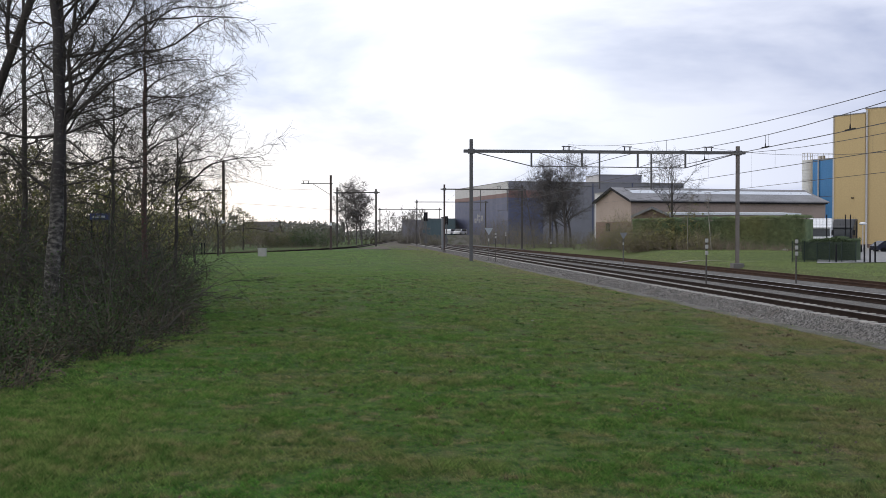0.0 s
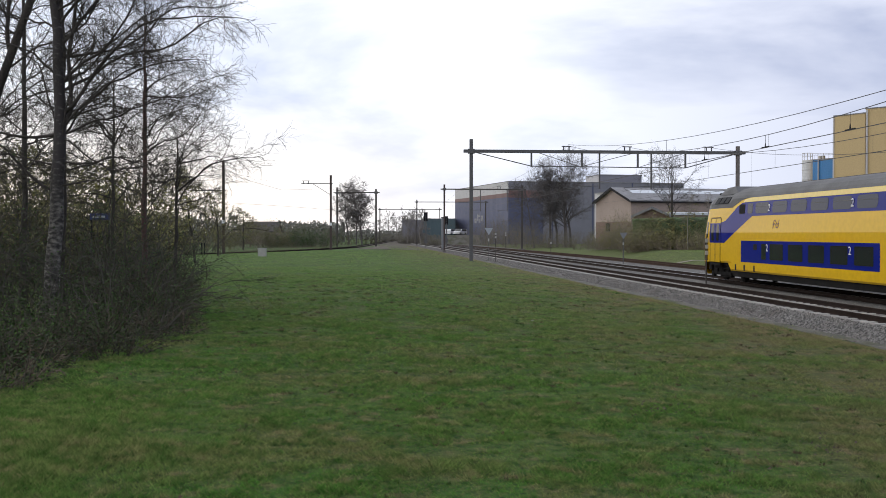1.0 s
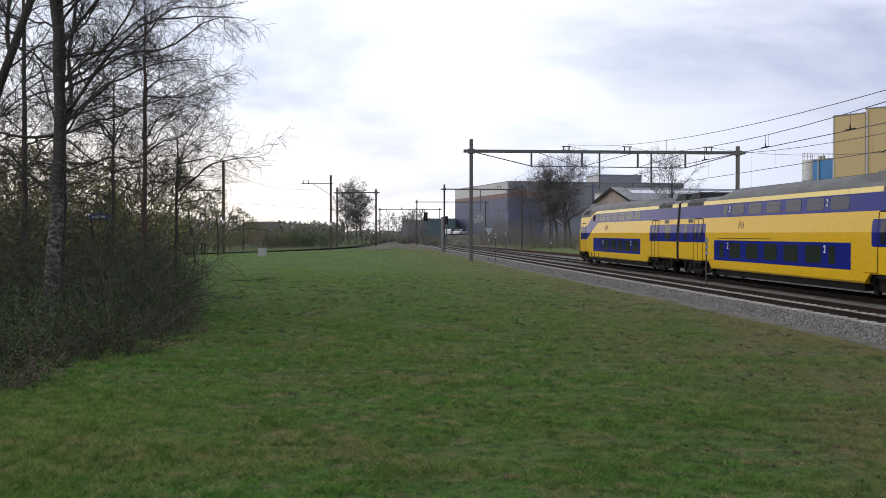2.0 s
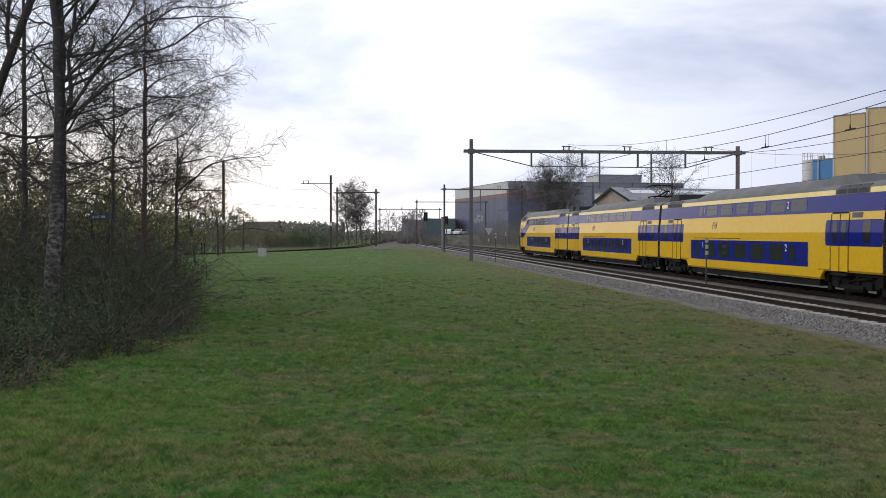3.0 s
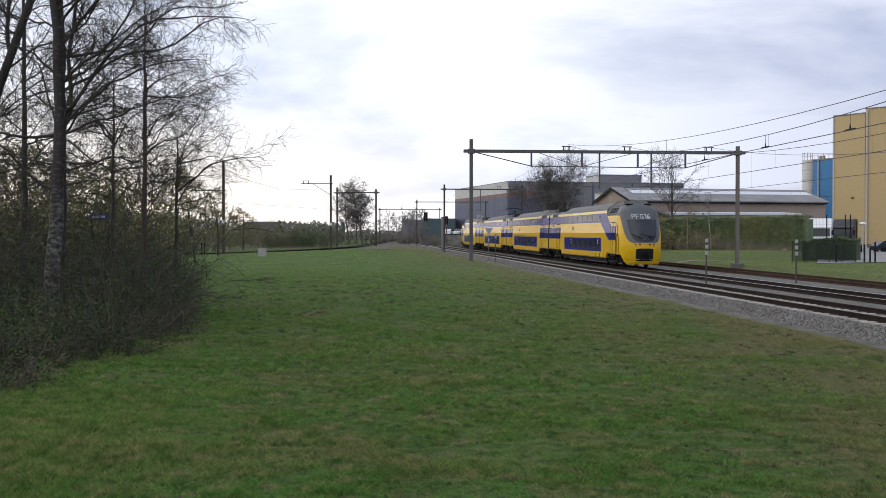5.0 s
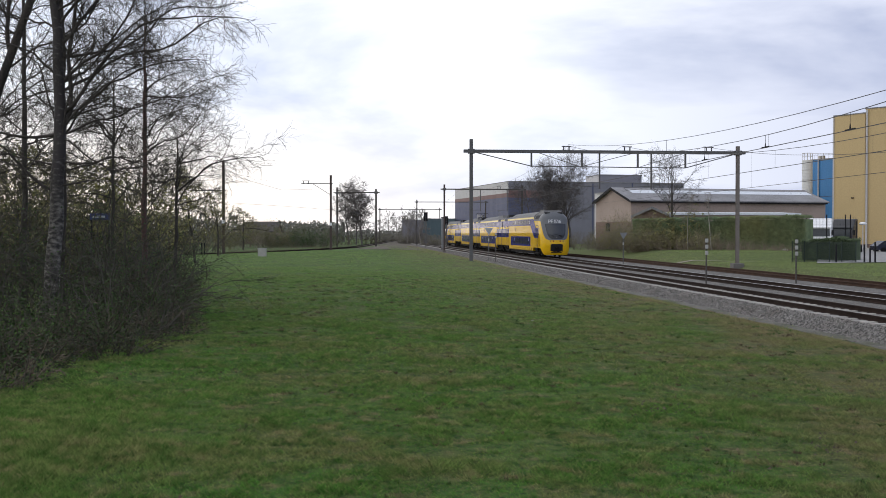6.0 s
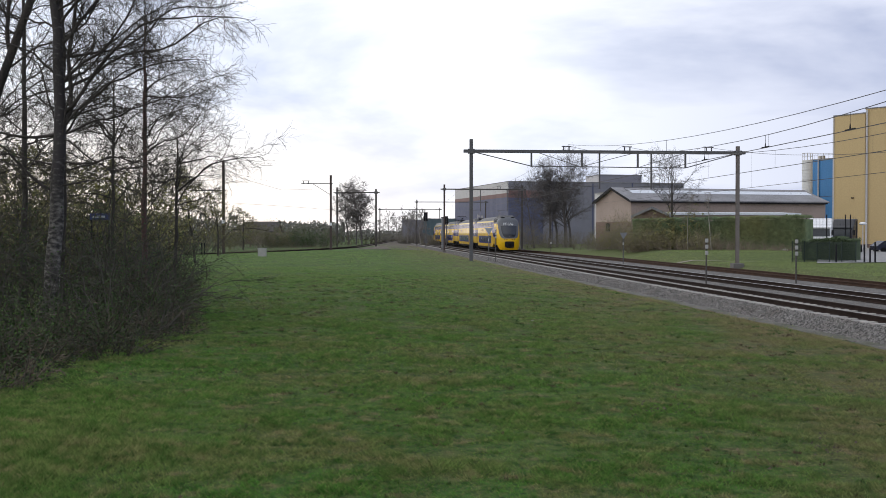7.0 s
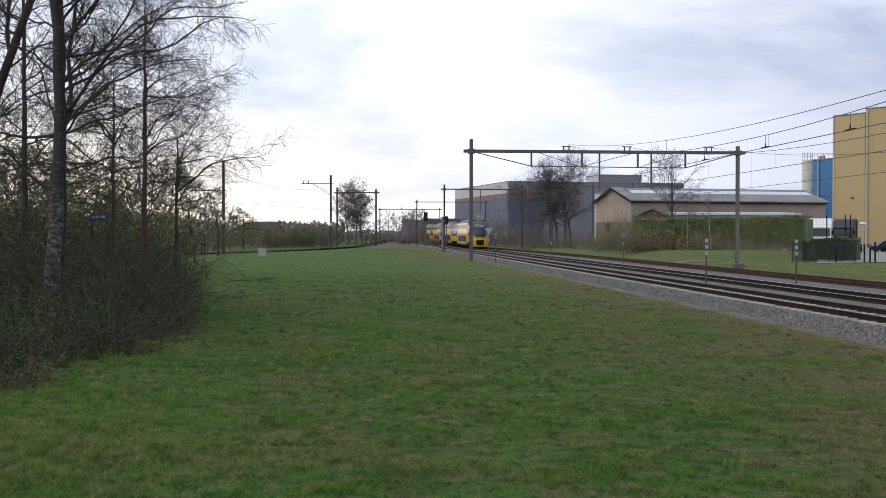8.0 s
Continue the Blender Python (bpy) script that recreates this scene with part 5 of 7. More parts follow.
def white_car(x, y, rz, label):
    t = thing("parked_car", pose(x, y, 1.9, 0, 0, rz), label, "car", "cars on the bank")
    sec = [(-2.1, 0.3), (2.05, 0.3), (2.1, 0.75), (1.2, 0.95), (0.6, 1.5), (-1.75, 1.5), (-2.1, 1.1)]
    part("body", prism(bmesh.new(), [(a, -0.88, b) for a, b in sec], [(a, 0.88, b) for a, b in sec]), M["white"], t)
    for s in (-1, 1):
        lo = [(1.0, s * 0.885, 0.98), (0.55, s * 0.885, 1.42), (-1.6, s * 0.885, 1.42), (-1.8, s * 0.885, 1.0)]
        part("side_window", prism(bmesh.new(), lo, [(a, b + s * 0.02, c) for a, b, c in lo]), M["dkwin"], t)
    part("windscreen", prism(bmesh.new(), [(1.18, -0.78, 0.98), (0.66, -0.78, 1.46), (0.66, 0.78, 1.46), (1.18, 0.78, 0.98)], [(1.22, -0.78, 1.0), (0.70, -0.78, 1.48), (0.70, 0.78, 1.48), (1.22, 0.78, 1.0)]), M["dkwin"], t)
    for a in (-1.3, 1.3):
        for s in (-0.92, 0.72):
            part("wheel", tubed((a, s, 0.32), (a, s + 0.2, 0.32), 0.32, n=16), M["black"], t)
    return t


white_car(at(797, 256), 256, 68, "white estate car parked on the bank")
white_car(at(814, 254), 254, -118, "white car parked beside another on the bank")

# trucks behind the fence
M["truck_dark"] = material("dark_truck_paint", (0.022, 0.021, 0.026), 0.35, 0.1, 0.08, 1.0)


def truck(px, y, turn, paint, label):
    """A tractor unit with a raked roof fairing, windscreen, sun visor, mirrors and bumper."""
    t = thing("truck", pose(at(px, y), y, -0.05, 0, 0, turn), label, "truck", "parked trucks")
    side = [(0.0, 0.75), (0.0, 2.0), (0.16, 3.0), (0.45, 3.25), (1.25, 4.05), (2.3, 4.1), (2.3, 0.75)]
    b = prism(bmesh.new(), [(-1.24, y0, z) for y0, z in side], [(1.24, y0, z) for y0, z in side])
    bmesh.ops.bevel(b, geom=list(b.edges), offset=0.15, segments=3, affect="EDGES", profile=0.6)
    cab = part("cab", b, paint, t)
    part("windscreen", prism(bmesh.new(), [(-1.1, -0.02, 2.08), (1.1, -0.02, 2.08), (1.06, 0.13, 2.92), (-1.06, 0.13, 2.92)], [(-1.1, 0.04, 2.08), (1.1, 0.04, 2.08), (1.06, 0.19, 2.92), (-1.06, 0.19, 2.92)]), M["dkwin"], cab)
    part("sun_visor", boxed(-1.12, 1.12, -0.12, 0.2, 2.98, 3.10, bevel=0.03), paint, cab)
    part("grille", boxed(-0.85, 0.85, -0.05, 0.01, 1.05, 1.75, bevel=0.02), M["vent"], cab)
    part("bumper", boxed(-1.25, 1.25, -0.1, 0.3, 0.45, 0.85, bevel=0.06), paint, t)
    for s in (-1, 1):
        part("mirror", boxed(s * 1.42 - 0.1, s * 1.42 + 0.1, 0.0, 0.12, 2.2, 2.8, bevel=0.03), M["vent"], cab)
        part("side_window", boxed(*sorted((s * 1.235, s * 1.255)), 0.35, 1.25, 2.1, 2.85), M["dkwin"], cab)
        for wy in (1.2, 4.6):
            part("wheel", tubed((s * 1.2, wy, 0.52), (s * 0.9, wy, 0.52), 0.5, n=18), M["black"], t)
    part("chassis", boxed(-0.45, 0.45, 0.4, 5.6, 0.6, 0.95), M["vent"], t)
    return t


truck(1450, 116, -24, M["white"], "white truck cab parked behind the fence")
truck(1489, 121, -36, M["truck_dark"], "dark truck cab parked beside a white one")
# dark parked car
cr = thing("parked_car", pose(at(1575, 128), 128, 0.0, 0, 0, 8), "dark blue car parked by the factory", "car")
M["carpaint"] = material("dark_car_paint", (0.012, 0.014, 0.03), 0.25, 0.2, 0.05, 1.0)
sec = [(-2.1, 0.3), (2.1, 0.3), (2.15, 0.75), (1.2, 0.95), (0.6, 1.42), (-1.2, 1.45), (-1.9, 1.0), (-2.15, 0.8)]
part("body", prism(bmesh.new(), [(a, -0.85, b) for a, b in sec], [(a, 0.85, b) for a, b in sec]), M["carpaint"], cr)
part("side_window", prism(bmesh.new(), [(1.0, -0.88, 0.98), (0.55, -0.88, 1.36), (-1.1, -0.88, 1.38), (-1.5, -0.88, 1.0)], [(1.0, -0.86, 0.98), (0.55, -0.86, 1.36), (-1.1, -0.86, 1.38), (-1.5, -0.86, 1.0)]), M["dkwin"], cr)
for a in (-1.35, 1.35):
    for s in (-0.9, 0.7):
        part("wheel", tubed((a, s, 0.32), (a, s + 0.2, 0.32), 0.32, n=18), M["black"], cr)

# paved yard
M["paving"] = material("grey_paving", (0.27, 0.265, 0.255), 0.9, 0, 0.2, 0.6, 0.006, 30)
yd = bmesh.new()
rows = [[yd.verts.new((at(px, y), y, ground_z(at(px, y), y) + 0.05)) for px in (1446, 1465, 1500, 1570, 1700)] for y in (81, 90, 104, 130, 160)]
for a, b in zip(rows, rows[1:]):
    for i in range(4):
        yd.faces.new((a[i], a[i + 1], b[i + 1], b[i]))
tagged(link("yard_pavement", yd, M["paving"]), "pale paved factory yard", "pavement", kind="structure")

# yard fence: posts, rails of mesh
M["mesh_wire"] = material("dark_green_wire", (0.02, 0.035, 0.028), 0.6, 0.2, 0.1, 2)
fence = thing("mesh_fence", pose(0, 0, 0), "dark green wire mesh fence along the yard", "fence")
fp = [(at(px, y), y) for px, y in ((1402, 85), (1424, 84.5), (1446, 84), (1468, 83.5), (1490, 83), (1515, 82.5))]
for x, y in fp:
    part("post", tubed((x, y, -0.1), (x, y, 1.75), 0.035, n=6), M["mesh_wire"], fence)
for (x0, y0), (x1, y1) in zip(fp, fp[1:]):
    g = bmesh.new()
    for k in range(13):
        z = 0.08 + 1.6 * k / 12
        tube(g, (x0, y0, z), (x1, y1, z), 0.013, n=3, caps=False)
    for k in range(25):
        u = k / 25
        tube(g, (x0 + (x1 - x0) * u, y0 + (y1 - y0) * u, 0.1), (x0 + (x1 - x0) * u, y0 + (y1 - y0) * u, 1.68), 0.011, n=3, caps=False)
    part("mesh_panel", g, M["mesh_wire"], fence)
tall = thing("tall_fence", pose(0, 0, 0), "tall dark wire fence in front of the truck", "fence")
fp = [(at(px, y), y) for px, y in ((1427, 108), (1463, 107), (1496, 106), (1505, 105.5), (1516, 105))]
for i, (x, y) in enumerate(fp):
    part("post", tubed((x, y, -0.1), (x, y, up(380 if i != 4 else 392, y)), 0.06, n=6), M["vent"], tall)
for (x0, y0), (x1, y1) in zip(fp, fp[1:]):
    g = bmesh.new()
    n = max(4, int((x1 - x0) / 0.12))
    for k in range(14):
        z = 0.1 + 4.0 * k / 14
        tube(g, (x0, y0, z), (x1, y1, z), 0.007, n=3, caps=False)
    for k in range(n):
        u = k / n
        tube(g, (x0 + (x1 - x0) * u, y0 + (y1 - y0) * u, 0.1), (x0 + (x1 - x0) * u, y0 + (y1 - y0) * u, 4.0), 0.006, n=3, caps=False)
    part("mesh_panel", g, M["mesh_wire"], tall)
for px, y, h in ((1530, 82, 1.5), (1540, 81.6, 1.2), (1549, 81.4, 1.7), (1480, 82.4, 1.5)):
    x = at(px, y)
    b = tagged(link("bollard", tubed((x, y, -0.1), (x, y, h), 0.07, n=8), M["vent"]), "dark slim post beside the yard", "post", "yard posts")
lamp = thing("street_lamp", pose(at(1527, 120), 120, 0), "pale street lamp with a domed head in the yard", "street lamp")
part("pole", tubed((0, 0, -0.1), (0, 0, up(397, 120)), 0.07, 0.05, n=8), M["bl_pale"], lamp)
hd = bmesh.new()
bmesh.ops.create_uvsphere(hd, u_segments=16, v_segments=8, radius=0.5, matrix=Matrix.Translation((0, 0, up(396, 120))) @ Matrix.Diagonal((0.8, 0.8, 0.35, 1)))
part("head", hd, M["white"], lamp)

# ---- lineside posts, signs and signals ----
def banded_post(x, y, z0, z1, label, plates):
    t = thing("marker_post", pose(x, y, z0, 0, 0, TURN), label, "marker post", "lineside markers")
    part("post", tubed((0, 0, -0.3), (0, 0, z1 - z0), 0.038, n=8), M["mast_dark"], t)
    for k in range(plates):
        b = bmesh.new()
        zc = z1 - z0 - 0.14 - 0.31 * k
        box(b, -0.085, 0.085, -0.08, -0.04, zc - 0.1, zc + 0.1, bevel=0.025)
        part("plate", b, M["signwhite"], t)
    return t


M["signwhite"] = material("faded_white_enamel", (0.40, 0.39, 0.36), 0.5, 0, 0.12, 6)
banded_post(at(1250, 52.7), 52.7, -0.2, 2.15, "lineside marker post with stacked pale plates", 3)
banded_post(at(1409, 53.2), 53.2, -0.2, 2.1, "lineside marker post with stacked pale plates", 3)
banded_post(at(877, 102), 102, -0.3, up(412, 102), "slim banded marker post in the grass", 2)
banded_post(at(895, 150), 150, -0.2, up(411, 150), "lineside marker post with pale plates", 2)
banded_post(at(975, 118), 118, -0.2, up(428, 118), "short lineside marker post", 1)


def triangle_sign(x, y, z0, ztop, w, label, mat):
    t = thing("triangle_sign", pose(x, y, z0, 0, 0, TURN), label, "railway sign", "triangular signs")
    h = ztop - z0
    part("post", tubed((0, 0, -0.3), (0, 0, h - 0.05), 0.04, n=8), M["mast"], t)
    tri = [(-w / 2, h), (w / 2, h), (0, h - w * 0.86)]
    part("board", prism(bmesh.new(), [(a, -0.08, b) for a, b in tri], [(a, -0.05, b) for a, b in tri]), mat, t, "pale grey triangular board")
    part("band", tubed((0, 0, h - w * 1.6), (0, 0, h - w * 1.25), 0.055, n=8), M["signwhite"], t)
    return t


M["sign_blue"] = material("faded_blue_enamel", (0.035, 0.05, 0.15), 0.5, 0, 0.12, 4)
M["signpale"] = material("sign_pale_grey", (0.36, 0.39, 0.42), 0.5, 0, 0.1, 4)
M["signgrey"] = material("sign_back_grey", (0.20, 0.21, 0.22), 0.5, 0.1, 0.1, 4)
triangle_sign(at(865, 107), 107, -0.35, up(404, 107), 0.85, "inverted triangular sign on a banded post", M["signpale"])
triangle_sign(at(1103, 85.5), 85.5, -0.2, up(412, 85.5), 0.64, "weathered inverted triangular sign on a post", M["signgrey"])


def glow(name, col, power):
    m = material(name, col, 0.3)
    b = m.node_tree.nodes["Principled BSDF"]
    b.inputs["Emission Color"].default_value, b.inputs["Emission Strength"].default_value = (*col, 1), power
    return m


M["red_glow"] = glow("red_signal_light", (0.9, 0.06, 0.06), 1.2)


def signal(x, y, ztop, label, lit=False):
    t = thing("railway_signal", pose(x, y, -0.3, 0, 0, TURN), label, "railway signal", "railway signals")
    h = ztop + 0.3
    part("post", tubed((0, 0, 0), (0, 0, h - 0.4), 0.08, n=8), M["mast"], t)
    part("backboard", boxed(-0.35, 0.35, -0.05, 0.03, h - 1.6, h, bevel=0.04), M["vent"], t)
    for k in range(3):
        part("hood", tubed((0, -0.3, h - 0.35 - 0.42 * k), (0, -0.05, h - 0.35 - 0.42 * k), 0.13, n=10), M["vent"], t)
    if lit:
        part("lamp", tubed((0, -0.12, h - 0.77), (0, -0.08, h - 0.77), 0.11, n=12), M["red_glow"], t, "red signal lamp")
    part("ladder", boxed(0.12, 0.16, 0.05, 0.25, 0.3, h - 1.7), M["mast"], t)
    part("cabinet", boxed(-0.3, 0.3, -0.1, 0.3, 0.9, 1.7), M["mast"], t)
    return t


sp = thing("signal_casing", pose(at(784, 168), 168, -0.3, 0, 0, TURN), "pale grey steel signal casing beside the mast", "signal post")
part("casing", boxed(-0.24, 0.24, -0.18, 0.18, 0.0, up(386, 168) + 0.3, bevel=0.05), M["signgrey"], sp)
part("foot", boxed(-0.34, 0.34, -0.3, 0.3, -0.2, 0.25, bevel=0.04), M["footing"], sp)
part("cap", boxed(-0.3, 0.3, -0.24, 0.24, up(386, 168) + 0.3, up(384, 168) + 0.3, bevel=0.03), M["mast"], sp)
signal(at(753.5, 190), 190, up(376, 190), "black railway signal on a slim post", True)
signal(at(790, 200), 200, up(383, 200), "dark railway signal head beside the mast")
bxx = thing("trackside_cabinet", pose(at(464, 90), 90, ground_z(at(464, 90), 90)), "small pale concrete cabinet in the grass", "cabinet")
part("body", boxed(-0.34, 0.34, -0.25, 0.25, -0.1, 0.66, bevel=0.02), M["signwhite"], bxx)
part("lid", boxed(-0.38, 0.38, -0.29, 0.29, 0.66, 0.74, bevel=0.015), M["concrete"], bxx)
for px, y in ((362, 96), (357, 96)):
    tagged(link("bollard", tubed((at(px, y), y, 0.1), (at(px, y), y, up(430, y)), 0.06, n=8), M["vent"]), "short dark post beside the thicket", "post", "thicket posts")

sb = thing("sign_board", pose(at(177, 33), 33, 0.4, 0, 0, 8), "dark blue sign board on posts inside the thicket", "sign")
part("board", boxed(-0.31, 0.31, -0.03, 0.03, up(390, 33) - 0.4, up(378, 33) - 0.4, bevel=0.008), M["sign_blue"], sb)
for k in (-0.27, 0.27):
    part("post", tubed((k, 0.05, -0.3), (k, 0.05, up(378, 33) - 0.4), 0.025, n=6), M["vent"], sb)
part("lettering_bar", boxed(-0.22, 0.16, -0.04, -0.032, up(386, 33) - 0.4, up(382, 33) - 0.4), M["signpale"], sb)

# far house on the left
t, W = gabled("house", (at(442, 236), 236), (at(442, 236), 227), 7.2, 2.6, up(394, 231), M["brick"], M["tiles"], "low brick house with a dark roof beyond the bushes", "house")
for k in range(3):
    part("window", boxed(1 + 2.2 * k, 2.2 + 2.2 * k, -0.06, 0.02, 1.2, 2.4), M["white"], t)


# ---- vegetation ----
M["hall_twig"] = material("grey_tree_twigs", (0.105, 0.094, 0.090), 0.9, 0, 0.2, 0.6, isl=0.35)
M["olive"] = material("olive_leaves", (0.13, 0.125, 0.05), 0.75, 0, 0.2, 2.0, isl=0.45, spec=0.2)


def limb(p, d, length, r0, r1, n, wander, pull, rnd, tip=0.0):
    """A bent line of points with radii; pull bends it up or, if negative, lets it droop."""
    pts, rad = [p.copy()], [r0]
    d = d.normalized()
    for i in range(n):
        d = (d + Vector((rnd.gauss(0, wander), rnd.gauss(0, wander), rnd.gauss(0, wander) + pull - tip * (i / n) ** 2))).normalized()
        p = p + d * (length / n)
        pts.append(p.copy())
        rad.append(r0 + (r1 - r0) * (i + 1) / n)
    return pts, rad


def spread_from(d, angle, rnd):
    u = d.orthogonal().normalized()
    a = rnd.uniform(0, 2 * math.pi)
    side = u * math.cos(a) + d.cross(u) * math.sin(a)
    return (d * math.cos(angle) + side * math.sin(angle)).normalized()


def bare_tree(name, loc, height, seed, label, trunk_r=0.14, lean=(0, 0), limbs=20, subs=9, twigs=7, fine=3, first=0.22, reach=0.42,
              droop=-0.05, twig_r=0.004, leaves=0, leaf_mat=None, leaf_size=0.05, group="bare trees", bark=None, wood_mat=None, twig_mat=None, up_angle=0.9, category="tree", bias=None, rise=0.05, round_top=False, wander=0.11, tip=0.0):
    rnd = random.Random(seed)
    t = thing(name, pose(*loc), label, category, group)
    wood, boughs, tw, lv = Soup(), Soup(), Soup(), Soup()
    tp, tr = limb(Vector((0, 0, -0.2)), Vector((lean[0], lean[1], 1)), height, trunk_r, 0.015, 14, 0.045, 0.02, rnd)
    wood.tube(tp, tr, 9)
    for i in range(limbs):
        f = first + ((0.86 if round_top else 0.97) - first) * (i + rnd.random() * 0.8) / limbs
        k = f * 14
        j = min(13, int(k))
        base = tp[j].lerp(tp[j + 1], k - j)
        rb = (tr[j] + (tr[j + 1] - tr[j]) * (k - j))
        axis = (tp[j + 1] - tp[j]).normalized()
        d = spread_from(axis, up_angle * rnd.uniform(0.7, 1.25), rnd)
        if bias:
            d = (d + Vector(bias) * rnd.random()).normalized()
        taper = math.sqrt(max(0.05, 1 - (max(0.0, f - 0.45) / 0.6) ** 2)) if round_top else 1.05 - 0.75 * f
        L = height * reach * taper * rnd.uniform(0.7, 1.05)
        if tip:
            L *= min(1.0, 0.62 + 1.6 * (f - first))
        lp, lr = limb(base, d, L, max(0.008, rb * 0.32), 0.005, 9, wander, rise, rnd, tip)
        boughs.tube(lp, lr, 6)
        for s in range(subs):
            g = 0.2 + 0.8 * (s + rnd.random()) / subs
            k2 = min(8.99, g * 9)
            j2 = int(k2)
            b2 = lp[j2].lerp(lp[j2 + 1], k2 - j2)
            ax = (lp[j2 + 1] - lp[j2]).normalized()
            sp, sr = limb(b2, spread_from(ax, rnd.uniform(0.5, 1.0), rnd), L * rnd.uniform(0.25, 0.5) * (1.15 - 0.6 * g), max(0.006, lr[j2] * 0.55), twig_r, 5, 0.17, droop * 0.6, rnd, tip)
            boughs.tube(sp, sr, 4)
            for q in range(twigs):
                h = 0.25 + 0.75 * (q + rnd.random()) / twigs
                j3 = min(4, int(h * 5))
                b3 = sp[j3].lerp(sp[j3 + 1], h * 5 - j3 if h < 1 else 1)
                ax3 = (sp[j3 + 1] - sp[j3]).normalized()
                qp, qr = limb(b3, spread_from(ax3, rnd.uniform(0.4, 1.0), rnd), rnd.uniform(0.35, 0.8) * height / 11, twig_r * 1.2, twig_r * 0.7, 2, 0.26, droop * 2.2, rnd)
                tw.ribbon(qp, qr, rnd)
                for w in range(fine):
                    b4 = qp[w % 2].lerp(qp[w % 2 + 1], rnd.uniform(0.4, 1.0))
                    fp, fr = limb(b4, spread_from((qp[2] - qp[1]).normalized(), rnd.uniform(0.4, 0.9), rnd), rnd.uniform(0.18, 0.42) * height / 11, twig_r * 0.8, twig_r * 0.55, 1, 0.15, droop * 3, rnd)
                    tw.ribbon(fp, fr, rnd)
                for w in range(leaves):
                    lv.leaf(qp[rnd.randrange(1, 3)] + Vector((rnd.gauss(0, 0.06), rnd.gauss(0, 0.06), rnd.gauss(0, 0.06))), leaf_size * rnd.uniform(0.6, 1.3), rnd)
    wood.mesh("trunk", bark or M["bark"], t, smooth=True)
    tagged(boughs.mesh("branchwork", wood_mat or M["bark"], t, smooth=True), kind="stuff")
    tagged(tw.mesh("crown", twig_mat or M["twig"], t), kind="stuff")
    if leaves:
        tagged(lv.mesh("foliage", leaf_mat or M["spring_leaf"], t), kind="stuff")
    return t


def shrub(loc, w, h, seed, label, stems=40, twigs=9, mat=None, leaves=0, leaf_mat=None, leaf_size=0.06, stem_r=0.009, group="thicket shrubs", arch=-0.03, fine=2, name="shrub"):
    """Many thin stems from a wide foot, arching outwards, with side twigs and some leaves."""
    rnd = random.Random(seed)
    t = thing(name, pose(*loc), label, "shrub", group)
    st, lv = Soup(), Soup()
    for i in range(stems):
        a, r = rnd.uniform(0, 2 * math.pi), math.sqrt(rnd.random())
        foot = Vector((r * w * 0.38 * math.cos(a), r * w * 0.38 * math.sin(a), -0.15))
        L = h * rnd.uniform(0.55, 1.15)
        d = Vector((math.cos(a) * 0.55 * r + rnd.gauss(0, 0.22), math.sin(a) * 0.55 * r + rnd.gauss(0, 0.22), 1.0))
        sp, sr = limb(foot, d, L, stem_r * rnd.uniform(0.7, 1.6), 0.003, 6, 0.12, arch, rnd)
        st.tube(sp, sr, 3)
        for q in range(twigs):
            j = 1 + int(rnd.random() * 4.99)
            ax = (sp[j + 1] - sp[j]).normalized()
            qp, qr = limb(sp[j], spread_from(ax, rnd.uniform(0.4, 1.1), rnd), L * rnd.uniform(0.12, 0.32), stem_r * 0.45, stem_r * 0.28, 2, 0.2, arch, rnd)
            st.ribbon(qp, qr, rnd)
            for k in range(fine):
                fp, fr = limb(qp[1 + k % 2], spread_from((qp[2] - qp[1]).normalized(), rnd.uniform(0.4, 1.0), rnd), L * rnd.uniform(0.05, 0.14), stem_r * 0.33, stem_r * 0.2, 1, 0.2, arch, rnd)
                st.ribbon(fp, fr, rnd)
            for k in range(leaves):
                lv.leaf(qp[rnd.randrange(0, 3)] + Vector((rnd.gauss(0, 0.08), rnd.gauss(0, 0.08), rnd.gauss(0, 0.08))), leaf_size * rnd.uniform(0.6, 1.4), rnd)
    tagged(st.mesh("growth", mat or M["bramble"], t), kind="stuff")
    if leaves:
        tagged(lv.mesh("foliage", leaf_mat or M["leaf"], t), kind="stuff")
    return t


def on_ground(x, y, dz=0.0):
    return (x, y, ground_z(x, y) + dz)


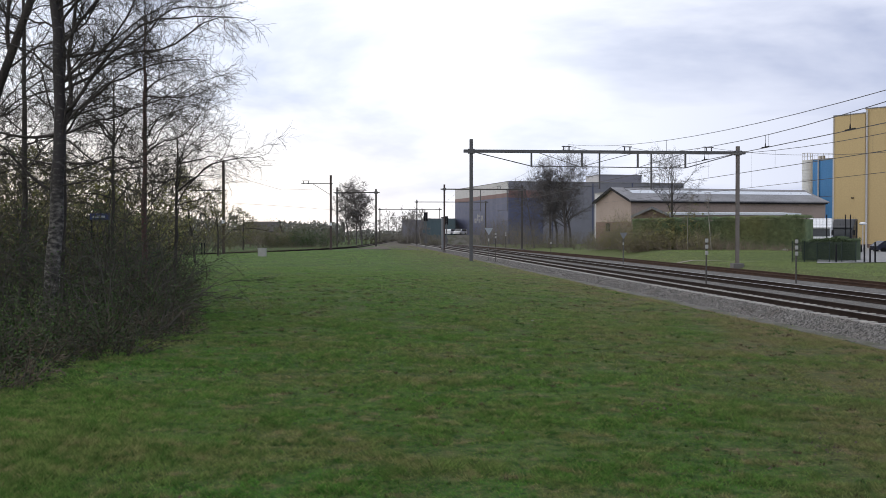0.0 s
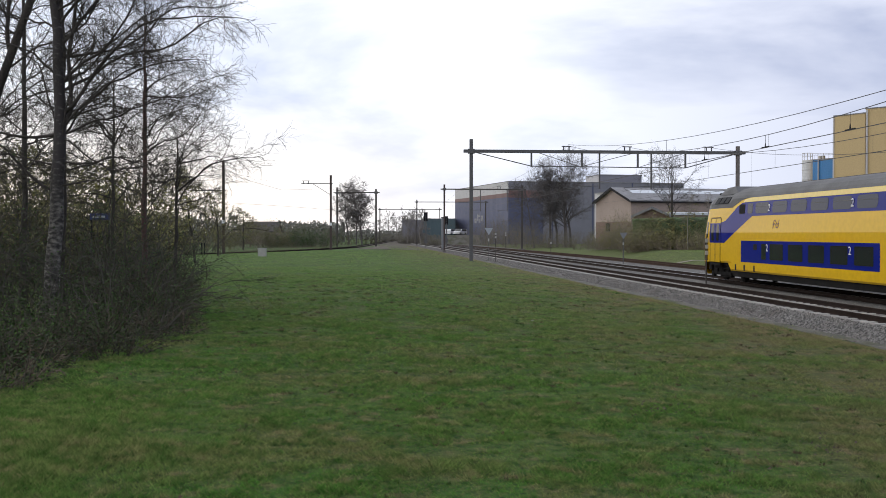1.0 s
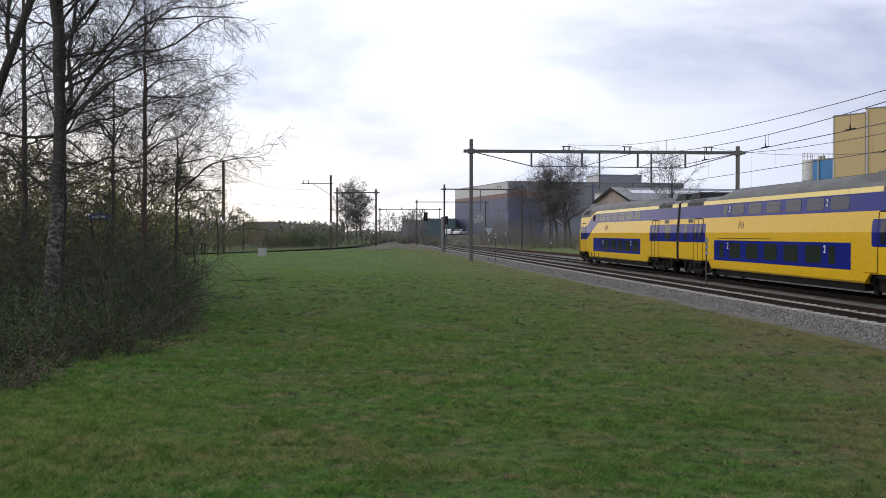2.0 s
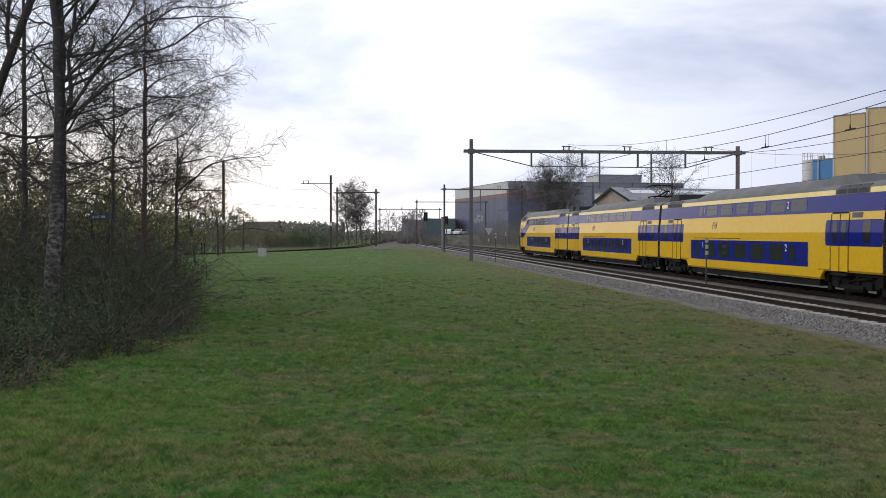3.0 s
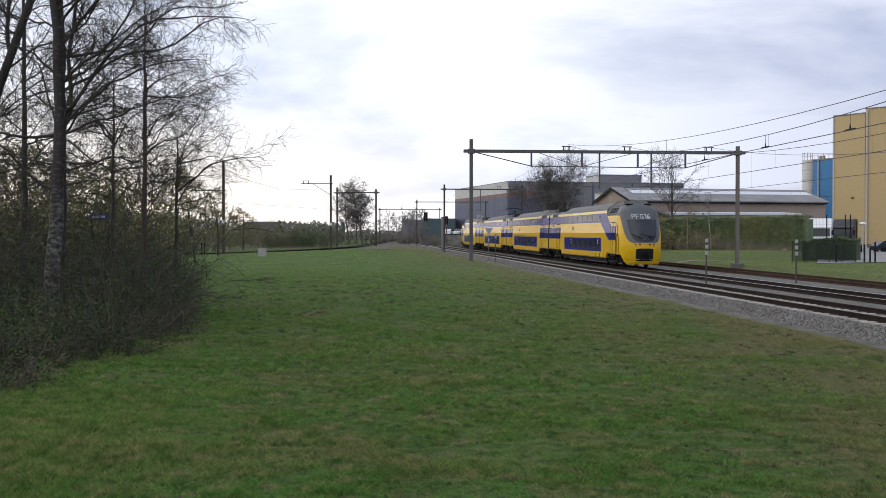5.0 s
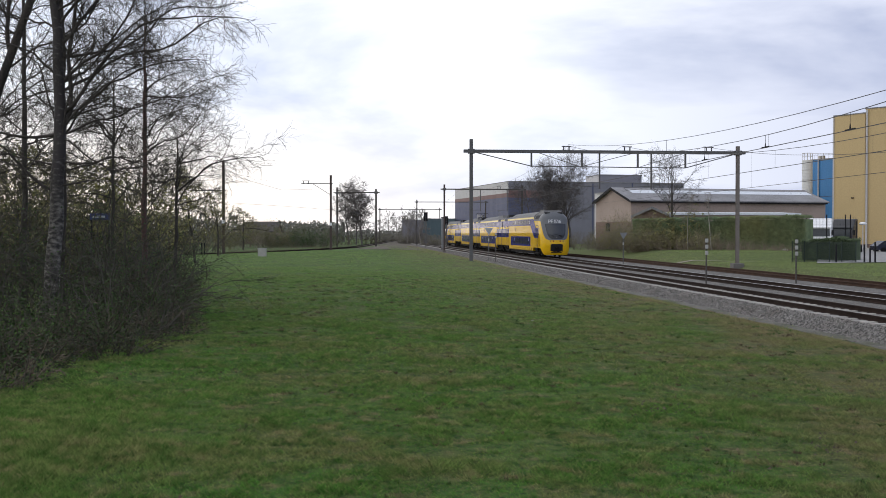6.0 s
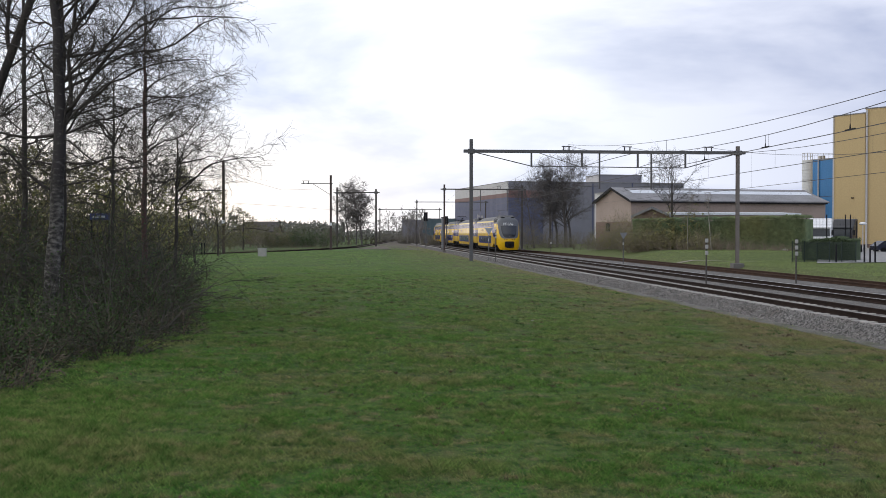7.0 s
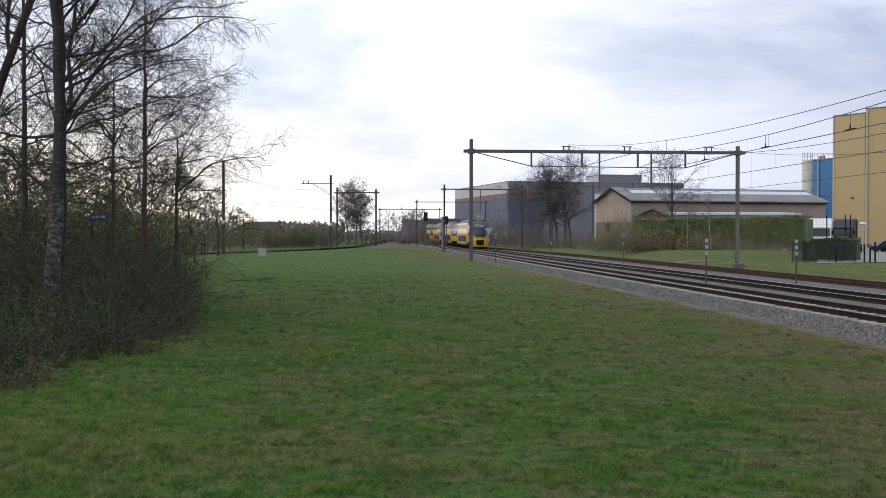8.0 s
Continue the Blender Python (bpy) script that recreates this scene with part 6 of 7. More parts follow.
def birch_bark():
    m = material("birch_bark", (0.30, 0.29, 0.27), 0.8, 0, 0.2, 2.0, 0.01, 20, col2=(0.05, 0.045, 0.04))
    n, l = m.node_tree.nodes, m.node_tree.links
    tc = n.new("ShaderNodeTexCoord")
    mp = n.new("ShaderNodeMapping")
    mp.inputs["Scale"].default_value = (5.0, 5.0, 9.0)
    nz = n.new("ShaderNodeTexNoise")
    nz.inputs["Scale"].default_value, nz.inputs["Detail"].default_value = 1.6, 4
    cr = n.new("ShaderNodeValToRGB")
    cr.color_ramp.elements[0].position, cr.color_ramp.elements[0].color = 0.55, (0.038, 0.032, 0.03, 1)
    cr.color_ramp.elements[1].position, cr.color_ramp.elements[1].color = 0.80, (0.15, 0.14, 0.13, 1)
    l.new(tc.outputs["Object"], mp.inputs["Vector"])
    l.new(mp.outputs["Vector"], nz.inputs["Vector"])
    l.new(nz.outputs["Fac"], cr.inputs["Fac"])
    sep = n.new("ShaderNodeSeparateXYZ")                # the white bark is old and thick low down, thin and dark above
    l.new(tc.outputs["Object"], sep.inputs["Vector"])
    old = n.new("ShaderNodeMapRange")
    old.inputs["From Min"].default_value, old.inputs["From Max"].default_value = 3.1, 2.0
    l.new(sep.outputs["Z"], old.inputs["Value"])
    white = n.new("ShaderNodeValToRGB")
    white.color_ramp.elements[0].position, white.color_ramp.elements[0].color = 0.40, (0.030, 0.026, 0.023, 1)
    white.color_ramp.elements[1].position, white.color_ramp.elements[1].color = 0.70, (0.235, 0.218, 0.19, 1)
    l.new(nz.outputs["Fac"], white.inputs["Fac"])
    both = n.new("ShaderNodeMixRGB")
    l.new(old.outputs["Result"], both.inputs[0])
    l.new(cr.outputs["Color"], both.inputs[1])
    l.new(white.outputs["Color"], both.inputs[2])
    l.new(both.outputs["Color"], n["Principled BSDF"].inputs["Base Color"])
    return m


M["birch"] = birch_bark()
M["red_bark"] = material("reddish_bark", (0.11, 0.06, 0.05), 0.85, 0, 0.25, 2.0, 0.01, 25)
# birches at the edge of the field
BOUGH_N = 12


def birch(loc, height, seed, label, trunk_r, lean, sway, boughs, extra, bark=None, dense=1.0, twig_r=0.0022, top_r=0.02, taper=0.7):
    """A weeping birch: trunk, main boughs given by (height, bearing, slope, length, bend, thickness), side shoots and hanging twigs.
    extra: how many smaller boughs besides, with the range of their heights, bearings and lengths."""
    rnd = random.Random(seed)
    t = thing("birch_tree", pose(*loc), label, "tree", "birches")
    wood, limbs, tw = Soup(), Soup(), Soup()
    n = 18
    tp = [Vector((lean[0] * height * (i / n) ** lean[2] + sway * math.sin(math.pi * (height * i / n) / 8.4) + rnd.gauss(0, 0.012), lean[1] * height * i / n + rnd.gauss(0, 0.012), -0.2 + height * i / n)) for i in range(n + 1)]
    tr = [top_r + (trunk_r - top_r) * (1 - i / n) ** taper for i in range(n + 1)]
    tr[0] *= 1.3
    wood.tube(tp, tr, 10)
    rows = list(boughs)
    for k in range(extra[0]):
        rows.append((rnd.uniform(*extra[1]), rnd.uniform(*extra[2]), rnd.uniform(8, 58), rnd.uniform(*extra[3]), rnd.uniform(-55, 5), rnd.uniform(0.014, 0.026)))
    for z, az, el, length, bend, r in rows:
        k = min(n - 0.01, (z + 0.2) / height * n)
        p = tp[int(k)].lerp(tp[int(k) + 1], k - int(k))
        az, el0 = radians(az), radians(el)
        lp, lr = [p.copy()], [r]
        wob = 0.0
        for i in range(BOUGH_N):
            f = (i + 1) / BOUGH_N
            az += rnd.gauss(0, 0.13)
            wob += rnd.gauss(0, 0.19) - wob * 0.35
            e = el0 + radians(bend) * f ** 2.6 + wob
            p = p + Vector((math.cos(az) * math.cos(e), math.sin(az) * math.cos(e), math.sin(e))) * (length / BOUGH_N)
            lp.append(p.copy())
            lr.append(0.004 + (r - 0.004) * (1 - f) ** 0.85)
        limbs.tube(lp, lr, 6)
        for q in range(int(length * 6.5 * dense)):
            g = (0.14 + 0.86 * rnd.random()) * (BOUGH_N - 0.02)
            j = int(g)
            ax = (lp[j + 1] - lp[j]).normalized()
            fall = g / BOUGH_N
            d = spread_from(ax, rnd.uniform(0.45, 1.15), rnd)
            sp, sr = limb(lp[j].lerp(lp[j + 1], g - j), d, rnd.uniform(0.4, 1.15) * (1.15 - 0.5 * fall), max(0.0055, lr[j] * 0.5), 0.0034, 5, 0.24, 0.015, rnd)
            limbs.tube(sp, sr, 3)
            for w in range(7):
                h = 0.2 + 0.8 * rnd.random()
                j2 = min(4, int(h * 5))
                qp, qr = limb(sp[j2].lerp(sp[j2 + 1], h * 5 - j2), spread_from((sp[j2 + 1] - sp[j2]).normalized(), rnd.uniform(0.4, 1.15), rnd), rnd.uniform(0.18, 0.52), twig_r * 1.15, twig_r * 0.8, 3, 0.18, -0.035, rnd)
                tw.ribbon(qp, qr, rnd)
                for x in range(3):
                    fp, fr = limb(qp[x].lerp(qp[x + 1], rnd.random()), spread_from((qp[x + 1] - qp[x]).normalized(), rnd.uniform(0.4, 0.9), rnd), rnd.uniform(0.1, 0.3), twig_r * 0.85, twig_r * 0.65, 2, 0.18, -0.05, rnd)
                    tw.ribbon(fp, fr, rnd)
    wood.mesh("trunk", bark or M["bark"], t, smooth=True)
    tagged(limbs.mesh("branchwork", M["bark"], t, smooth=True), kind="stuff")
    tagged(tw.mesh("crown", M["twig"], t), kind="stuff")
    return t


birch(on_ground(-7.88, 20.8), 13.5, 11, "tall bare birch with a patched white trunk", 0.165, (0.004, 0.0, 1.0), 0.24,
      [(3.75, 2, 79, 6.5, 4, 0.050), (4.75, 8, 58, 4.0, -14, 0.034), (4.15, -8, 38, 4.3, -44, 0.040), (3.8, 6, 48, 3.6, -62, 0.032),
       (3.75, 20, 27, 3.0, 8, 0.024), (3.7, -15, -8, 2.6, 16, 0.022), (3.2, 10, 26, 2.2, -62, 0.020), (2.75, -20, 6, 1.7, -34, 0.018),
       (3.8, 176, -3, 2.9, 6, 0.036), (4.9, 200, 30, 2.6, -30, 0.026), (5.8, 165, 36, 2.6, -40, 0.026), (3.2, 172, 12, 2.2, -30, 0.022), (6.8, 185, 40, 2.6, -40, 0.024), (3.85, 170, 58, 2.6, 22, 0.024), (2.5, 185, 56, 2.4, 8, 0.036),
       (5.3, 15, 34, 3.9, -40, 0.030), (5.9, -12, 38, 4.1, -55, 0.032), (6.3, 30, 30, 3.7, -40, 0.028), (6.9, 4, 30, 4.0, -70, 0.030), (7.8, -8, 24, 4.0, -80, 0.030), (8.6, 8, 20, 3.8, -85, 0.028), (5.5, 3, 46, 4.1, -34, 0.034), (6.5, -6, 40, 4.0, -40, 0.032), (4.6, 14, 40, 4.4, -30, 0.032)],
      (8, (3.6, 7.0), (-75, 75), (1.8, 3.0)), M["birch"], dense=0.88, top_r=0.03, taper=1.25)
birch(on_ground(-10.3, 21.6), 11.5, 23, "dark bare birch leaning out of the thicket", 0.125, (0.35, -0.01, 1.5), 0.02,
      [(5.5, 175, 62, 3.4, 10, 0.050), (5.0, 168, 46, 2.8, -20, 0.030), (5.2, 5, 35, 2.6, -40, 0.026), (6.6, 0, 60, 3.0, -30, 0.028), (4.2, 20, 20, 2.2, -30, 0.020), (3.4, 160, 30, 2.2, -30, 0.022)],
      (15, (2.2, 9.0), (-100, 200), (1.4, 2.8)), dense=1.0)
birch(on_ground(-8.62, 23.4), 12.0, 17, "bare birch with wide crooked boughs", 0.10, (0.006, 0.0, 1.0), 0.10,
      [(4.0, 10, 42, 3.4, -50, 0.028), (5.2, -10, 40, 3.6, -50, 0.028), (6.2, 12, 34, 3.8, -60, 0.028), (7.2, 5, 28, 3.8, -70, 0.028), (4.6, 170, 30, 2.6, -30, 0.026)],
      (5, (3.2, 7.0), (-80, 80), (2.0, 3.2)), dense=0.68)
birch(on_ground(-7.17, 25.0), 7.2, 31, "slender reddish birch with drooping twigs", 0.075, (0.004, 0.0, 1.0), 0.03,
      [(3.6, 0, 52, 2.6, -6, 0.020), (2.7, 10, 40, 1.5, -30, 0.016), (4.3, -14, 44, 2.4, -45, 0.018), (4.9, 8, 38, 2.3, -50, 0.017), (4.0, 170, 50, 1.8, -40, 0.016)],
      (9, (2.8, 6.6), (-80, 80), (1.2, 2.2)), bark=M["red_bark"], top_r=0.010, dense=0.75)
birch(on_ground(-6.5, 25.2), 4.4, 37, "low crooked birch with boughs reaching over the field", 0.055, (0.01, 0.0, 1.0), 0.06,
      [(2.5, 6, 52, 2.0, -30, 0.020), (2.8, -4, 44, 2.7, -26, 0.023), (2.5, -14, 26, 1.7, -14, 0.015), (2.4, 5, 8, 1.4, -34, 0.014), (3.0, 165, 58, 1.8, -20, 0.015), (3.2, 70, 60, 1.7, -20, 0.015), (3.4, -40, 56, 1.8, -20, 0.015)],
      (4, (2.2, 4.0), (-90, 90), (0.9, 1.6)), top_r=0.010, dense=0.7)
birch(on_ground(at(38, 26.5), 26.5), 10.5, 53, "bare birch standing back in the thicket", 0.085, (0.01, 0.0, 1.0), 0.05,
      [(3.4, 20, 45, 2.6, -40, 0.022), (4.4, 160, 45, 2.6, -40, 0.022), (5.4, -20, 45, 2.4, -40, 0.022)],
      (14, (2.6, 9.0), (-180, 180), (1.4, 2.6)), top_r=0.012, dense=0.8, twig_r=0.0026)
birch(on_ground(at(196, 28.5), 28.5), 6.4, 59, "young bare birch standing back in the thicket", 0.06, (0.01, 0.0, 1.0), 0.04,
      [(2.6, 20, 40, 2.2, -40, 0.018), (3.2, -15, 35, 2.4, -40, 0.018), (3.4, 165, 45, 2.0, -40, 0.018)],
      (16, (2.4, 5.8), (-180, 180), (1.2, 2.2)), top_r=0.010, dense=0.9, twig_r=0.0028)
bare_tree("birch_tree", on_ground(-9.2, 32.0), 8.0, 41, "slender bare birch inside the thicket", 0.07, (0.04, 0.0), limbs=20, subs=8, twigs=6, fine=3, first=0.25, reach=0.5, droop=-0.08, twig_r=0.0045, up_angle=0.9, group="birches", rise=0.02)
bare_tree("birch_tree", on_ground(-12.8, 28.0), 10.0, 47, "bare birch behind the thicket", 0.11, (0.0, 0.0), limbs=20, subs=8, twigs=6, fine=2, first=0.2, reach=0.45, droop=-0.08, twig_r=0.005, up_angle=0.85, group="birches", rise=0.03)
# thicket
TH = [(-6.2, 13.6, 2.4, 0.9), (-7.9, 15.5, 3.0, 1.1), (-6.0, 16.2, 2.4, 1.2), (-7.1, 18.0, 3.0, 1.0), (-5.9, 19.8, 2.6, 1.5), (-7.2, 21.5, 3.2, 3.0), (-6.9, 23.2, 2.6, 1.5),
      (-7.8, 24.8, 3.0, 2.6), (-7.6, 26.6, 2.6, 1.2), (-9.2, 19.0, 3.2, 2.8), (-9.4, 23.0, 3.4, 3.2), (-8.7, 29.0, 3.4, 2.3), (-10.4, 27.0, 3.6, 3.2), (-10.5, 17.0, 3.0, 2.6), (-10.2, 34.0, 3.4, 2.0), (-12.0, 22.0, 3.6, 3.0)]
for i, (x, y, w, h) in enumerate(TH):
    shrub(on_ground(x, y), w, h, 100 + i, "tangled leafless bramble and shoots at the field edge", stems=44, twigs=9, leaves=(6, 9, 7)[i % 3], leaf_size=0.032, arch=-0.05, stem_r=0.010, mat=M["twig"] if i % 2 else M["bramble"], leaf_mat=M["bramble_leaf"] if i < 4 else M["leaf"])
# low bramble skirt along the grass
for i, (x, y) in enumerate([(-5.5, 12.4), (-5.8, 14.2), (-5.2, 15.6), (-5.5, 17.4), (-5.2, 19.2), (-5.9, 21.0), (-6.2, 22.8), (-6.8, 24.6), (-7.2, 26.4), (-6.6, 12.6)]):
    shrub(on_ground(x, y), 1.8, 0.7, 300 + i, "low bramble with dull leaves creeping into the grass", stems=46, twigs=9, leaves=3, leaf_size=0.030, arch=-0.14, group="bramble skirt", fine=2, mat=M["dry_stalk"] if i % 4 == 0 else M["bramble"], leaf_mat=M["skirt_leaf"])
# longer pale shoots hanging out over the grass
for i, (x, y, h) in enumerate([(-5.7, 20.5, 2.0), (-6.4, 24.0, 1.8), (-5.6, 18.0, 1.9), (-7.2, 27.0, 1.5)]):
    shrub(on_ground(x, y), 1.6, h, 340 + i, "long arching bramble shoots leaning out over the grass", stems=16, twigs=7, leaves=0, arch=-0.11, group="bramble shoots", fine=2, stem_r=0.011, mat=M["twig"])

# trees behind the thicket, with first leaves
for i, (px, y, h, lv) in enumerate([(20, 60, 6.6, 2), (95, 66, 7.0, 2), (160, 58, 5.6, 3), (215, 72, 5.6, 2), (300, 70, 6.6, 4), (345, 66, 5.6, 5), (385, 92, 5.6, 5), (430, 128, 5.0, 4)]):
    bare_tree("field_tree", on_ground(at(px, y), y), h, 60 + i, "small tree with first yellow-green leaves", 0.09, limbs=20, subs=7, twigs=6, fine=1, first=0.1, reach=0.6, droop=-0.02, twig_r=0.008, leaves=lv + 1 if i < 4 else lv - 1, leaf_size=0.12 if i < 4 else 0.085, group="field trees", up_angle=0.95, rise=0.0, twig_mat=M["scrub_twig"], wood_mat=M["scrub_twig"])
# dense growth that closes the view behind the thicket
for i, (px, y, w, h) in enumerate([(-20, 40, 6, 5.0), (30, 42, 6, 5.2), (80, 39, 5, 4.8), (125, 40, 5, 4.6), (165, 43, 5, 4.2), (205, 44, 3.6, 3.4), (258, 48, 3.0, 3.0)]):
    shrub(on_ground(at(px, y), y), w, h, 700 + i, "tall dense scrub behind the birches", stems=44, twigs=10, leaves=6, leaf_size=0.13, stem_r=0.016, group="tall scrub", fine=2, leaf_mat=M["olive"] if i < 3 else M["spring_leaf"], mat=M["scrub_twig"])
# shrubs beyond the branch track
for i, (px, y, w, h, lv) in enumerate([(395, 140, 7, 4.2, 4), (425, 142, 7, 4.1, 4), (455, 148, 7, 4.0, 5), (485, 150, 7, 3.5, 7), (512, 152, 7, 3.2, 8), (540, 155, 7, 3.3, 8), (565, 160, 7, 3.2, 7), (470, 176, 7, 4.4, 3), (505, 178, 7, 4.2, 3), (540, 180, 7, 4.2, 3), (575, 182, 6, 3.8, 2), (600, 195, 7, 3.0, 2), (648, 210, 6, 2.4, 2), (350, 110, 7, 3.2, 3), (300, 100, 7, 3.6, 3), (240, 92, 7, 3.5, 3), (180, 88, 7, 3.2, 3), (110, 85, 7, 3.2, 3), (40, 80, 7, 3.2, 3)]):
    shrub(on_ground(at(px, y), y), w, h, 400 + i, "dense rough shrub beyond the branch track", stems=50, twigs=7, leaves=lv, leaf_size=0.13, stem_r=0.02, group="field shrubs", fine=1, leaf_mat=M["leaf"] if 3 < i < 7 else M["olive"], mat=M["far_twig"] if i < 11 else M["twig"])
# withered grass along the far side of the branch track
for i, (px, y) in enumerate([(404, 110), (428, 114), (452, 119), (476, 125), (500, 131), (524, 138), (548, 146), (572, 156), (600, 172)]):
    shrub(on_ground(at(px, y), y), 8.0, 0.75, 800 + i, "withered tall grass beside the branch track", stems=90, twigs=3, leaves=0, stem_r=0.012, group="withered grass", fine=0, mat=M["dry_stalk"], arch=-0.06, name="dry_grass")
# bushy tree by the branch track
for dx, h, sd in ((-0.9, 10.6, 81), (0.5, 12.0, 82), (1.6, 10.2, 83)):
    bare_tree("tall_bush", on_ground(at(626, 205) + dx, 205), h, sd, "tall many-stemmed bare tree beside the branch track", 0.16, limbs=28, subs=9, twigs=7, fine=3, first=0.14, reach=0.40, droop=0.0, twig_r=0.013, group="tall bushes", up_angle=0.6, rise=0.03, round_top=True, twig_mat=M["hall_twig"], wood_mat=M["hall_twig"], bark=M["hall_twig"])
# shrubs at the end of the line, coloured pale in place of haze
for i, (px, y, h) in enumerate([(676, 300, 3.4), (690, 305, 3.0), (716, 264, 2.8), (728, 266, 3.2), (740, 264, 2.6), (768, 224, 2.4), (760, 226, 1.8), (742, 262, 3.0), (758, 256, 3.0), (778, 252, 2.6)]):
    shrub(on_ground(at(px, y), y), 4.0, h, 640 + i, "leafless shrub at the end of the line, paled as by haze", stems=56, twigs=9, leaves=1, leaf_size=0.15, stem_r=0.04, group="end shrubs", fine=1, mat=M["haze_twig"], leaf_mat=M["olive"])
# bare trees at the far end of the line, their twig colour paled to suggest haze
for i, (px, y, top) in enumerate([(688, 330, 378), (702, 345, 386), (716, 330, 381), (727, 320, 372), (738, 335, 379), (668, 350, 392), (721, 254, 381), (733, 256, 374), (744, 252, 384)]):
    bare_tree("far_tree", (at(px, y), y, -0.4), up(top, y) + 0.4, 160 + i, "bare tree at the end of the line, paled as by haze", 0.2, limbs=16, subs=6, twigs=4, fine=1, first=0.1, reach=0.5, droop=0.0, twig_r=0.03, group="far bare trees", up_angle=0.8, rise=0.02, wood_mat=M["haze_twig"], twig_mat=M["haze_twig"], bark=M["haze_twig"], round_top=True)
# industrial side
bare_tree("bare_tree", on_ground(at(1001, 176), 176), 14.2, 91, "large bare round-crowned tree before the hall", 0.36, limbs=38, subs=11, twigs=8, fine=4, first=0.24, reach=0.56, droop=0.0, twig_r=0.008, group="lineside trees", up_angle=0.85, rise=0.02, round_top=True, twig_mat=M["hall_twig"], wood_mat=M["hall_twig"], bark=M["hall_twig"])
for i, (px, y, h) in enumerate([(972, 178, 11.5), (986, 181, 12.5), (1010, 180, 11.0)]):
    bare_tree("bare_tree", on_ground(at(px, y), y), h, 190 + i, "bare tree in the row before the hall", 0.26, limbs=22, subs=8, twigs=6, fine=3, first=0.3, reach=0.42, droop=0.0, twig_r=0.012, group="lineside trees", up_angle=0.7, rise=0.03, round_top=True, twig_mat=M["hall_twig"], wood_mat=M["hall_twig"], bark=M["hall_twig"])
bare_tree("bare_tree", on_ground(at(945, 172), 172), 10.5, 92, "bare tree beside a larger one", 0.2, limbs=24, subs=8, twigs=6, fine=3, first=0.2, reach=0.46, droop=0.0, twig_r=0.012, group="lineside trees", up_angle=0.75, rise=0.02, round_top=True, twig_mat=M["hall_twig"], wood_mat=M["hall_twig"], bark=M["hall_twig"])
bare_tree("bare_tree", on_ground(at(1187, 118), 118), 10.4, 93, "bare tree rising behind the hedge", 0.2, limbs=24, subs=8, twigs=6, fine=3, first=0.34, reach=0.46, droop=0.0, twig_r=0.006, group="lineside trees", up_angle=0.75, rise=0.02, round_top=True)
for i, (px, y, h) in enumerate([(1217, 109, 6.2), (1259, 107, 6.3)]):
    bare_tree("young_birch", on_ground(at(px, y), y), h, 95 + i, "slender young birch in front of the hedge", 0.055, limbs=14, subs=4, twigs=3, fine=1, first=0.45, reach=0.22, twig_r=0.005, bark=M["pale_bark"], wood_mat=M["far_twig"], twig_mat=M["far_twig"], group="young birches")
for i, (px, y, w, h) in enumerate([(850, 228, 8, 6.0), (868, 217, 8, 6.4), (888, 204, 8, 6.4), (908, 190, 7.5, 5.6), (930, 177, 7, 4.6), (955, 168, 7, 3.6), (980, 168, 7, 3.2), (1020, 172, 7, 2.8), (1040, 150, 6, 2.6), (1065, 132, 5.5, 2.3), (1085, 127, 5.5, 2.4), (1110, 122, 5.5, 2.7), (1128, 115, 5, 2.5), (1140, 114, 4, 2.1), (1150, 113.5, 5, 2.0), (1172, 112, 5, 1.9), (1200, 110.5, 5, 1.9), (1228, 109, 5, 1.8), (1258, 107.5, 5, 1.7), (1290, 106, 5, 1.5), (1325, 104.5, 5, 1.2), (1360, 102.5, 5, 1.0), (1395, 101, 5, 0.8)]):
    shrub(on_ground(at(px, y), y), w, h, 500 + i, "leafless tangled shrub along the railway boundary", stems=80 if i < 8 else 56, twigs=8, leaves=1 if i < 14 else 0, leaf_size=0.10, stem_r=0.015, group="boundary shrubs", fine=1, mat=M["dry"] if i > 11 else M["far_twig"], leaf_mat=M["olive"])


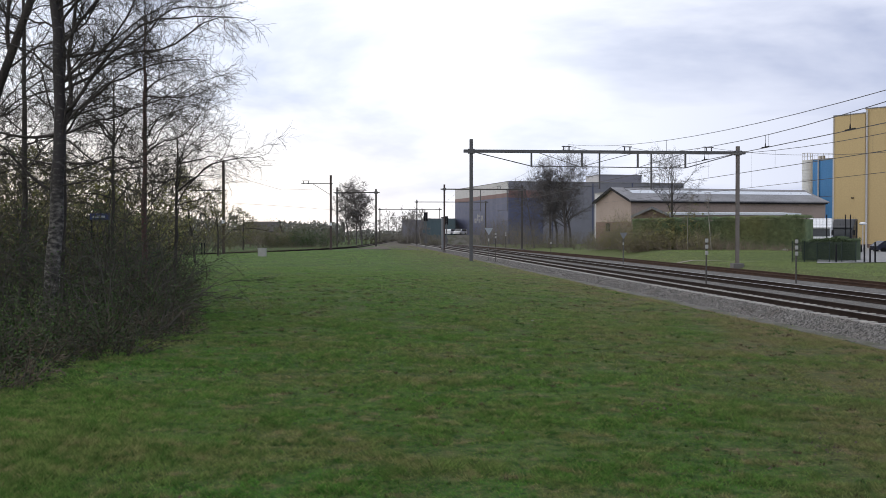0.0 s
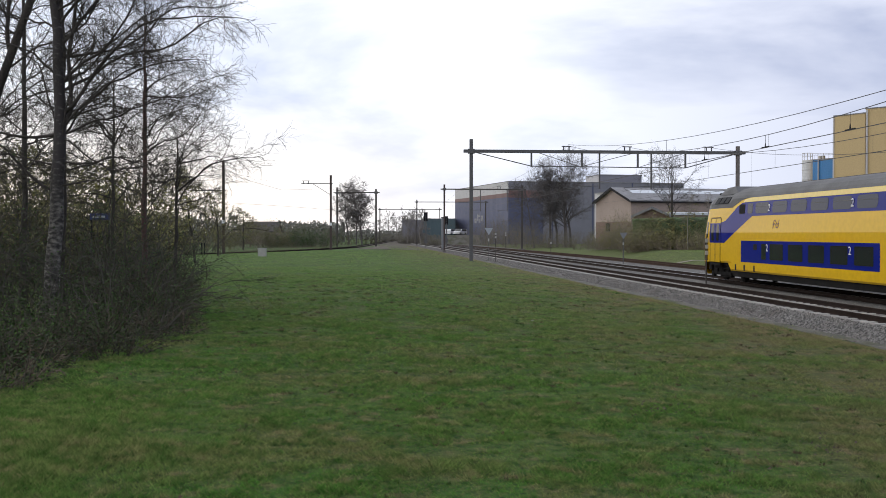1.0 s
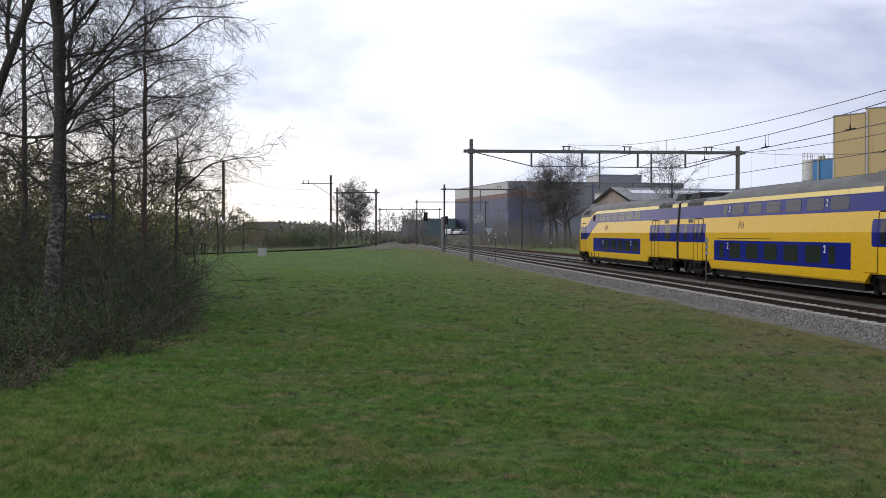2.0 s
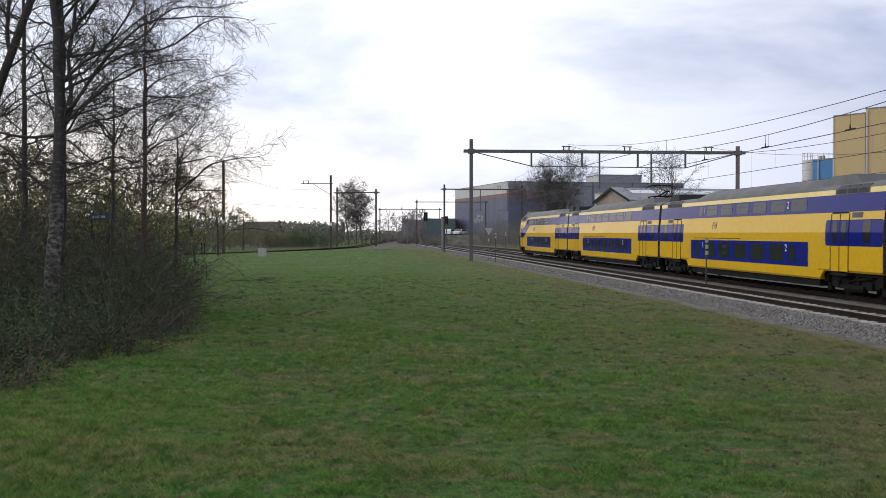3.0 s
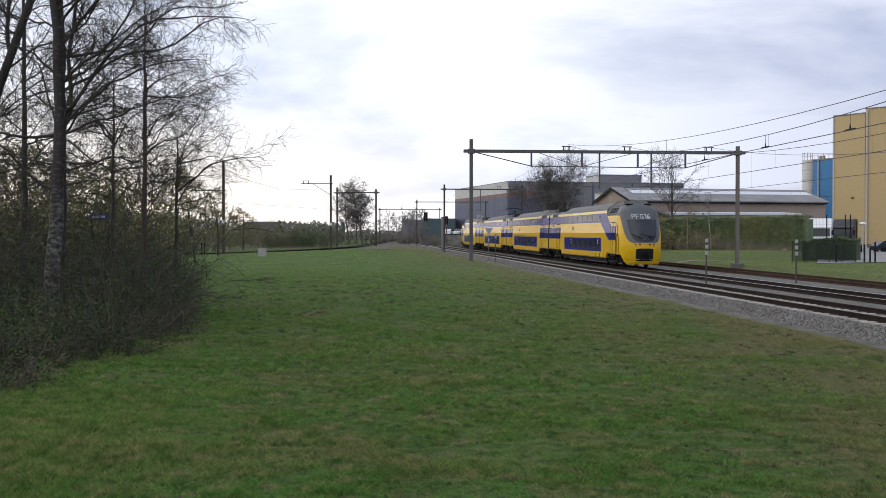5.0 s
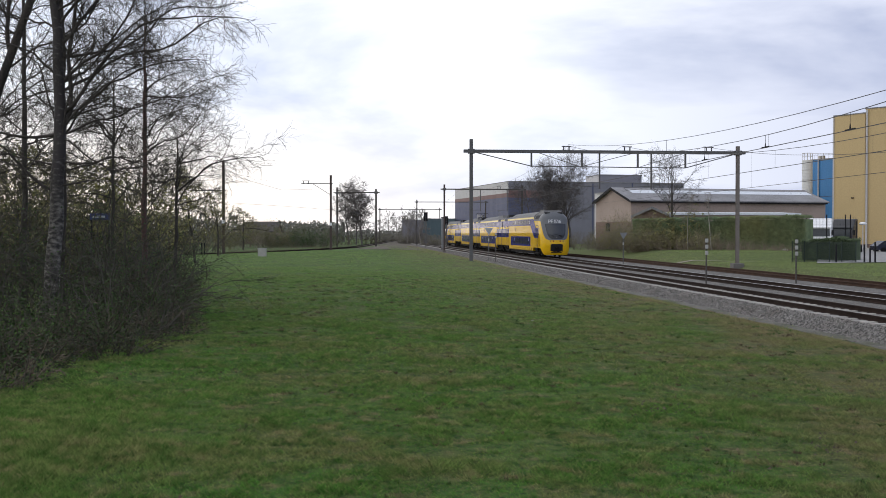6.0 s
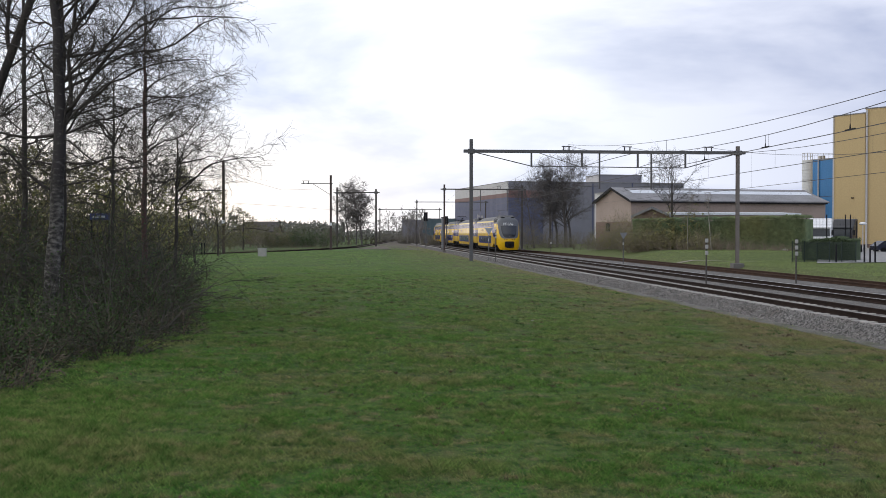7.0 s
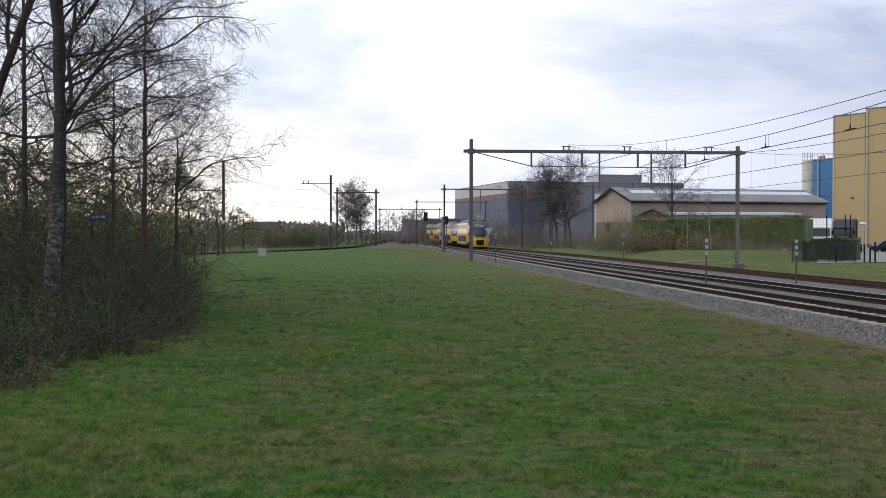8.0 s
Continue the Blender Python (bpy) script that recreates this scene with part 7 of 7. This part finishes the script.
def hedge(px0, px1, y0, y1, top0, top1, label, seed, n=15000, name="hedge", thick=2.2, size=0.13, mat=None, loose=1.0):
    """A clipped conifer hedge: a dark core and a coat of small sprays of foliage."""
    rnd = random.Random(seed)
    p, q = Vector((at(px0, y0), y0, 0)), Vector((at(px1, y1), y1, 0))
    t = thing(name, Matrix(), label, "hedge")
    d = (q - p).normalized()
    nrm = Vector((d.y, -d.x, 0))
    core = bmesh.new()
    e = thick / 2 - 0.25
    a, b = p - nrm * -0.0, q
    lo = [a - nrm * e * -1, b - nrm * e * -1, b - nrm * e, a - nrm * e]
    prism(core, [v + Vector((0, 0, -0.3)) for v in lo], [lo[0] + Vector((0, 0, up(top0, y0) - 0.4)), lo[1] + Vector((0, 0, up(top1, y1) - 0.4)), lo[2] + Vector((0, 0, up(top1, y1) - 0.4)), lo[3] + Vector((0, 0, up(top0, y0) - 0.4))])
    part("core", core, mat or M["hedge"], t)
    sp = Soup()
    L = (q - p).length
    for i in range(n):
        u = rnd.random()
        h = up(top0, y0) + (up(top1, y1) - up(top0, y0)) * u + loose * 0.16 * noise.noise((u * L * 0.9, seed, 0)) + 0.08 * noise.noise((u * L * 3.1, seed, 5))
        if rnd.random() < 0.7:
            z = rnd.random() * h
            off = thick / 2 + loose * 0.22 * noise.noise((u * L * 0.8, z * 0.6, seed)) - rnd.random() * 0.25
        else:
            z, off = h - rnd.random() * 0.3, rnd.uniform(-thick / 2, thick / 2)
        c = p.lerp(q, u) + nrm * off + Vector((0, 0, z))
        sp.leaf(c, size * rnd.uniform(0.7, 1.9), rnd)
    tagged(sp.mesh("foliage", mat or M["hedge"], t), kind="stuff")
    return t


hedge(1128, 1432, 118, 104, 388, 381, "tall clipped dark green conifer hedge", 7, 66000, size=0.066)
hedge(1426, 1518, 90, 87.5, 424, 419, "loose dark green bushes behind the yard fence", 8, 11000, name="yard_bushes", thick=2.4, size=0.085, mat=M["laurel"], loose=2.2)
for i, (px, y, w, h) in enumerate([(1078, 129, 3.8, 3.0), (1096, 126, 3.8, 3.7), (1112, 122, 3.6, 4.6), (1124, 118.5, 3.6, 4.8), (1136, 114.5, 3.4, 3.4), (1150, 113.5, 3.6, 2.7), (1168, 112.5, 3.6, 2.4), (1240, 108.5, 3.2, 2.6)]):
    shrub(on_ground(at(px, y), y), w, h, 570 + i, "tall hazy shrub with first leaves before the hedge", stems=56, twigs=9, leaves=5, leaf_size=0.085, stem_r=0.012, group="hedge shrubs", fine=1, mat=M["far_twig"], leaf_mat=M["spring_leaf"])
for i, (px, y) in enumerate([(1190, 112.5)]):
    shrub(on_ground(at(px, y), y), 3.2, 4.4, 560, "yellow-green flowering shrub against the hedge", stems=40, twigs=10, leaves=10, leaf_size=0.14, stem_r=0.012, group="", leaf_mat=M["spring_leaf"])


def woods(px0, px1, y, top, seed, n, label, size=1.0):
    rnd = random.Random(seed)
    sp = Soup()
    for i in range(n):
        px = rnd.uniform(px0, px1)
        yy = y + rnd.uniform(-8, 8)
        h = up(top, y) * (0.55 + 0.45 * (0.5 + 0.5 * noise.noise((px * 0.045, seed, 0.3))) + 0.18 * noise.noise((px * 0.19, seed, 2.3)))
        z = h * rnd.random() ** 0.7
        sp.leaf(Vector((at(px, yy), yy, z)), size * rnd.uniform(0.3, 0.8), rnd)
    for i in range(n // 25):
        px = rnd.uniform(px0, px1)
        h = up(top, y) * rnd.uniform(0.6, 1.05)
        b = Vector((at(px, y), y, -0.3))
        p, r = limb(b, Vector((0, 0, 1)), h, 0.12, 0.03, 4, 0.1, 0, rnd)
        sp.tube(p, r, 3)
    tagged(sp.mesh("far_woods", M["haze_leaf"]), label, "woods", kind="stuff")


# foliage lightened and greyed: the haze over far woods is in its colour
M["haze_leaf"] = material("haze_paled_foliage", (0.20, 0.20, 0.17), 0.9, 0, 0.2, 0.2, isl=0.4, spec=0.1)
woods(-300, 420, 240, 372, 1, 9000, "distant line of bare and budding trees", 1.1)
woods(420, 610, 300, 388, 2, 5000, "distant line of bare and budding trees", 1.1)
woods(590, 760, 420, 404, 3, 2600, "far woods at the end of the line, paled as by haze", 1.3)
woods(760, 1100, 420, 398, 4, 1800, "far woods behind the halls, paled as by haze", 1.4)
def woods_round(radius, height, a0, a1, seed, n):
    """A belt of trees on a circle round the field, outside the view."""
    rnd = random.Random(seed)
    sp = Soup()
    for i in range(n):
        a, r = radians(rnd.uniform(a0, a1)), radius + rnd.uniform(-6, 6)
        h = height * (0.7 + 0.4 * noise.noise((a * 9, seed, 0.3)) + 0.15 * noise.noise((a * 40, seed, 1.3)))
        sp.leaf(Vector((r * math.sin(a), r * math.cos(a), h * rnd.random() ** 0.8)), rnd.uniform(0.6, 1.7), rnd)
    tagged(sp.mesh("far_woods", M["haze_leaf"]), "belt of budding trees round the field", "woods", kind="stuff")


woods_round(58.0, 8.5, 150, 305, 6, 9000)
woods(1400, 2100, 300, 392, 5, 2400, "far trees behind the factory", 1.2)


def lattice(x, y, cell, seed):
    """Smooth random patches between 0 and 1 with a given width."""
    g = np.random.default_rng(seed).random((256, 256))
    u, v = x / cell + 1000.0, y / cell + 1000.0
    i, j = np.floor(u).astype(int), np.floor(v).astype(int)
    a, b = u - i, v - j
    a, b = a * a * (3 - 2 * a), b * b * (3 - 2 * b)
    i, j, p, q = i % 256, j % 256, (i + 1) % 256, (j + 1) % 256
    return (g[i, j] * (1 - a) + g[p, j] * a) * (1 - b) + (g[i, q] * (1 - a) + g[p, q] * a) * b


def ground_grid():
    """Heights of the field on a fine grid, to stand many blades on it."""
    xs, ys = np.arange(-60.0, 60.0, 0.5), np.arange(4.0, 130.0, 0.5)
    z = np.array([[ground_z(x, y) for y in ys] for x in xs])

    def at_points(x, y):
        u, v = np.clip((x + 60.0) / 0.5, 0, len(xs) - 1.001), np.clip((y - 4.0) / 0.5, 0, len(ys) - 1.001)
        i, j = u.astype(int), v.astype(int)
        a, b = u - i, v - j
        return (z[i, j] * (1 - a) + z[i + 1, j] * a) * (1 - b) + (z[i, j + 1] * (1 - a) + z[i + 1, j + 1] * a) * b
    return at_points


def on_turf(x, y):
    """Which points lie on the field, this side of the ballast."""
    l, s = (x - 19.80) * COS - y * A * COS, (x - 19.80) * A * COS + y * COS
    edge = -6.35 + 0.5 * (lattice(x, y, 0.4, 71) - 0.5) + 0.6 * (lattice(x, y, 1.8, 72) - 0.5)
    bend = -13.6 - 0.004 * (y - 170) - np.where(y < 170, 0.0027 * (170 - y) ** 2, 0.0)
    return (l < edge) & (x > bend + 2.6), l


def grass(height_at):
    """A matted sward of short bent blades in tufts, coarser with distance."""
    rnd = np.random.default_rng(3)
    V = []
    for y0, y1, into, out, count, wide, long, top in ((6.3, 13.5, 0.1, 2.5, 330000, 0.0055, 0.052, 0.040), (11.0, 27.0, 2.5, 5.0, 350000, 0.0100, 0.078, 0.045),
                                                     (22.0, 60.0, 5.0, 16.0, 340000, 0.020, 0.110, 0.050), (44.0, 125.0, 16.0, 0.1, 230000, 0.034, 0.14, 0.055)):
        y = np.sqrt(y0 ** 2 + rnd.random(count) * (y1 ** 2 - y0 ** 2))
        x = (rnd.random(count) * 2 - 1) * (y * 0.445 + 0.5)
        tuft = 0.55 * lattice(x, y, 0.16 + 0.006 * y0, 11) + 0.45 * lattice(x, y, 0.8, 12)
        ok, l = on_turf(x, y)
        worn = np.clip((l + 11.0) / 4.0, 0, 1) * (l < 0)
        keep = ok & (rnd.random(count) < (0.5 + 0.8 * tuft) * (1 - 0.45 * worn) * np.clip((y - y0) / into, 0, 1) * np.clip((y1 - y) / out, 0, 1))
        x, y, tuft, worn, l = x[keep], y[keep], tuft[keep], worn[keep], l[keep]
        n = len(x)
        lush = np.clip((-x - 1.4) / 2.2, 0, 1) * np.clip((13.0 - y) / 4.0, 0, 1)
        size = (0.55 + 1.25 * tuft ** 2 + 0.7 * lush) * (1 - 0.35 * worn) * rnd.uniform(0.55, 1.45, n)
        a, tilt = rnd.uniform(0, 2 * np.pi, n), np.radians(rnd.uniform(8, 62, n) + 12 * lush)
        ln = long * size
        rise = np.minimum(ln * np.sin(tilt), top * (0.40 + 1.8 * tuft ** 2 + lush))
        flat = ln * np.cos(tilt)
        z = np.maximum(height_at(x, y), np.where((l > -6.65) & (l < 0), -0.5, -9.0)) - 0.006 + 0.030 * np.clip(tuft - 0.45, 0, 1)
        w = wide * 0.5 * rnd.uniform(0.7, 1.4, n)
        c, d = np.cos(a), np.sin(a)
        V.append(np.stack([np.stack([x - d * w, y + c * w, z], 1), np.stack([x + d * w, y - c * w, z + 0.15 * rise], 1), np.stack([x + c * flat, y + d * flat, z + rise], 1)], 1).reshape(-1, 3))
    # the verge beyond the siding, and sparse tufts on the gravel where the tracks join
    for n, l0, l1, y0, y1, wide, long in ((70000, 8.6, 24.0, 45.0, 108.0, 0.045, 0.13), (16000, -15.0, -6.6, 112.0, 190.0, 0.07, 0.22)):
        y, l = rnd.uniform(y0, y1, n), rnd.uniform(l0, l1, n)
        x = 19.80 + l / COS + y * A
        thin = rnd.random(n) < np.where(l < 0, np.clip((190.0 - y) / 78.0, 0, 1) ** 1.5, 1.0)
        thin &= ~((x > 17.5) & (x < 26.3) & (np.abs(y - 95.0 + 1.327 * (x - 17.77)) < 0.42))       # the trodden path stays bare
        x, y = x[thin], y[thin]
        n = len(x)
        a, rise = rnd.uniform(0, 2 * np.pi, n), long * rnd.uniform(0.15, 0.5, n)
        z = (height_at(x, y) if y0 < 100 else np.array([ground_z(p, q) for p, q in zip(x, y)])) - 0.005
        w, c, d = wide * 0.5, np.cos(a), np.sin(a)
        V.append(np.stack([np.stack([x - d * w, y + c * w, z], 1), np.stack([x + d * w, y - c * w, z], 1), np.stack([x + c * long, y + d * long, z + rise], 1)], 1).reshape(-1, 3))
    V = np.concatenate(V).astype(np.float32)
    n = len(V) // 3
    me = bpy.data.meshes.new("grass_blades")
    me.vertices.add(3 * n)
    me.vertices.foreach_set("co", V.ravel())
    me.loops.add(3 * n)
    me.loops.foreach_set("vertex_index", np.arange(3 * n, dtype=np.int32))
    me.polygons.add(n)
    me.polygons.foreach_set("loop_start", np.arange(0, 3 * n, 3, dtype=np.int32))
    me.update(calc_edges=True)
    me.validate()
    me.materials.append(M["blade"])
    tagged(new("grass_blades", me), "short uneven green grass with lusher tufts", "grass", kind="stuff")


def leaf_litter(height_at):
    """Withered leaves and bits of dead stalk strewn in patches over the turf."""
    rnd = np.random.default_rng(8)
    pr = random.Random(8)
    y = np.sqrt(6.5 ** 2 + rnd.random(26000) * (46.0 ** 2 - 6.5 ** 2))
    x = (rnd.random(26000) * 2 - 1) * (y * 0.445 + 0.5)
    ok, l = on_turf(x, y)
    keep = ok & (rnd.random(26000) < 1.6 * np.clip(lattice(x, y, 0.45, 21) * 0.6 + lattice(x, y, 1.7, 22) * 0.6 - 0.62, 0, 1))
    x, y = x[keep], y[keep]
    z = height_at(x, y)
    sp = Soup()
    for px, py, pz in zip(x, y, z):
        sp.leaf(Vector((px, py, pz + pr.uniform(0.005, 0.03))), pr.uniform(0.014, 0.034) * (0.9 + py / 60), pr)
    tagged(sp.mesh("leaf_litter", M["litter"]), "withered brown leaves strewn in the grass", "leaf litter", kind="stuff")


def coarse_clumps(height_at):
    """Clumps of coarser grass, darker green or withered, scattered over the turf."""
    rnd = np.random.default_rng(14)
    pr = random.Random(14)
    n = 8200
    y = np.sqrt(6.6 ** 2 + rnd.random(n) * (52.0 ** 2 - 6.6 ** 2))
    x = (rnd.random(n) * 2 - 1) * (y * 0.445 + 0.5)
    ok, l = on_turf(x, y)
    keep = ok & (rnd.random(n) < np.clip(1.9 * lattice(x, y, 1.1, 31) - 0.3, 0.05, 1) * np.clip((50.0 - y) / 30.0, 0, 1))
    x, y = x[keep], y[keep]
    z = height_at(x, y)
    green, dead = Soup(), Soup()
    for px, py, pz in zip(x, y, z):
        sp = dead if pr.random() < 0.42 else green
        k = 0.8 + py / 45
        r = pr.uniform(0.02, 0.075) * k
        for j in range(pr.randrange(12, 24)):
            a, q = pr.uniform(0, 2 * math.pi), r * math.sqrt(pr.random())
            bx, by = px + q * math.cos(a), py + q * math.sin(a)
            a = pr.uniform(0, 2 * math.pi)
            h, w = pr.uniform(0.015, 0.042) * (0.8 + py / 80), 0.0042 * (0.6 + py / 12)
            b = len(sp.v)
            sp.v += [(bx - w * math.sin(a), by + w * math.cos(a), pz), (bx + w * math.sin(a), by - w * math.cos(a), pz), (bx + h * math.cos(a), by + h * math.sin(a), pz + h)]
            sp.f.append((b, b + 1, b + 2))
    tagged(green.mesh("coarse_grass", M["coarse"]), "dark green coarse clumps in the grass", "grass", kind="stuff")
    tagged(dead.mesh("dead_grass", M["coarse_dead"]), "withered brown clumps in the grass", "grass", kind="stuff")


M["coarse"] = material("coarse_grass", (0.060, 0.118, 0.030), 0.8, 0, 0.2, 2.0, isl=0.5, spec=0.1)
M["coarse_dead"] = material("withered_clumps", (0.115, 0.088, 0.055), 0.9, 0, 0.2, 2.0, isl=0.55, spec=0.1)
M["litter"] = material("withered_leaves", (0.15, 0.115, 0.075), 0.9, 0, 0.2, 2.0, isl=0.6, col2=(0.08, 0.058, 0.042), spec=0.1)
HEIGHT_AT = ground_grid()
grass(HEIGHT_AT)
leaf_litter(HEIGHT_AT)
coarse_clumps(HEIGHT_AT)


def gravel_apron():
    """Brown gravelly ground in the wedge where the branch joins the main line."""
    bm = bmesh.new()
    rows = []
    for k in range(40):
        y = 112 + 5.4 * k
        xa = branch(y) + 2.4
        xb = 19.80 + A * y - 5.9
        if xb - xa < 0.5:
            break
        lead = ramp(y, 112, 150)
        xa2 = xb - (xb - xa) * (0.12 + 0.88 * lead)
        rows.append([bm.verts.new((xa2 + (xb - xa2) * i / 8, y, ground_z(xa2 + (xb - xa2) * i / 8, y) + 0.035)) for i in range(9)])
    for a, b in zip(rows, rows[1:]):
        for i in range(8):
            bm.faces.new((a[i], a[i + 1], b[i + 1], b[i]))
    tagged(link("gravel_apron", bm, M["apron"], smooth=True), "brown gravelly ground between the joining tracks", "gravel", kind="structure")


gravel_apron()


def on_field(px, py):
    """The place on the field under a line of sight."""
    y = 10.0
    for k in range(12):
        y = (2.38 - ground_z(at(px, y), y)) * 1850.0 / (py - 413.0)
    return on_ground(at(px, y), y)


def scrap(px, py, size, seed):
    rnd = random.Random(seed)
    bm = bmesh.new()
    bmesh.ops.create_icosphere(bm, subdivisions=2, radius=size)
    for v in bm.verts:
        v.co = v.co * rnd.uniform(0.6, 1.15)
        v.co.z *= 0.55
    ob = link("paper_scrap", bm, M["signwhite"])
    ob.matrix_basis = pose(*on_field(px, py)) @ pose(0, 0, size * 0.3)
    tagged(ob, "crumpled white scrap of paper lying in the grass", "litter", "litter in the grass")


for i, (px, py, size) in enumerate([(943, 569, 0.035), (194, 613, 0.03), (1443, 686, 0.014), (1390, 456, 0.3)]):
    scrap(px, py, size, 30 + i)
M["dead_weed"] = material("dead_weed_stems", (0.085, 0.062, 0.05), 0.9, 0, 0.2, 2.0, isl=0.4)
for i, (px, py) in enumerate([(1140, 732), (1172, 738), (1205, 730), (1165, 722), (1452, 800), (1480, 806), (840, 520), (880, 526), (1290, 838), (600, 690), (420, 664)]):
    shrub(on_field(px, py), 0.55, 0.16, 900 + i, "low tuft of dead brown weeds in the grass", stems=16, twigs=5, leaves=2, leaf_size=0.02, leaf_mat=M["dead_weed"], mat=M["dead_weed"], stem_r=0.005, arch=-0.15, fine=1, group="dead weeds", name="dead_weed")


def sand_path():
    """A narrow trodden path of pale sand in the grass beyond the siding."""
    bm = bmesh.new()
    rows = []
    for k in range(13):
        u = k / 12
        px, y = 1130 + (1358 - 1130) * u, 95 - 11 * u
        w = 0.04 + 0.5 * math.sin(math.pi * u) ** 0.6 + 0.15 * u * (1 - u) * 4 * noise.noise((u * 7, 1, 2))
        x = at(px, y)
        rows.append([bm.verts.new((x, y + o * w, ground_z(x, y + o * w) + 0.055)) for o in (-1, 0, 1)])
    for a, b in zip(rows, rows[1:]):
        for i in range(2):
            bm.faces.new((a[i], a[i + 1], b[i + 1], b[i]))
    tagged(link("sand_path", bm, M["sand"]), "narrow pale sandy path in the grass", "path", kind="structure")


M["sand"] = material("pale_sand", (0.24, 0.21, 0.15), 0.95, 0, 0.2, 1.0, 0.01, 20)
sand_path()


motions()
